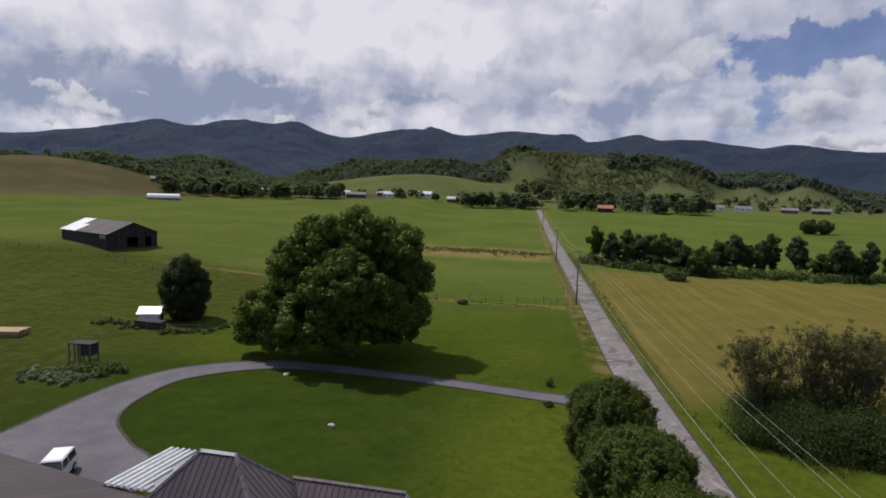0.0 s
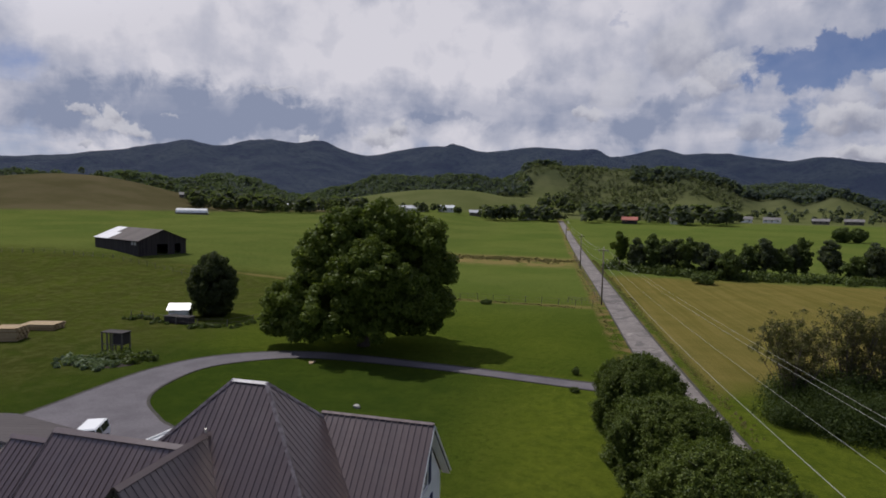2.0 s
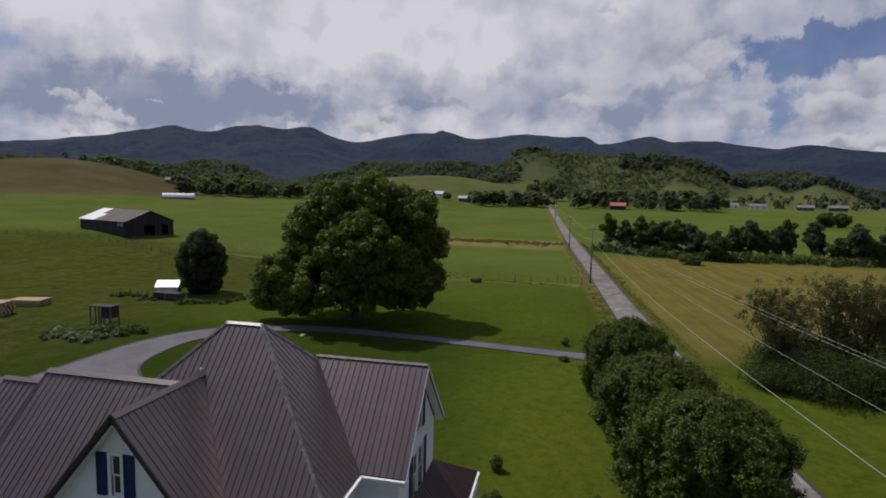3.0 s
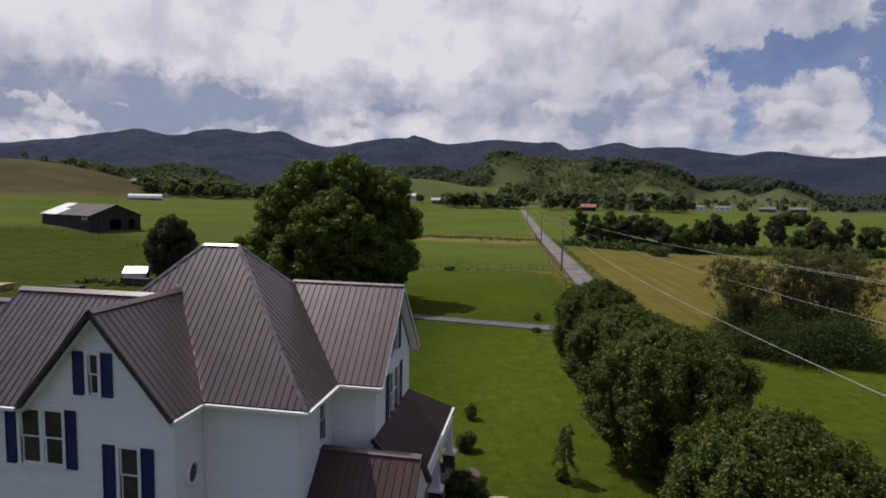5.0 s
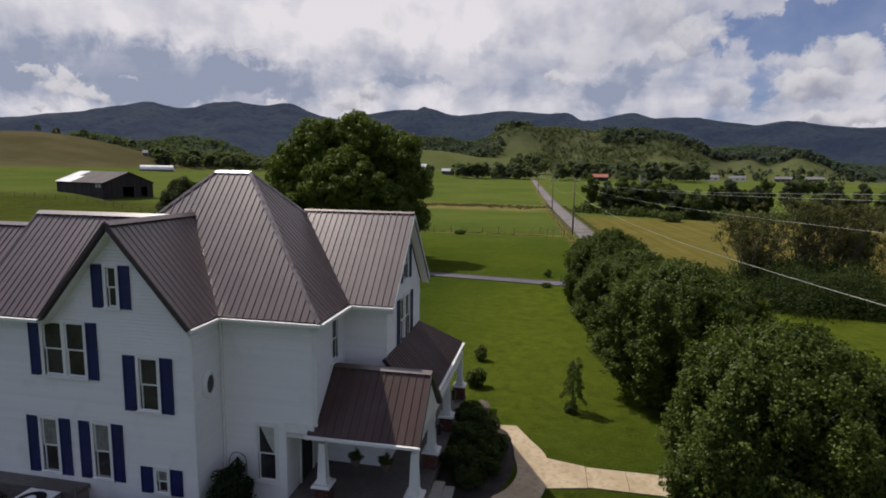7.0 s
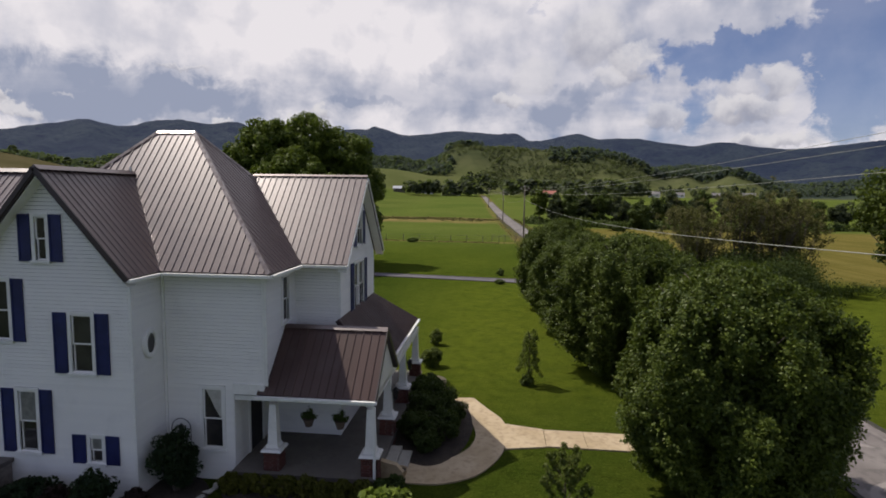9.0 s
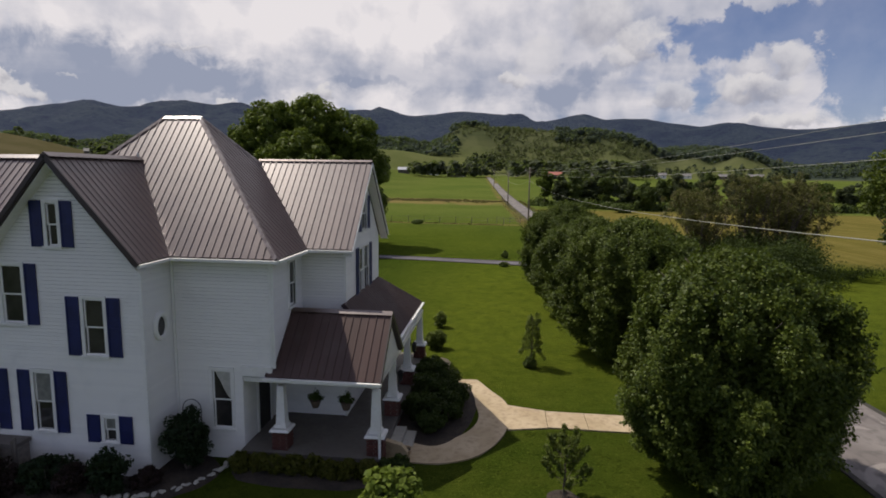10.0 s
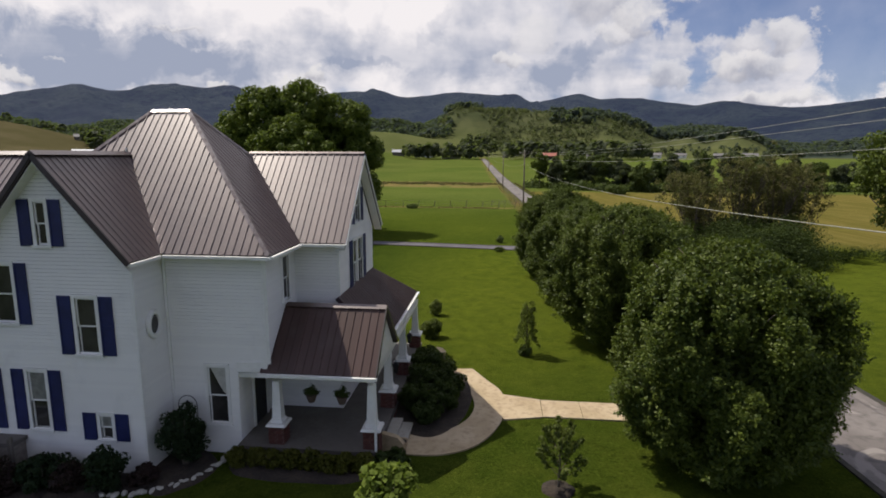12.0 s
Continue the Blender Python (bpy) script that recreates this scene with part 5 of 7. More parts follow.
def upright_crown(height, low, r, shoots, each, size, mat, seed):
    """An egg-shaped crown of upright leafy shoots gathered in columns, with dark gaps between them."""
    rng = np.random.default_rng(seed)
    table = np.array([along(EGG, k / 200) for k in range(201)])
    n = shoots * 2
    th, u = rng.random(n) * 2 * math.pi, rng.random(n) ** 0.85
    col = sum(np.sin(k * th + a * 6.28 + 2.2 * np.sin(3.1 * u + b * 6.28)) for k, a, b in zip((4, 7, 11), rng.random(3), rng.random(3))) / 3
    lump = sum(np.sin(k * th + m * u + a * 6.28) for k, m, a in zip((7, 11, 4), (13, -9, 17), rng.random(3))) / 3
    field = 0.65 * col + 0.5 * lump
    keep = np.flatnonzero((field + 0.22 * rng.normal(size=n) > -0.16) | (u > 0.86))[:shoots]
    th, u, field, n = th[keep], u[keep], field[keep], len(keep)
    rad = r * table[(u * 200).astype(int)] * (0.85 + 0.27 * field) * (1.0 - 0.26 * rng.random(n) ** 2)
    rad *= np.where(u > 0.9, np.sqrt(rng.random(n)), 1.0)
    out = np.stack([np.cos(th), np.sin(th), np.zeros(n)], 1)
    base = out * rad[:, None] + np.stack([np.zeros(n), np.zeros(n), low + (height - low) * (u * 0.94 + 0.02 * field)], 1)
    way_up = unit(out * (0.75 - 0.65 * u)[:, None] + np.array([0, 0, 1.0]) * (0.35 + 0.75 * u)[:, None] + 0.28 * rng.normal(size=(n, 3)))
    length = 0.30 + 0.50 * rng.random(n)
    k = np.repeat(np.arange(n), each)
    s = rng.random(len(k)) ** 0.8
    away = unit(rng.normal(size=(len(k), 3)))
    at = base[k] + way_up[k] * (length[k] * s)[:, None] + away * (0.19 * (1.1 - 0.7 * s) * (0.5 + rng.random(len(k))))[:, None]
    tip = away + 0.5 * way_up[k] + np.array([0, 0, -0.35])
    nrm = unit(0.7 * out[k] + np.array([0, 0, 0.6]) + 0.75 * rng.normal(size=(len(k), 3)))
    sizes = size * (0.65 + 0.7 * rng.random(len(k)))
    # the shaded inside
    m = 22000
    th, u = rng.random(m) * 2 * math.pi, rng.random(m)
    rad = r * table[(u * 200).astype(int)] * (0.30 + 0.30 * rng.random(m))
    at = np.concatenate([at, np.stack([np.cos(th) * rad, np.sin(th) * rad, low + (height - low) * u * 0.9], 1)])
    tip, nrm = np.concatenate([tip, rng.normal(size=(m, 3))]), np.concatenate([nrm, unit(rng.normal(size=(m, 3)))])
    sizes = np.concatenate([sizes, np.full(m, size * 2.4)])
    return blades("pear_leaves", at, tip, nrm, sizes, mat)


pear = thing("pear_tree", "dense egg-shaped green pear tree beside the lane", "tree", (16.6, 2.4, -0.05), "row of trees along the lane")
for o in (part("trunk", skeleton_tree(np.random.default_rng(3), 6.6, 0.16, 0.3, 3.4, 12), M_BARK, None, smooth=True), part("crown", upright_crown(6.6, 0.05, 3.1, 4000, 54, 0.062, M_PEAR, 3), None)):
    o.parent = pear
for i, (x, y, k, h) in enumerate(((16.3, 13.3, 1.17, 1.01), (15.5, 21.4, 1.13, 0.93), (14.5, 28.6, 1.03, 1.01))):
    copy_thing(pear, Matrix.Translation((x, y, -0.05)) @ Matrix.Rotation(1.3 + 1.9 * i, 4, "Z") @ Matrix.Diagonal((k, k, h, 1)))


def lobed_tree(name, at, lobes, leaves, size, mat, seed, label, girth, clump):
    """A broad tree whose crown is made of several rounded masses: offset along and across the view of the lawn, height, radius."""
    rng = np.random.default_rng(seed)
    t = thing(name, label, "tree", (*at, land(*at) - 0.1))
    right, back = Vector((0.927, 0.375, 0)), Vector((-0.375, 0.927, 0))
    s, blobs = Build(), []
    s.tube([(0, 0, -0.2), (0.1, 0, 1.2), (0.2, 0.1, 4.0), (0.1, 0.3, 8.5), (0.4, 0.3, 13.0)], [girth * 1.6, girth, girth * 0.9, girth * 0.6, girth * 0.2], 10)
    for i, row in enumerate(lobes):
        u, w, z, r = row
        c = right * u + back * w + Vector((0, 0, z))
        base = Vector((0.1, 0.1, min(2.2 + 0.5 * i, z * 0.7)))
        s.tube([base, base.lerp(c, 0.5) + Vector((0, 0, 0.6)), c + Vector((0, 0, r * 0.4))], [girth * 0.42, girth * 0.28, girth * 0.08], 7)
        blobs += crown_blobs(rng, (c.x, c.y, c.z), r - clump * 0.5, (r - clump * 0.4) * 0.92, int(10 + 3.4 * r * r / clump), clump, -0.9, 0.30)
    a = part("trunk", s, M_BARK, None, smooth=True)
    b = part("crown", leaf_mesh(name + "_leaves", blobs, leaves, size, mat, seed, droop=0.5, shell=0.62, loose=0.45), None)
    a.parent = b.parent = t
    return t


lobed_tree("shade_tree", (-15.2, 50.0), [(1.9, 0, 14.6, 4.2), (-2.2, -1, 13.6, 4.0), (6.6, 1, 13.2, 3.9), (-5.0, 0, 11.2, 3.9), (8.2, 0, 9.6, 3.6), (0.5, -5, 9.5, 4.8), (1.6, 5, 10.5, 5.4), (4.8, -4, 6.6, 4.2), (7.8, -1, 5.4, 3.3),
           (-3.6, -4.5, 5.4, 3.9), (-6.4, -1, 6.4, 3.8), (-9.6, 1.5, 5.4, 2.9), (0.8, -5, 4.6, 3.3), (5, 4, 6.4, 4.4), (-5, 5, 7.5, 4.6), (4.6, -2, 4.0, 2.6), (-10.4, 1, 3.0, 2.1), (-6.8, -2, 3.3, 2.5), (7.2, -1, 3.6, 2.3)], 240000, 0.21, M_MAPLE, 11, "large spreading green shade tree on the lawn", 0.55, 0.66)
tree("round_tree", (-43.5, 60.0), 9.8, 3.7, -0.7, 56000, 0.15, M_ROUND, 21, "dense dark green rounded tree by the coop", girth=0.25, clumps=230, clump=0.62, ragged=0.12)

# hedgerow trees beyond the hay meadow: x, y, height, crown radius, lowest leaves
HEDGE = [(21.8, 154, 12.5, 3.0, 1.5), (26.5, 152, 9.6, 4.0, 0.2), (30.5, 150, 11.2, 4.2, 0.2), (34.8, 149, 10.2, 4.4, 0.2), (39.0, 147, 11.6, 4.0, 0.2), (43.5, 145, 9.8, 4.6, 0.2), (47.2, 140, 8.2, 3.8, 0.1),
         (50.5, 148, 7.0, 3.2, 0.1), (54.8, 150, 10.2, 3.2, 0.4), (58.4, 149, 12.0, 3.6, 0.4), (62.5, 151, 8.6, 3.4, 0.2), (66.5, 155, 9.2, 2.8, 0.3), (69.5, 156, 11.2, 2.6, 0.5), (74.5, 152, 11.4, 3.4, 0.3),
         (78.0, 146, 7.4, 3.4, 0.1), (81.5, 145, 10.4, 3.8, 0.2), (85.5, 147, 7.0, 3.0, 0.1), (89.6, 148, 10.6, 2.4, 0.3), (96.0, 148, 8.4, 3.8, 0.2), (104, 150, 9.0, 4.0, 0.2), (112, 151, 9.5, 4.0, 0.2)]
for i, (x, y, h, r, low) in enumerate(HEDGE):
    light = i == 0
    tree("hedgerow_tree", (x, y), h, r, low, 7500, 0.34, M_MAPLE if light else (M_SHRUB, M_FARLEAF)[i % 2], 40 + i, "leafy green hedgerow tree at the edge of the hay meadow" if not light else "light green young tree by the lane", "tree",
         "trees of the hedgerow", 0.16, 52, 0.82, limbs=7, shell=0.25, ragged=0.8)
for i, (x, y, h, r) in enumerate(((39.2, 129.6, 2.6, 3.4), (137, 300, 9, 5), (145, 302, 8.0, 4.2), (-5.7, 84.5, 0.85, 1.1))):
    tree("bush" if h < 4 else "field_tree", (x, y), h, r, 0.0, 5200 if h > 1 else 1500, (0.22 if h > 1 else 0.13) if h < 4 else 0.45, M_SHRUB, 70 + i, "low green bush standing in the field" if h < 4 else "dark green tree standing in the far pasture", "bush" if h < 4 else "tree", "", 0.1, 30, (0.7 if h > 1 else 0.28) if h < 4 else 1.4, limbs=4, ragged=0.5)


def undergrowth(name, spots, size, mat, seed, label, leaves, category="undergrowth", lift=0.35):
    """Low growth along a strip: many small clumps in one mesh."""
    rng = np.random.default_rng(seed)
    blobs = []
    for (x0, y0), (x1, y1), n, wide, high in spots:
        for _ in range(n):
            u = rng.random()
            x, y = x0 + (x1 - x0) * u + rng.normal() * wide, y0 + (y1 - y0) * u + rng.normal() * wide
            blobs.append((x, y, land(x, y) + high * lift * rng.random(), high * (0.35 + 0.4 * rng.random())))
    return tagged(part(name, leaf_mesh(name, blobs, leaves, size, mat, seed, squash=0.8, shell=0.3), None), label, category, kind="stuff")


undergrowth("hedge_undergrowth", [((20, 156), (44, 140), 70, 1.8, 3.4), ((44, 141), (120, 149), 170, 2.0, 3.0)], 0.42, M_SHRUB, 5, "dense low green growth below the hedgerow trees", 24000)
undergrowth("ditch_brush", [((-36, 171), (6, 169), 420, 3.2, 0.55), ((-20, 88), (10, 86), 160, 0.5, 0.2)], 0.16, M_DRY, 6, "dry brown brush along the ditch", 30000)
undergrowth("verge_weeds", [((23.6, 32), (20.2, 85), 420, 0.35, 0.16), ((15.2, 58), (8.8, 175), 200, 0.4, 0.22), ((20.4, 85), (15.2, 178), 380, 0.5, 0.3)], 0.07, M_DRY, 8, "dry weeds along the road verge", 24000)
undergrowth("roadside_brush", [((25.6, 37), (29, 37), 30, 0.7, 2.0), ((29, 36.5), (35.5, 36.5), 90, 1.1, 3.3), ((28, 40), (36.0, 41), 90, 1.5, 3.6), ((38, 39), (48, 38), 24, 0.9, 1.4)], 0.095, M_DARKBRUSH, 9, "dense dark green roadside brush", 170000, lift=0.7)


def bare_shrub(at, height, wide, seed, leaves=3500):
    """A tall thin shrub: many upright stems with sparse dull leaves towards the tips."""
    rng = np.random.default_rng(seed)
    t = thing("thin_shrub", "tall half-bare brushy shrub with dull olive leaves", "shrub", (*at, land(*at) - 0.05), "thin shrubs by the lane")
    s, blobs = Build(), []
    for i in range(30):
        a, k = rng.random() * 6.28, rng.random() ** 0.6
        tip = Vector((math.cos(a) * wide * k, math.sin(a) * wide * k, height * (1.0 - 0.5 * k * rng.random() - 0.12 * rng.random())))
        mid = Vector((tip.x * 0.45, tip.y * 0.45, tip.z * 0.5))
        s.tube([(tip.x * 0.12, tip.y * 0.12, 0), mid, tip], [0.05, 0.035, 0.008], 5)
        for q in range(7):
            j = mid.lerp(tip, 1.25 * rng.random() - 0.25)
            e = j + Vector((rng.normal() * 0.32, rng.normal() * 0.32, 0.7 + rng.random()))
            s.tube([j, e], [0.018, 0.005], 4)
            blobs.append((e.x, e.y, e.z, 0.34))
        blobs.append((tip.x, tip.y, tip.z, 0.5))
    a, b = part("framework", s, M_BARK), part("crown", leaf_mesh("thin_leaves", blobs, leaves, 0.11, M_DULL, seed, shell=0.1), None)
    a.parent = b.parent = t


bare_shrub((28.4, 40.6), 7.9, 3.4, 91, 11000)
bare_shrub((32.6, 40.6), 9.2, 2.6, 92, 6500)
bare_shrub((35.8, 41.2), 9.0, 2.9, 93, 7000)
bare_shrub((39.0, 44.0), 7.4, 3.2, 94, 10000)
tree("roadside_tree", (46.3, 38.5), 13.6, 5.2, 2.2, 20000, 0.22, M_PEAR, 95, "tall loose-crowned green tree beyond the lane", girth=0.3, clumps=95, clump=1.0, limbs=14, shell=0.3, ragged=0.6)


# ---- far woods: counted by nobody, one object for each stretch ----
def woods(name, label, mat, seed, stretches, per=34, crisp=0.42, height=None, gaps=None):
    """stretches: heading from, to; distance from, to; how many; height from, to."""
    rng = np.random.default_rng(seed)
    pos, rad = [], []
    for a0, a1, r0, r1, n, h0, h1 in stretches:
        for _ in range(n):
            a, r = radians(a0 + (a1 - a0) * rng.random()), r0 + (r1 - r0) * rng.random()
            x, y, h = 10 + math.sin(a) * r, -12 + math.cos(a) * r, h0 + (h1 - h0) * rng.random()
            if gaps is not None and noise.fractal(Vector((x * 0.014, y * 0.008, 7.0)), 1.0, 2.0, 3) < gaps + 0.3 * rng.random() - 0.15:
                continue
            pos.append((x, y, (height(math.degrees(a), r) if height else land(x, y)) + h * 0.48))
            rad.append((h * (0.34 + 0.14 * rng.random()), h * 0.52))
    pos, rad = np.repeat(np.array(pos), per, 0), np.repeat(np.array(rad), per, 0)
    m = len(pos)
    d = rng.normal(size=(m, 3))
    d /= np.linalg.norm(d, axis=1)[:, None]
    d[:, 2] = np.where(d[:, 2] < -0.6, -d[:, 2], d[:, 2])
    c = pos + d * np.stack([rad[:, 0], rad[:, 0], rad[:, 1]], 1) * (0.7 + 0.3 * rng.random(m))[:, None]
    # leaf faces turned up and sunward to soften contrast, as haze would
    nrm = 0.55 * d + np.array([-0.25, 0.0, 0.75]) + 0.45 * rng.normal(size=(m, 3))
    nrm /= np.linalg.norm(nrm, axis=1)[:, None]
    t = np.cross(nrm, rng.normal(size=(m, 3)))
    t /= np.linalg.norm(t, axis=1)[:, None] + 1e-9
    s = np.cross(nrm, t)
    z = (rad[:, 0] * crisp * (0.7 + 0.6 * rng.random(m)))[:, None]
    v = np.stack([c - t * z, c + s * z, c + t * z, c - s * z], 1).reshape(-1, 3)
    me = bpy.data.meshes.new(name)
    me.vertices.add(len(v))
    me.vertices.foreach_set("co", v.ravel())
    me.loops.add(m * 4)
    me.loops.foreach_set("vertex_index", np.arange(m * 4))
    me.polygons.add(m)
    me.polygons.foreach_set("loop_start", np.arange(m) * 4)
    me.update(calc_edges=True)
    me.materials.append(mat)
    tagged(part(name, me, None), label, "woods", kind="stuff")


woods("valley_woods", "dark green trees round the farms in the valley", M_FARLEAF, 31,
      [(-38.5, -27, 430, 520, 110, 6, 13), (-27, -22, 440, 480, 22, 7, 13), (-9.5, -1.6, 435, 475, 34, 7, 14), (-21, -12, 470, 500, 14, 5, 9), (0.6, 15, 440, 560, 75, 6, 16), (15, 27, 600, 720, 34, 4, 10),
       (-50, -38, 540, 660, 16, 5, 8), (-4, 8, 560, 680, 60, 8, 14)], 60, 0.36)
woods("hill_scrub", "scattered scrub trees over the rough hill", M_SCRUB, 32, [(-8, 14.5, 690, 960, 4600, 2.0, 6)], 18, gaps=-0.05)
woods("hill_copse", "dark copses on the slopes behind the farms", M_HAZEWOODS, 34, [(9, 15, 820, 960, 150, 6, 12), (14, 27, 830, 1000, 420, 6, 13), (16, 25, 690, 780, 30, 3, 6), (-5.5, -2, 880, 930, 60, 8, 13), (-12, -5, 700, 860, 120, 6, 13), (5, 9, 800, 900, 90, 7, 12)], 30)
woods("foothill_woods", "dark woods on the foothills", M_HAZEWOODS, 33, [(-56, -27, 960, 1370, 3600, 7, 12), (-28, 0, 960, 1370, 3900, 7, 12), (0, 36, 1060, 1370, 2900, 7, 12)], 15, 0.45, height=foothill)
# ---- utility poles and lines ----
def pole(at, height, label="weathered wooden utility pole with a crossarm"):
    z = land(*at)
    t = thing("utility_pole", label, "utility pole", (*at, z), "poles along the lane")
    part("shaft", Build().tube([(at[0], at[1], z - 0.3), (at[0], at[1], z + height)], [0.16, 0.11], 10), M_POLE, t, smooth=True)
    part("crossarm", Build().box(at[0] - 0.9, at[0] + 0.9, at[1] - 0.06, at[1] + 0.06, z + height - 0.55, z + height - 0.42), M_POLE, t)
    for dx in (-0.8, 0.0, 0.8):
        part("insulator", Build().lathe([(0.03, 0), (0.06, 0.03), (0.04, 0.08), (0.06, 0.11), (0.02, 0.16)], (at[0] + dx, at[1], z + height - (0.42 if dx else 0.0)), 8), M_CAP, t)


POLES = [((21.6, -24.0), 11.6), ((14.4, 90.6), 10.3), ((10.9, 155.6), 9.6), ((4.5, 262.0), 9.6)]
for at, h in POLES:
    pole(at, h)


def cable(a, b, sag, radius, label="pale overhead electric cable"):
    a, b = Vector(a), Vector(b)
    pts = [a.lerp(b, i / 40) - Vector((0, 0, sag * 4 * (i / 40) * (1 - i / 40))) for i in range(41)]
    tagged(part("overhead_cable", Build().tube(pts, radius, 5), M_CABLE), label, "cable", "overhead cables")


cable((14.4, 90.6, 8.0), (21.5, -24, 8.7), 1.9, 0.017, "thick pale overhead telephone cable")
cable((13.5, 90.6, 9.8), (21.2, -24, 10.4), 1.3, 0.008)
cable((14.4, 90.6, 10.3), (21.6, -24, 11.6), 1.2, 0.008)
cable((15.3, 90.6, 9.8), (22.4, -24, 11.2), 0.9, 0.008)
for (p, h), (q, k) in zip(POLES[1:-1], POLES[2:]):
    for dx, dz in ((-0.8, -0.4), (0, 0), (0.8, -0.4), (0, -2.3)):
        cable((p[0] + dx, p[1], land(*p) + h + dz), (q[0] + dx, q[1], land(*q) + k + dz), 0.9, 0.014)


# ---- barn ----
def local(at, turn):
    return Matrix.Translation((*at, land(*at))) @ Matrix.Rotation(radians(turn), 4, "Z")


def placed(ob, m):
    ob.matrix_basis = m
    return ob


M_BARN = material("dark weathered barn boards", per_piece((0.024, 0.018, 0.019), (0.046, 0.036, 0.035), (0.065, 0.053, 0.05), 1.5), 0.9)
M_BARNROOF = material("rusted barn roof sheets", per_piece((0.050, 0.037, 0.035), (0.078, 0.058, 0.053), (0.036, 0.022, 0.018), 0.7), 0.7, 0.0, spec=0.25)
M_NEWSHEET = material("new galvanised sheets", per_piece((0.42, 0.42, 0.44), (0.50, 0.50, 0.52), (0.33, 0.33, 0.34), 1.0), 0.45, 0.4)


def barn():
    """Long gabled barn: its length along local x (to -x), the gable end at x = 0 facing +x."""
    t = placed(thing("barn", "dark weathered wooden barn with a patched metal roof", "barn"), local((-97.0, 103.9), -22))
    long, wide, eave, rise = 24.0, 12.4, 3.9, 2.6

    def add(name, s, mat, label="", under=None):
        o = part(name, s, mat, None, label)
        o.parent = under or t
        return o

    front = add("wall", Build().box(-long, 0, -0.05, 0.05, 0, 0.25), M_BARN)
    for i in range(60):
        x = -long + i * long / 60
        if not (-3.9 < x < -0.9):
            add("board", Build().box(x, x + long / 60 - 0.015, -0.09 - 0.01 * (i % 3), -0.05, -0.4, eave), M_BARN, "", front)
        else:
            add("board", Build().box(x, x + long / 60 - 0.015, -0.09, -0.05, -0.4, eave - 1.2), M_BARN, "", front)
    end = add("wall", Build().box(-0.05, 0.05, 0, wide, 0, 0.25), M_BARN)
    for i in range(40):
        y0, y1 = wide * i / 40, wide * (i + 1) / 40 - 0.015
        top = lambda y: eave + rise * (1 - abs(y - wide / 2) / (wide / 2))
        lowest = 2.9 if 4.6 < y0 < 7.4 or 9.2 < y0 < 10.8 else -0.4
        add("board", Build().face_prism([(0.05, y0, lowest), (0.05, y1, lowest), (0.05, y1, top(y1)), (0.05, y0, top(y0))], (0.05, 0, 0)), M_BARN, "", end)
    add("wall", Build().box(-long, 0, wide - 0.05, wide + 0.05, -0.4, eave).face_prism([(-long, 0, 0), (-long, wide, 0), (-long, wide, eave), (-long, wide / 2, eave + rise), (-long, 0, eave)], (0.08, 0, 0)), M_BARN)
    add("floor_dirt", Build().box(-long, 0, 0, wide, -0.4, 0.03), M_MULCH)
    for side in (0, 1):
        sl = math.hypot(wide / 2 + 0.4, rise)
        for i in range(17):
            x0, x1 = -long - 0.4 + i * (long + 0.9) / 17, -long - 0.4 + (i + 1) * (long + 0.9) / 17 - 0.02
            ya, yb = (-0.4, wide / 2) if side == 0 else (wide + 0.4, wide / 2)
            za, zb = eave - 0.1, eave + rise + 0.08
            cut = 1.0 if i < 4 else 0.55 if i < 6 else 0.0
            ym, zm = ya + (yb - ya) * cut, za + (zb - za) * cut
            if side == 0 and cut:
                add("roof_sheet", Build().face_prism([(x0, ya, za), (x1, ya, za), (x1, ym, zm), (x0, ym, zm)], (0, 0, 0.05)), M_NEWSHEET, "pale new roof sheet")
            if side or cut < 1:
                if side:
                    ym, zm = ya, za
                add("roof_sheet", Build().face_prism([(x0, ym, zm), (x1, ym, zm), (x1, yb, zb), (x0, yb, zb)], (0, 0, 0.05)), M_BARNROOF)
    w = add("window_opening", Build().box(-3.95, -0.75, -0.12, -0.04, eave - 1.3, eave - 1.18).box(-2.5, -2.3, -0.12, -0.04, eave - 1.2, eave - 0.15), M_WOOD, "pale timber opening")
    add("window_board", Build().box(-3.6, -2.6, -0.02, 0.0, eave - 1.15, eave - 0.35).box(-2.2, -1.1, -0.02, 0.0, eave - 1.15, eave - 0.35), M_CURTAIN, "pale boards", w)


barn()


def greenhouse():
    t = placed(thing("hoop_greenhouse", "white plastic-covered hoop greenhouse in the pasture", "greenhouse"), local((-236, 302), 30))
    n, s = 12, Build()
    ring = [(0, 3.3 * math.cos(math.pi * i / n), 3.6 * math.sin(math.pi * i / n)) for i in range(n + 1)]
    s.face_prism([(-9.5, y, z) for _, y, z in ring], (19, 0, 0))
    M_POLY = material("white plastic film", blotchy((0.70, 0.70, 0.70), (0.80, 0.80, 0.80), None, 0.8), 0.4)
    a = part("cover", s, M_POLY, None, smooth=False)
    b = part("base_board", Build().box(-9.7, 9.7, -3.4, -3.3, -0.5, 0.9), M_WOOD, None, "dark base boards")
    a.parent = b.parent = t
    for i in range(9):
        h = part("hoop", Build().tube([(-9.4 + i * 2.35, y * 1.01, z * 1.01) for _, y, z in ring], 0.04, 5), M_CAP)
        h.parent = t


greenhouse()


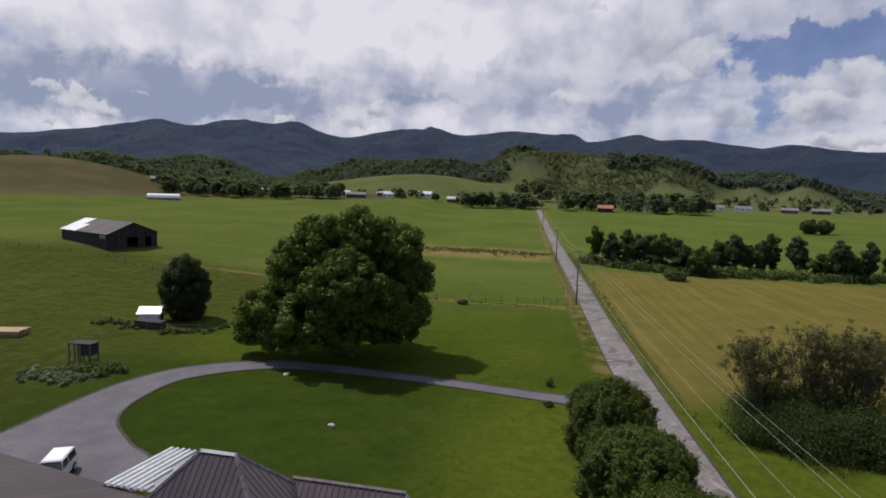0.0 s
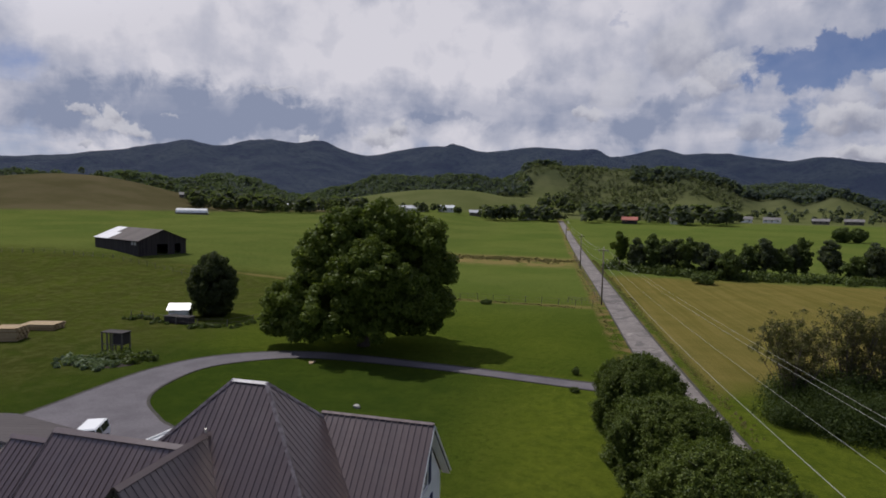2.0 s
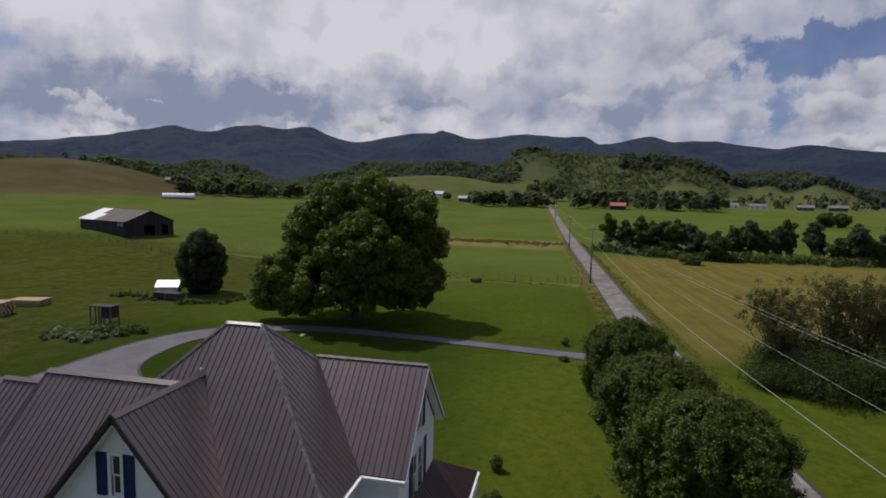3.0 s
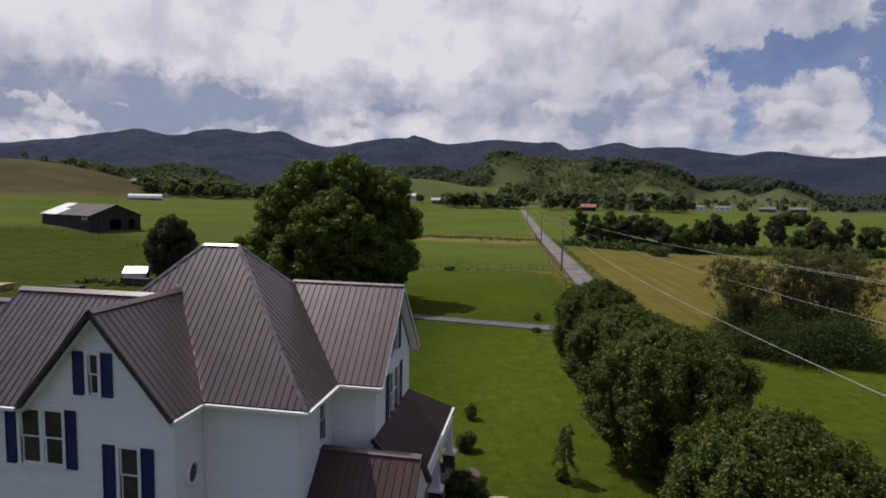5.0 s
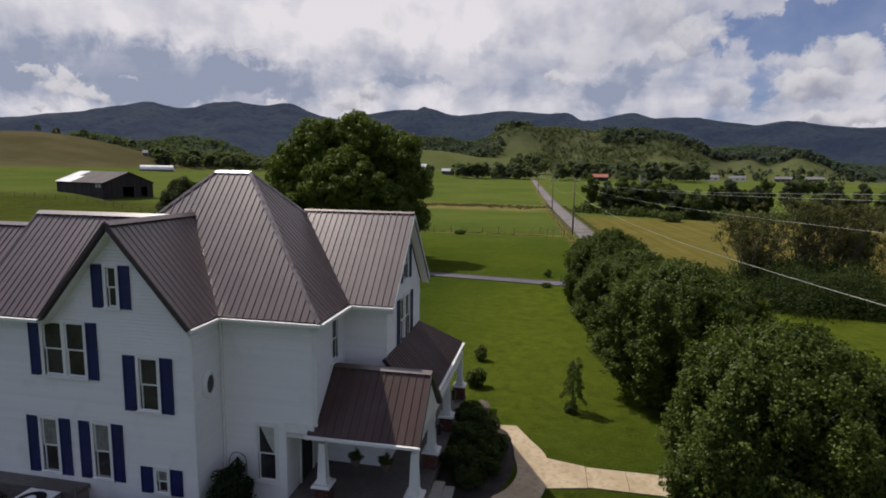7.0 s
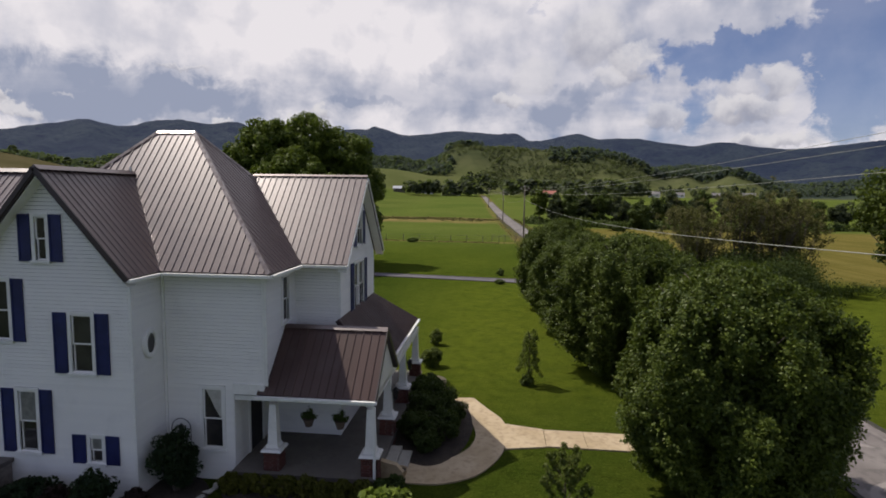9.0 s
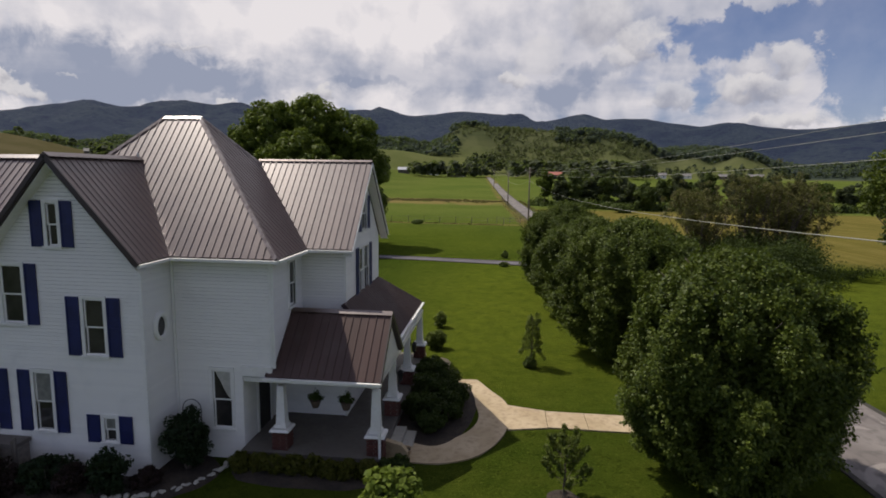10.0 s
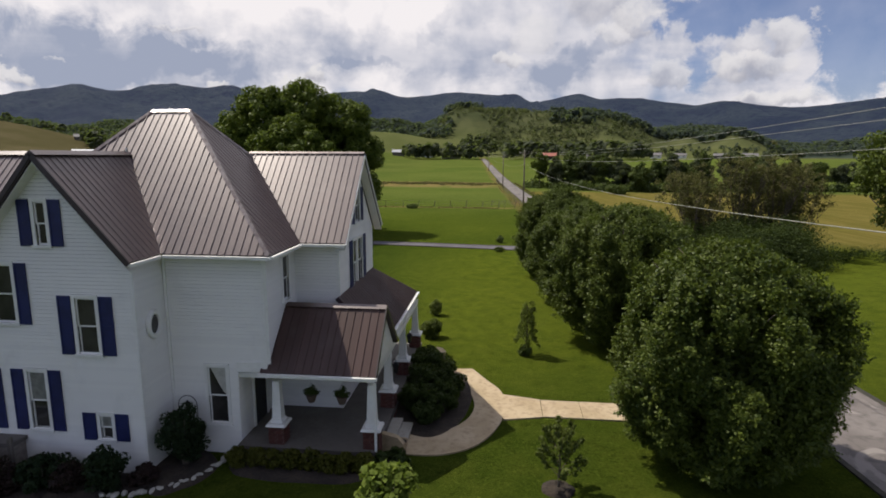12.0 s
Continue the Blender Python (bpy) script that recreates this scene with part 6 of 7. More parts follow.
def coop():
    t = placed(thing("chicken_coop", "small white coop with a bright metal roof", "coop"), local((-47.2, 57.5), 20) @ Matrix.Diagonal((0.92, 0.9, 0.8, 1)))
    for name, s, mat, lab in (
        ("wall", Build().box(-1.5, 1.5, -1.1, 1.1, -0.2, 1.7), M_SIDING, ""),
        ("gable", Build().face_prism([(1.5, -1.1, 1.7), (1.5, 1.1, 1.7), (1.5, 0, 2.5)], (-3.0, 0, 0)), M_SIDING, ""),
        ("roof", Build().face_prism([(-1.8, -1.45, 1.55), (1.8, -1.45, 1.55), (1.8, 0, 2.62), (-1.8, 0, 2.62)], (0, 0, 0.05)), M_NEWSHEET, "bright metal roof sheet"),
        ("roof", Build().face_prism([(-1.8, 1.45, 1.55), (1.8, 1.45, 1.55), (1.8, 0, 2.62), (-1.8, 0, 2.62)], (0, 0, 0.05)), M_NEWSHEET, "bright metal roof sheet"),
        ("door", Build().box(1.5, 1.54, -0.35, 0.45, 0, 1.5), M_DARK, "dark doorway"),
        ("window", Build().box(1.5, 1.53, -0.95, -0.55, 0.8, 1.3), M_GLASS, "")):
        part(name, s, mat, None, lab).parent = t


coop()


def fence(posts, label="weathered wooden fence posts with wire", rails=2, high=1.2, group="pasture fences"):
    p0 = posts[0]
    t = thing("fence", label, "fence", (*p0, land(*p0)), group)
    for a, b in zip(posts, posts[1:]):
        n = max(1, round(math.dist(a, b) / 3.2))
        for i in range(n):
            x, y = a[0] + (b[0] - a[0]) * i / n, a[1] + (b[1] - a[1]) * i / n
            z = land(x, y)
            part("post", Build().tube([(x, y, z - 0.2), (x + 0.04, y, z + high * (0.95 + 0.1 * math.sin(7 * x + y)))], [0.055, 0.045], 6), M_WOOD, t)
        for r in range(rails):
            h = high * (0.45 + 0.45 * r / max(1, rails - 1))
            part("wire", Build().tube([(a[0], a[1], land(*a) + h), (b[0], b[1], land(*b) + h)], 0.012, 4), M_WOOD, t)


fence([(-53.8, 55.1), (-49, 54.0), (-44.4, 53.0), (-40.6, 52.6), (-36.8, 53.8), (-35.2, 57.5), (-34.0, 61.0), (-26.2, 77.3)])
fence([(-140, 98), (-118, 99.5), (-96, 98), (-78, 93), (-60, 88)], "dark weathered pasture fence below the barn")
fence([(12.8, 88), (-8, 88.5), (-24, 86)], "weathered wire fence across the field")
fence([(14.0, 92), (10.6, 155), (8.6, 190)], "weathered wire fence beside the lane")
fence([(8.5, 91.0), (13.4, 90.0)], "grey wooden field gate beside the lane", 4, 1.3)

# low plank stack and brush by the coop
trough = thing("plank_bin", "low dark plank bin beside the coop", "bin", (-44.5, 53.8, 0))
for i in range(4):
    part("plank", Build().box(-46.6, -42.6, 53.4 - 0.02 * i, 53.46 - 0.02 * i, 0.02 + 0.24 * i, 0.24 + 0.24 * i), M_BARN, trough)
for x in (-46.6, -42.65):
    part("end_board", Build().box(x, x + 0.06, 53.45, 54.6, 0.02, 0.98), M_BARN, trough)
part("back_board", Build().box(-46.6, -42.6, 54.55, 54.6, 0.02, 0.98), M_BARN, trough)
part("cover_board", Build().box(-46.7, -42.5, 53.3, 54.7, 0.98, 1.03), M_BARN, trough)
undergrowth("coop_weeds", [((-54, 55), (-45, 53.2), 26, 0.7, 0.7), ((-41, 52.5), (-36, 53.5), 14, 0.5, 0.8), ((-36, 54), (-34, 61), 14, 0.6, 0.6)], 0.2, M_SHRUB, 12, "weeds along the coop fence", 4200)


# ---- hutch on stilts, vegetable patch, lumber ----
def hutch():
    t = placed(thing("wooden_hutch", "weathered wooden hutch on stilts with a flat roof", "hutch"), local((-40.4, 38.7), 4))
    items = [("roof", Build().box(-1.5, 1.3, -0.75, 0.75, 2.32, 2.40), M_BARN), ("box", Build().box(0.0, 1.2, -0.6, 0.6, 1.0, 2.2), M_BARN)]
    items += [("leg", Build().box(x - 0.06, x + 0.06, y - 0.06, y + 0.06, -0.1, 2.32), M_WOOD) for x in (-1.35, -0.7, 0.0, 1.15) for y in (-0.62, 0.62)]
    items += [("rail", Build().box(-1.35, 1.15, y - 0.03, y + 0.03, 1.0, 1.1), M_WOOD) for y in (-0.62, 0.62)]
    for n, s, m in items:
        part(n, s, m).parent = t


hutch()
tagged(part("garden_bed", grid_mesh("garden_bed", list(np.linspace(-43.4, -34.6, 22)), list(np.linspace(32.6, 38.4, 14)),
                                    lambda x, y: 0.05 + 0.10 * noise.noise(Vector((x * 2, y * 2, 1))) - 3.0 * max(0.0, ((x + 39.0) / 4.4) ** 2 + ((y - 35.5) / 2.9) ** 2 - 0.9), M_MULCH), None), "dark soil vegetable bed", "garden bed", kind="structure")
undergrowth("garden_plants", [((-42.3, 34.8), (-36.6, 33.9), 150, 0.9, 0.5)], 0.34, M_CABBAGE, 14, "large pale leafy vegetable plants", 3200, "plants")
undergrowth("garden_tall_plants", [((-40.4, 36.4), (-35.4, 36.6), 60, 0.6, 1.0)], 0.22, M_SHRUB, 15, "tall dark green garden plants", 6500, "plants")


def lumber(at, turn, rows, long, wide, label):
    t = placed(thing("lumber_stack", label, "lumber stack", group="stacks of lumber"), local(at, turn))
    for k in range(rows):
        for j in range(7):
            y = -wide / 2 + wide * j / 7
            sh = 0.12 * math.sin(5 * k + 3 * j)
            part("beam", Build().box(-long / 2 + sh, long / 2 + sh, y, y + wide / 7 - 0.03, 0.04 + 0.2 * k, 0.21 + 0.2 * k), M_LUMBER).parent = t


M_LUMBER = material("tan lumber", per_piece((0.26, 0.175, 0.085), (0.46, 0.35, 0.20), (0.16, 0.10, 0.05), 3.0), 0.85)
lumber((-57.0, 39.6), 20, 8, 3.0, 2.4, "tall stack of tan sawn timber on the grass")
lumber((-58.6, 45.4), 15, 4, 4.2, 2.4, "low stack of tan sawn timber on the grass")


# ---- white car on the driveway ----
def car():
    t = placed(thing("car", "white estate car parked on the driveway", "car"), local((-22.3, 17.5), 296))
    t.matrix_basis = t.matrix_basis @ Matrix.Translation((0, 0, 0.05)) @ Matrix.Diagonal((0.86, 0.9, 0.95, 1))
    paint = material("white car paint", (0.75, 0.76, 0.76), 0.25, coat=0.6)
    rubber = material("black rubber", (0.018, 0.018, 0.018), 0.8)
    lamp = material("red lamp lens", (0.25, 0.01, 0.01), 0.3)
    side = [(-2.25, 0.35), (2.2, 0.35), (2.25, 0.7), (1.5, 0.95), (0.75, 1.0), (0.1, 1.55), (-1.9, 1.6), (-2.25, 1.0)]
    body = Build().face_prism([(x, -0.88, z) for x, z in side[:5] + [(-2.25, 1.0)]], (0, 1.76, 0))
    part("body", body, paint, None, "white painted body").parent = t
    cab = Build()
    low, top = [(0.95, -0.85), (0.95, 0.85), (-2.22, 0.85), (-2.22, -0.85)], [(0.3, -0.7), (0.3, 0.7), (-2.05, 0.7), (-2.05, -0.7)]
    cab.v = [(x, y, 0.98) for x, y in low] + [(x, y, 1.55) for x, y in top]
    cab.f = [(3, 2, 1, 0), (4, 5, 6, 7)] + [(i, (i + 1) % 4, 4 + (i + 1) % 4, 4 + i) for i in range(4)]
    part("windows", cab, M_GLASS, None, "dark car windows").parent = t
    part("roof", Build().frustum(-0.88, 0, 1.54, 1.63, 1.24, 1.12, 0.74, 0.64), paint).parent = t
    for x in (0.72, -0.6, -2.1):
        for y in (-0.76, 0.76):
            part("pillar", Build().tube([(x, y * 1.08, 0.98), (x - (0.42 if x > 0 else 0), y * 0.9, 1.56)], 0.05, 6), paint).parent = t
    for x in (1.4, -1.4):
        for y in (-0.85, 0.85):
            w = part("wheel", Build().tube([(x, y - 0.1, 0.33), (x, y + 0.1, 0.33)], 0.33, 18), rubber, None, "black tyre")
            w.parent = t
            r = part("rim", Build().tube([(x, y - 0.11, 0.33), (x, y + 0.11, 0.33)], 0.2, 14), M_CAP)
            r.parent = w
    for y in (-0.7, 0.7):
        part("tail_lamp", Build().box(-2.28, -2.22, y - 0.12, y + 0.12, 0.75, 1.05), lamp).parent = t


car()
# ---- garden round the house ----
def stone(name, at, size, seed, label, category="stone", group="", mat=None):
    rng = np.random.default_rng(seed)
    bm = bmesh.new()
    bmesh.ops.create_icosphere(bm, subdivisions=2, radius=1.0)
    for v in bm.verts:
        k = 1 + 0.28 * noise.noise(v.co * 1.4 + Vector((seed, 0, 0)))
        v.co = Vector((v.co.x * size[0] * k, v.co.y * size[1] * k, v.co.z * size[2] * k))
    me = bpy.data.meshes.new(name)
    bm.to_mesh(me)
    bm.free()
    me.materials.append(mat or M_STONE)
    o = new(name, me)
    o.matrix_basis = Matrix.Translation((at[0], at[1], land(at[0], at[1]) + size[2] * 0.55)) @ Matrix.Rotation(rng.random() * 6, 4, "Z")
    return tagged(o, label, category, group)


M_STONE = material("pale limestone", per_piece((0.34, 0.32, 0.28), (0.50, 0.48, 0.42), (0.20, 0.18, 0.15), 6.0), 0.85, bump=grainy(20, 0.6))
stone("field_stone", (-7.9, 30.3), (0.34, 0.26, 0.2), 1, "whitish stone lying on the lawn")
stone("field_stone", (-17.7, 41.4), (0.5, 0.3, 0.1), 2, "flat buff stone beside the driveway", mat=M_CONCRETE)


def bed(name, cx, cy, rx, ry, label, turn=0.0, wob=0.12):
    """A mulched bed, slightly heaped, with an uneven rim."""
    s, n = Build(), 40
    s.v.append((cx, cy, 0.10))
    for ring, (k, z) in enumerate(((0.6, 0.09), (0.92, 0.06), (1.0, -0.05))):
        for i in range(n):
            a = 2 * math.pi * i / n
            q = k * (1 + wob * noise.noise(Vector((math.cos(a) * 1.7 + cx, math.sin(a) * 1.7 + cy, 0))))
            u, v = math.cos(a) * rx * q, math.sin(a) * ry * q
            c, d = math.cos(radians(turn)), math.sin(radians(turn))
            s.v.append((cx + u * c - v * d, cy + u * d + v * c, z))
    s.f = [(0, 1 + i, 1 + (i + 1) % n) for i in range(n)]
    s.f += [(1 + r * n + i, 1 + (r + 1) * n + i, 1 + (r + 1) * n + (i + 1) % n, 1 + r * n + (i + 1) % n) for r in range(2) for i in range(n)]
    tagged(part(name, s, M_MULCH, smooth=True), label, "garden bed", kind="structure")


bed("mulch_bed", 0.55, 0.2, 1.2, 1.25, "dark mulch bed in the corner of the house")
bed("mulch_bed", -3.6, -0.75, 4.0, 0.95, "dark mulch bed along the front wall")
bed("mulch_bed", 7.35, 5.9, 1.75, 3.3, "dark mulch bed beside the porch")
bed("mulch_bed", 4.3, 0.5, 2.3, 0.6, "dark mulch bed below the porch")
for i in range(24):
    u = i / 23
    x = -0.7 * (1 - u) ** 2 + 2 * 1.65 * u * (1 - u) + 1.74 * u * u + 0.05 * math.sin(i * 1.9)
    y = -1.2 * (1 - u) ** 2 - 2 * 0.95 * u * (1 - u) + 1.12 * u * u + 0.05 * math.sin(i * 2.7)
    stone("edging_stone", (x, y), (0.11 + 0.05 * ((i * 7) % 3) / 2, 0.085, 0.065), 10 + i, "pale rough edging stone of the garden bed", "stone", "stones edging the bed")


def shrub(name, at, height, r, leaves, size, mat, seed, label, low=0.0, clumps=40, group="", category="shrub"):
    rng = np.random.default_rng(seed)
    t = thing(name, label, category, (at[0], at[1], land(at[0], at[1])), group)
    s = Build()
    for i in range(7):
        a = 0.9 * i
        s.tube([(0.05 * math.cos(a), 0.05 * math.sin(a), -0.05), (r * 0.3 * math.cos(a), r * 0.3 * math.sin(a), height * 0.45), (r * 0.55 * math.cos(a), r * 0.55 * math.sin(a), height * 0.8)], [0.03, 0.02, 0.006], 5)
    a = part("framework", s, M_BARK)
    k = min(r, height / 2) * 0.32
    b = part("crown", leaf_mesh(name + "_leaves", crown_blobs(rng, (0, 0, (height + low) / 2), max(r - k * 0.6, 0.1), (height - low) / 2 - k * 0.3, clumps, k, ragged=0.42), leaves, size, mat, seed), None)
    a.parent = b.parent = t
    return t


shrub("corner_shrub", (0.75, 0.45), 2.05, 0.72, 9000, 0.05, M_DARKLEAF, 201, "dark green upright shrub in the corner of the house")
shrub("corner_shrub", (-0.75, -0.95), 1.25, 0.6, 5000, 0.06, M_DARKLEAF, 202, "dark green spiky shrub below the small window")
shrub("corner_shrub", (-2.6, -0.95), 0.95, 0.8, 5000, 0.06, M_DARKLEAF, 203, "low dark shrub along the front wall")
for i, (x, y, h, r) in enumerate(((7.0, 8.6, 1.15, 0.75), (7.5, 7.5, 1.35, 0.95), (7.2, 6.2, 1.3, 0.95), (8.0, 6.3, 1.1, 0.8), (7.9, 5.0, 1.05, 0.85), (7.1, 4.8, 1.2, 0.8), (7.5, 3.9, 0.75, 0.55))):
    shrub("porch_shrub", (x, y), h, r, 7500, 0.055, M_DARKBRUSH, 210 + i, "dark green evergreen shrub beside the porch", group="shrubs beside the porch")
for i in range(8):
    shrub("low_hedge_plant", (2.3 + 0.55 * i, 0.62 + 0.05 * math.sin(i * 2)), 0.62, 0.38, 2200, 0.055, M_YELLOWLEAF, 230 + i, "low yellow-green hedge plant below the porch", group="low hedge along the porch")
shrub("lawn_shrub", (6.55, 13.2), 1.0, 0.62, 5200, 0.06, M_OLIVE, 240, "rounded green shrub on the lawn")
shrub("lawn_shrub", (6.35, 17.2), 0.95, 0.42, 1500, 0.07, M_OLIVE, 241, "small thin shrub on the lawn")
bed("mulch_ring", 11.7, 0.4, 0.48, 0.42, "small mulch ring round a young tree")
shrub("drive_shrub", (10.1, 45.6), 0.75, 0.5, 900, 0.1, M_SHRUB, 242, "small dark shrub at the end of the driveway")
shrub("drive_shrub", (10.0, 39.9), 0.45, 0.6, 900, 0.1, M_SHRUB, 243, "small dark shrub at the end of the driveway")


def sapling(at, height, r, leaves, size, mat, seed, label, weep=1.0):
    rng = np.random.default_rng(seed)
    t = thing("sapling", label, "young tree", (*at, land(*at) - 0.02), "young trees on the lawn")
    s, blobs, twigs = Build(), [], []
    s.tube([(0, 0, 0), (0.03, 0.02, height * 0.5), (0.0, 0.05, height * 0.95)], [0.035, 0.025, 0.008], 6)
    for i in range(22):
        a, u = 2.4 * i, 0.22 + 0.72 * i / 22
        p0 = Vector((0.02, 0.02, height * u))
        k = r * (1.1 - 0.7 * u) * (0.7 + 0.5 * rng.random())
        p1 = p0 + Vector((math.cos(a) * k * 0.6, math.sin(a) * k * 0.6, 0.22 * height * 0.5))
        p2 = p0 + Vector((math.cos(a) * k, math.sin(a) * k, 0.16 * height * (1 - weep) - 0.04 * weep * height))
        twigs.append(part("branch", Build().tube([p0, p1, p2], [0.012, 0.008, 0.003], 4), M_BARK))
        blobs += [(*p1.lerp(p2, q), 0.13 * height / 2.4) for q in (0.0, 0.4, 0.8, 1.0)]
    a, b = part("trunk", s, M_BARK), part("crown", leaf_mesh("sapling_leaves", blobs, leaves, size, mat, seed, shell=0.1, droop=1.2, long=2.0), None)
    for o in (a, b, *twigs):
        o.parent = t


for i, (x, y, h, r) in enumerate(((-6.3, -1.35, 1.25, 0.6), (-3.7, -1.45, 1.05, 0.7), (-2.9, -0.75, 0.8, 0.55), (-1.75, -1.0, 0.75, 0.55), (0.1, -0.55, 0.55, 0.45), (-3.3, -1.3, 0.6, 0.6))):
    shrub("wall_bush", (x, y), h, r, 4200, 0.055, M_REDLEAF, 260 + i, "dark reddish leafy bush along the front wall", group="bushes along the front wall")
shrub("step_shrub", (6.95, 0.75), 0.75, 0.55, 4200, 0.055, M_DARKBRUSH, 270, "low dark green shrub beside the porch steps")
sapling((11.3, 11.1), 2.5, 0.62, 2300, 0.05, M_OLIVE, 251, "slim weeping sapling with loose green leaves", 1.0)
sapling((11.7, 0.4), 1.65, 0.75, 2400, 0.055, M_OLIVE, 252, "small light green sapling in a mulch ring", -0.9)
shrub("sapling_weeds", (11.25, 11.0), 0.55, 0.34, 1500, 0.05, M_SHRUB, 255, "tuft of dark green weeds below a sapling")
shrub("bright_shrub", (7.35, -2.1), 2.0, 0.75, 2600, 0.11, M_LIGHTLEAF, 253, "bright light green leafy young tree before the porch", 0.6, 34)


# ---- small things at the porch ----
M_IRON = material("black iron", (0.012, 0.012, 0.013), 0.5, 0.6)
M_POT = material("brown flower pot", blotchy((0.075, 0.052, 0.042), (0.11, 0.075, 0.058), None, 5.0), 0.8)


def hanging_basket(at, seed):
    t = thing("hanging_basket", "hanging flower basket with trailing green plants", "hanging plant", at, "hanging baskets on the porch")
    items = [part("pot", Build().lathe([(0.10, -0.24), (0.15, -0.08), (0.18, 0.0), (0.16, 0.0), (0.02, -0.02)], (0, 0, 0), 14), M_POT),
             part("hanger", Build().tube([(0.15, 0, 0), (0, 0, 0.38)], 0.006, 4).tube([(-0.15, 0, 0), (0, 0, 0.38)], 0.006, 4), M_IRON),
             part("plant", leaf_mesh("basket_leaves", [(0, 0, 0.10, 0.15), (0.15, 0, 0.06, 0.11), (-0.15, 0.03, 0.08, 0.12), (0.02, -0.1, 0.12, 0.12), (0.05, 0, 0.24, 0.08)], 420, 0.042, M_DARKBRUSH, seed, shell=0.2), None)]
    for o in items:
        o.parent = t


hanging_basket((4.35, 1.42, 2.02), 301)
hanging_basket((5.30, 1.42, 2.00), 302)


def lantern(at):
    t = thing("wall_lantern", "black iron porch lantern", "lantern", at, "porch lanterns")
    for n, s, m in (("cage", Build().frustum(0, 0, -0.16, 0.12, 0.06, 0.09), M_GLASS), ("cap", Build().frustum(0, 0, 0.12, 0.22, 0.11, 0.02), M_IRON), ("foot", Build().frustum(0, 0, -0.2, -0.16, 0.05, 0.07), M_IRON),
                    ("arm", Build().tube([(-0.14, 0, 0.05), (-0.14, 0, 0.3), (0, 0, 0.3), (0, 0, 0.2)], 0.012, 5), M_IRON)):
        part(n, s, m).parent = t


lantern((6.42, 4.25, 1.85))
lantern((6.42, 7.2, 1.95))

arch = thing("iron_trellis", "thin black iron garden arch against the wall", "trellis", (0.55, 1.12, 0))
pts = [(0.22, 1.15, 0.05), (0.22, 1.15, 1.62)] + [(0.52 - 0.30 * math.cos(a * math.pi / 8), 1.15, 1.62 + 0.30 * math.sin(a * math.pi / 8)) for a in range(1, 8)] + [(0.82, 1.15, 1.62), (0.82, 1.15, 0.05)]
part("hoop", Build().tube(pts, 0.012, 5), M_IRON, arch)
part("feeder", Build().lathe([(0.02, -0.2), (0.07, -0.18), (0.05, 0.05), (0.09, 0.08), (0.01, 0.2)], (0.52, 1.13, 1.58), 10), M_IRON, arch, "small dark bird feeder")

pot = thing("flower_pot", "round pale flower pot beside the walk", "flower pot", (7.0, 2.1, 0.05))
part("pot", Build().lathe([(0.12, 0.0), (0.2, 0.22), (0.22, 0.24), (0.18, 0.24), (0.16, 0.2), (0.02, 0.18)], (7.0, 2.1, 0.05), 18), M_CONCRETE, pot)
part("soil", Build().lathe([(0.16, 0.2), (0.02, 0.215)], (7.0, 2.1, 0.05), 14), M_MULCH, pot)
steps = thing("porch_steps", "pale concrete porch steps with rounded cheek wall", "steps", (6.7, 3.0, 0))
part("tread", Build().box(6.41, 6.78, 2.1, 3.6, 0.0, 0.30), M_STONE, steps)
part("tread", Build().box(6.78, 7.12, 2.1, 3.6, 0.0, 0.16), M_STONE, steps)
part("cheek_wall", Build().face_prism([(6.41, 1.85, 0), (7.1, 1.85, 0), (7.1, 1.85, 0.28), (6.9, 1.85, 0.5), (6.41, 1.85, 0.62)], (0, 0.2, 0)), M_CONCRETE, steps)
bench = thing("stone_bench", "pale curved stone seat on the lawn edge", "bench", (6.9, 9.9, 0))
part("seat", Build().face_prism([(6.9 + r * math.cos(a), 9.9 + r * math.sin(a), 0.34) for r, aa in ((0.75, (-0.3, 0.2, 0.7, 1.2)), (0.4, (1.2, 0.7, 0.2, -0.3))) for a in aa], (0, 0, 0.08)), M_CONCRETE, bench)
part("foot", Build().box(7.35, 7.6, 9.85, 10.05, 0, 0.34), M_CONCRETE, bench)
part("foot", Build().box(7.1, 7.3, 10.3, 10.5, 0, 0.34), M_CONCRETE, bench)


def air_unit(at):
    t = thing("air_conditioner", "grey outdoor air conditioner beside the house wall", "air conditioner", at)
    grey = material("grey enamel", blotchy((0.24, 0.235, 0.225), (0.30, 0.29, 0.28), None, 3.0), 0.5)
    part("case", Build().box(-0.52, 0.52, -0.52, 0.52, 0.05, 0.92), grey).parent = t
    for i in range(13):
        part("slat", Build().box(-0.54, 0.54, -0.54, -0.52, 0.1 + 0.06 * i, 0.13 + 0.06 * i), grey).parent = t
        part("slat", Build().box(0.52, 0.54, -0.52, 0.52, 0.1 + 0.06 * i, 0.13 + 0.06 * i), grey).parent = t
    part("top_cover", Build().box(-0.54, 0.54, -0.54, 0.54, 0.92, 0.935), M_WHITE, None, "white top cover").parent = t
    part("grille", Build().lathe([(0.42, 0.92), (0.42, 0.95), (0.38, 0.96), (0.05, 0.97)], (0, 0, 0), 24), M_IRON).parent = t
    part("rim", Build().lathe([(0.46, 0.92), (0.46, 0.945), (0.43, 0.945), (0.43, 0.925)], (0, 0, 0), 24), M_WHITE).parent = t
    part("hub", Build().lathe([(0.16, 0.96), (0.16, 0.99), (0.02, 1.0)], (0, 0, 0), 14), M_WHITE).parent = t


air_unit((-4.8, -1.22, 0.1))
platform = thing("low_platform", "low grey concrete platform along the front wall", "platform", (-5.5, -0.4, 0))
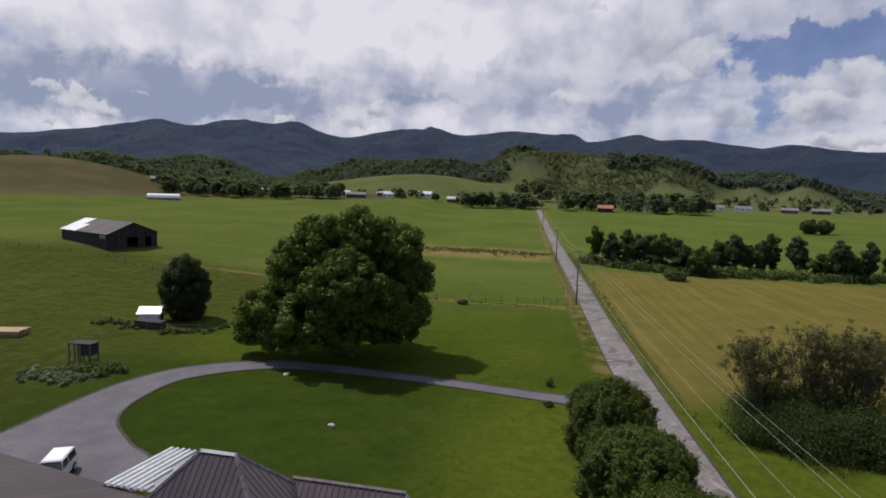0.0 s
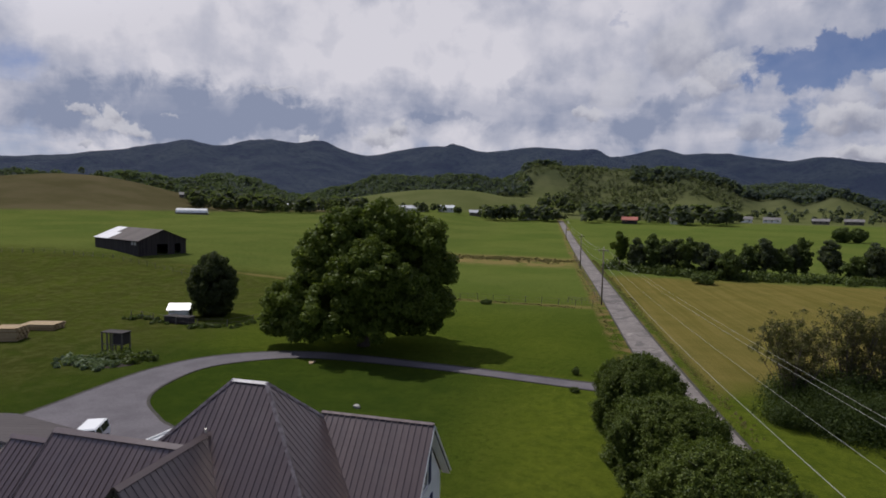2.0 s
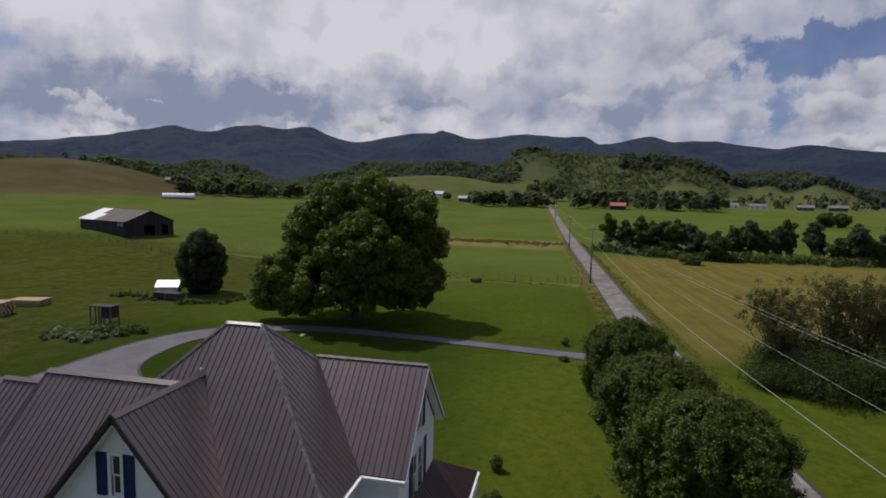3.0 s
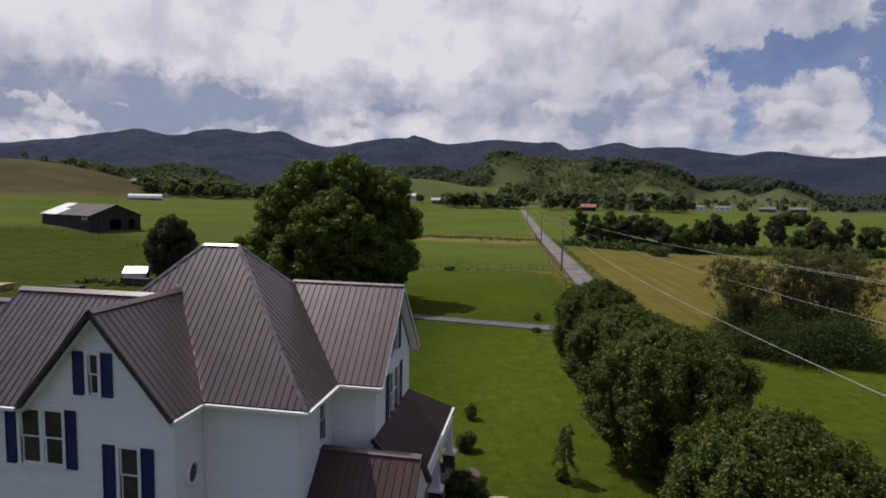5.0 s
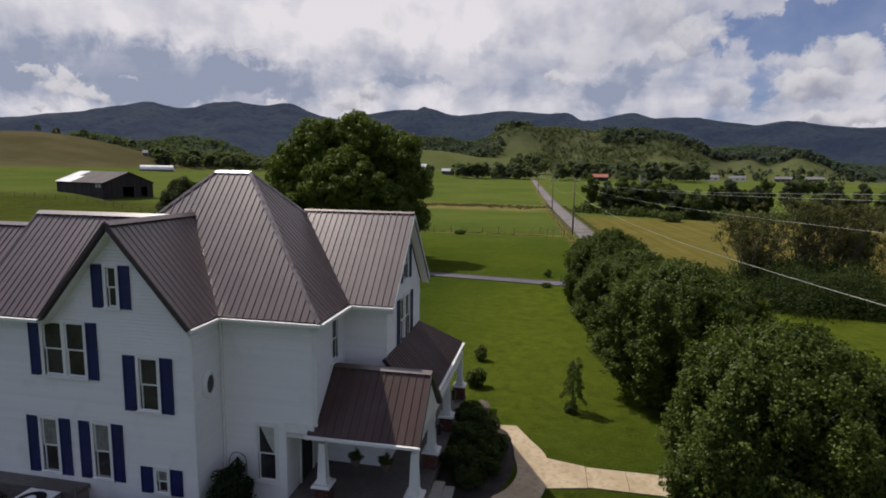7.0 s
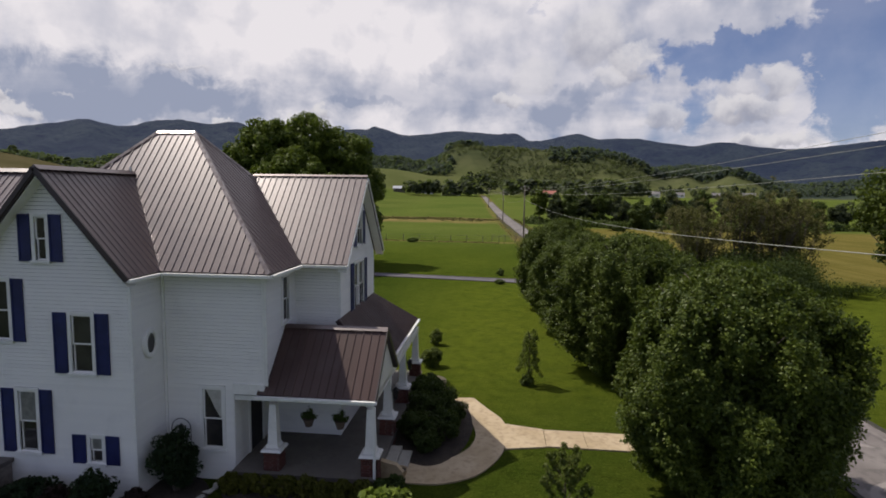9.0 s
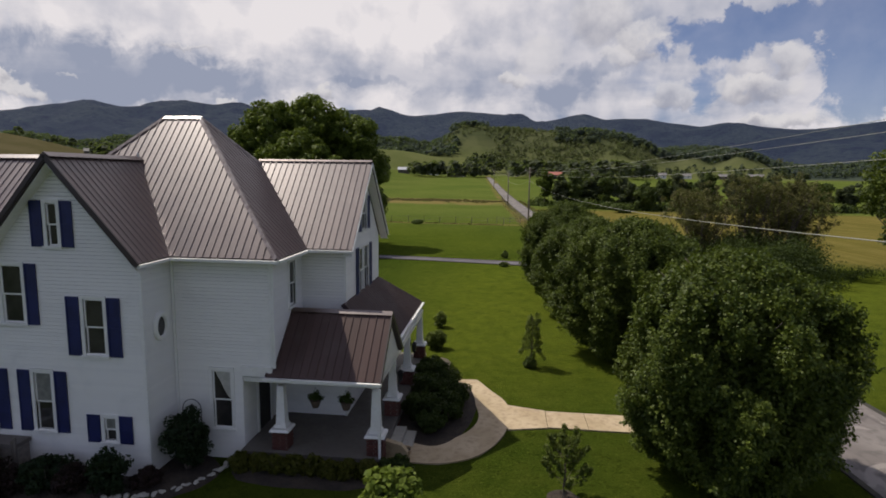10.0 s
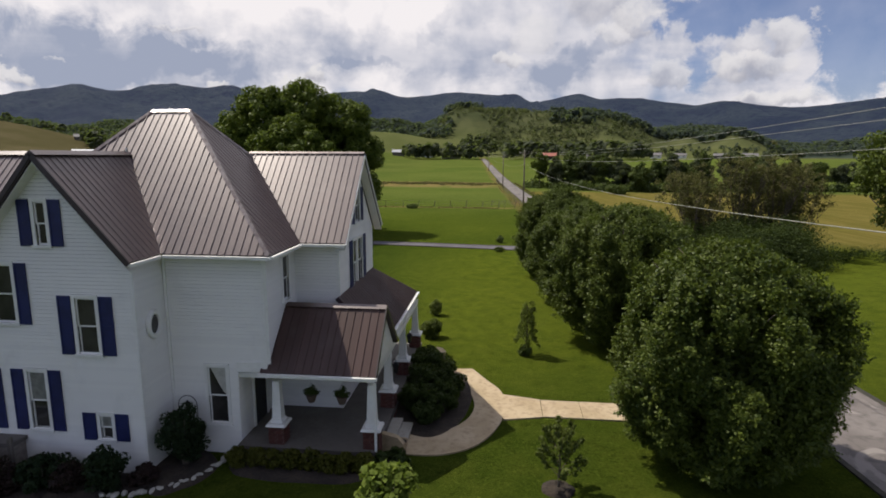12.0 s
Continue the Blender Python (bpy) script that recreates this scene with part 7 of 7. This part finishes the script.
part("slab", Build().box(-7.3, -3.78, -0.64, -0.10, 0.92, 1.04), M_DECK, platform)
part("base", Build().box(-7.2, -3.86, -0.58, -0.10, -0.05, 0.92), M_MORTAR, platform)
for x in (-3.74, -3.82):
    part("post", Build().box(x - 0.03, x + 0.03, -0.72, -0.66, 0.0, 1.28 + (x + 3.74)), M_WOOD, platform)
screen = thing("lattice_screen", "low dark wooden lattice screen round the air conditioner", "screen", (-4.4, -2.0, 0))
for i in range(15):
    x = -5.4 + 0.13 * i
    part("slat", Build().face_prism([(x, -2.05, 0.02), (x + 0.04, -2.05, 0.02), (x + 0.34, -2.05, 0.72), (x + 0.30, -2.05, 0.72)], (0, 0.015, 0)), M_WOOD, screen)
    part("slat", Build().face_prism([(x + 0.30, -2.03, 0.02), (x + 0.34, -2.03, 0.02), (x + 0.04, -2.03, 0.72), (x, -2.03, 0.72)], (0, 0.015, 0)), M_WOOD, screen)
part("top_rail", Build().box(-5.45, -3.2, -2.07, -2.0, 0.72, 0.77), M_WOOD, screen)

mail = thing("mailbox", "black roadside mailbox on a white post", "mailbox", (24.9, 7.1, 0))
part("post", Build().box(24.85, 24.94, 7.05, 7.14, -0.1, 1.05), M_WHITE, mail, "white post")
part("box", Build().face_prism([(24.65, 6.95, 1.05), (24.65, 7.25, 1.05), (24.65, 7.25, 1.22), (24.65, 7.2, 1.32), (24.65, 7.1, 1.36), (24.65, 7.0, 1.32), (24.65, 6.95, 1.22)], (0.5, 0, 0)), M_IRON, mail, "black metal box")


# ---- far farmsteads ----
def far_house(az, dist, wide, deep, high, roof_mat, wall_mat, label, turn=0.0, doors=True):
    x, y = 10 + math.sin(radians(az)) * dist, -12 + math.cos(radians(az)) * dist
    t = placed(thing("far_building", label, "house", group="far farm buildings"), local((x, y), turn - az))
    w, d = wide / 2, deep / 2
    items = [("wall", Build().box(-w, w, -d, d, -1.5, high), wall_mat),
             ("gable", Build().face_prism([(-w, -d, high), (-w, d, high), (-w, 0, high + d * 0.55)], (wide, 0, 0)), wall_mat),
             ("roof", Build().face_prism([(-w - 0.4, -d - 0.5, high - 0.2), (w + 0.4, -d - 0.5, high - 0.2), (w + 0.4, 0, high + d * 0.58), (-w - 0.4, 0, high + d * 0.58)], (0, 0, 0.15)), roof_mat),
             ("roof", Build().face_prism([(-w - 0.4, d + 0.5, high - 0.2), (w + 0.4, d + 0.5, high - 0.2), (w + 0.4, 0, high + d * 0.58), (-w - 0.4, 0, high + d * 0.58)], (0, 0, 0.15)), roof_mat)]
    n = max(2, int(wide / 4))
    items += [("window", Build().box(-w + (i + 0.5) * wide / n - 0.6, -w + (i + 0.5) * wide / n + 0.6, -d - 0.05, -d, high * 0.4, high * 0.8), M_GLASS) for i in range(n)]
    for nme, s, m in items:
        part(nme, s, m).parent = t


M_REDROOF = material("red metal roof", blotchy((0.30, 0.09, 0.06), (0.38, 0.12, 0.08), None, 0.3), 0.6)
M_FARGREY = material("grey shingle roof", blotchy((0.14, 0.13, 0.13), (0.20, 0.19, 0.18), None, 0.3), 0.8)
FAR = [(-28.6, 505, 20, 8, 3.2, M_WHITEROOF, M_SIDING, "long white far farm building"), (-25.6, 510, 14, 8, 3.0, M_FARGREY, M_SIDING, "pale far house among trees"), (-23.4, 500, 18, 7, 3.0, M_WHITEROOF, M_SIDING, "long white far mobile home"),
       (-16.9, 495, 22, 8, 3.0, M_NEWSHEET, M_SIDING, "long pale far farm shed"), (-20.3, 480, 16, 7, 2.8, M_FARGREY, M_WOOD, "small grey far farm shed"), (-13.4, 500, 14, 8, 3.4, M_WHITEROOF, M_SIDING, "white far house with a pale roof"),
       (-5.0, 470, 16, 9, 3.0, M_FARGREY, M_SIDING, "grey-roofed far house by the road"), (-7.6, 500, 14, 9, 3.0, M_FARGREY, M_SIDING, "pale far house among trees"), (4.9, 445, 11, 8, 3.0, M_REDROOF, M_DARK, "far house with a red roof"),
       (9.3, 470, 12, 8, 3.0, M_FARGREY, M_SIDING, "pale far house among trees"), (15.0, 590, 10, 8, 3.2, M_FARGREY, M_SIDING, "small pale far house"), (17.0, 595, 14, 7, 3.0, M_FARGREY, M_SIDING, "grey far farm house"),
       (20.6, 595, 13, 7, 3.0, M_FARGREY, M_WOOD, "long far farm shed with a pale roof"), (22.9, 600, 14, 7, 3.0, M_FARGREY, M_WOOD, "long grey far farm shed"), (-33.5, 520, 12, 8, 3.2, M_FARGREY, M_WOOD, "small grey far house among trees"), (-38.6, 500, 9, 7, 2.6, M_FARGREY, M_WOOD, "small grey far house at the edge of the hill"), (-21.6, 505, 12, 7, 3.0, M_WHITEROOF, M_SIDING, "white far house with a pale roof"), (-10.4, 480, 10, 7, 3.0, M_NEWSHEET, M_WOOD, "small pale far shed among trees")]
for row in FAR:
    far_house(*row)
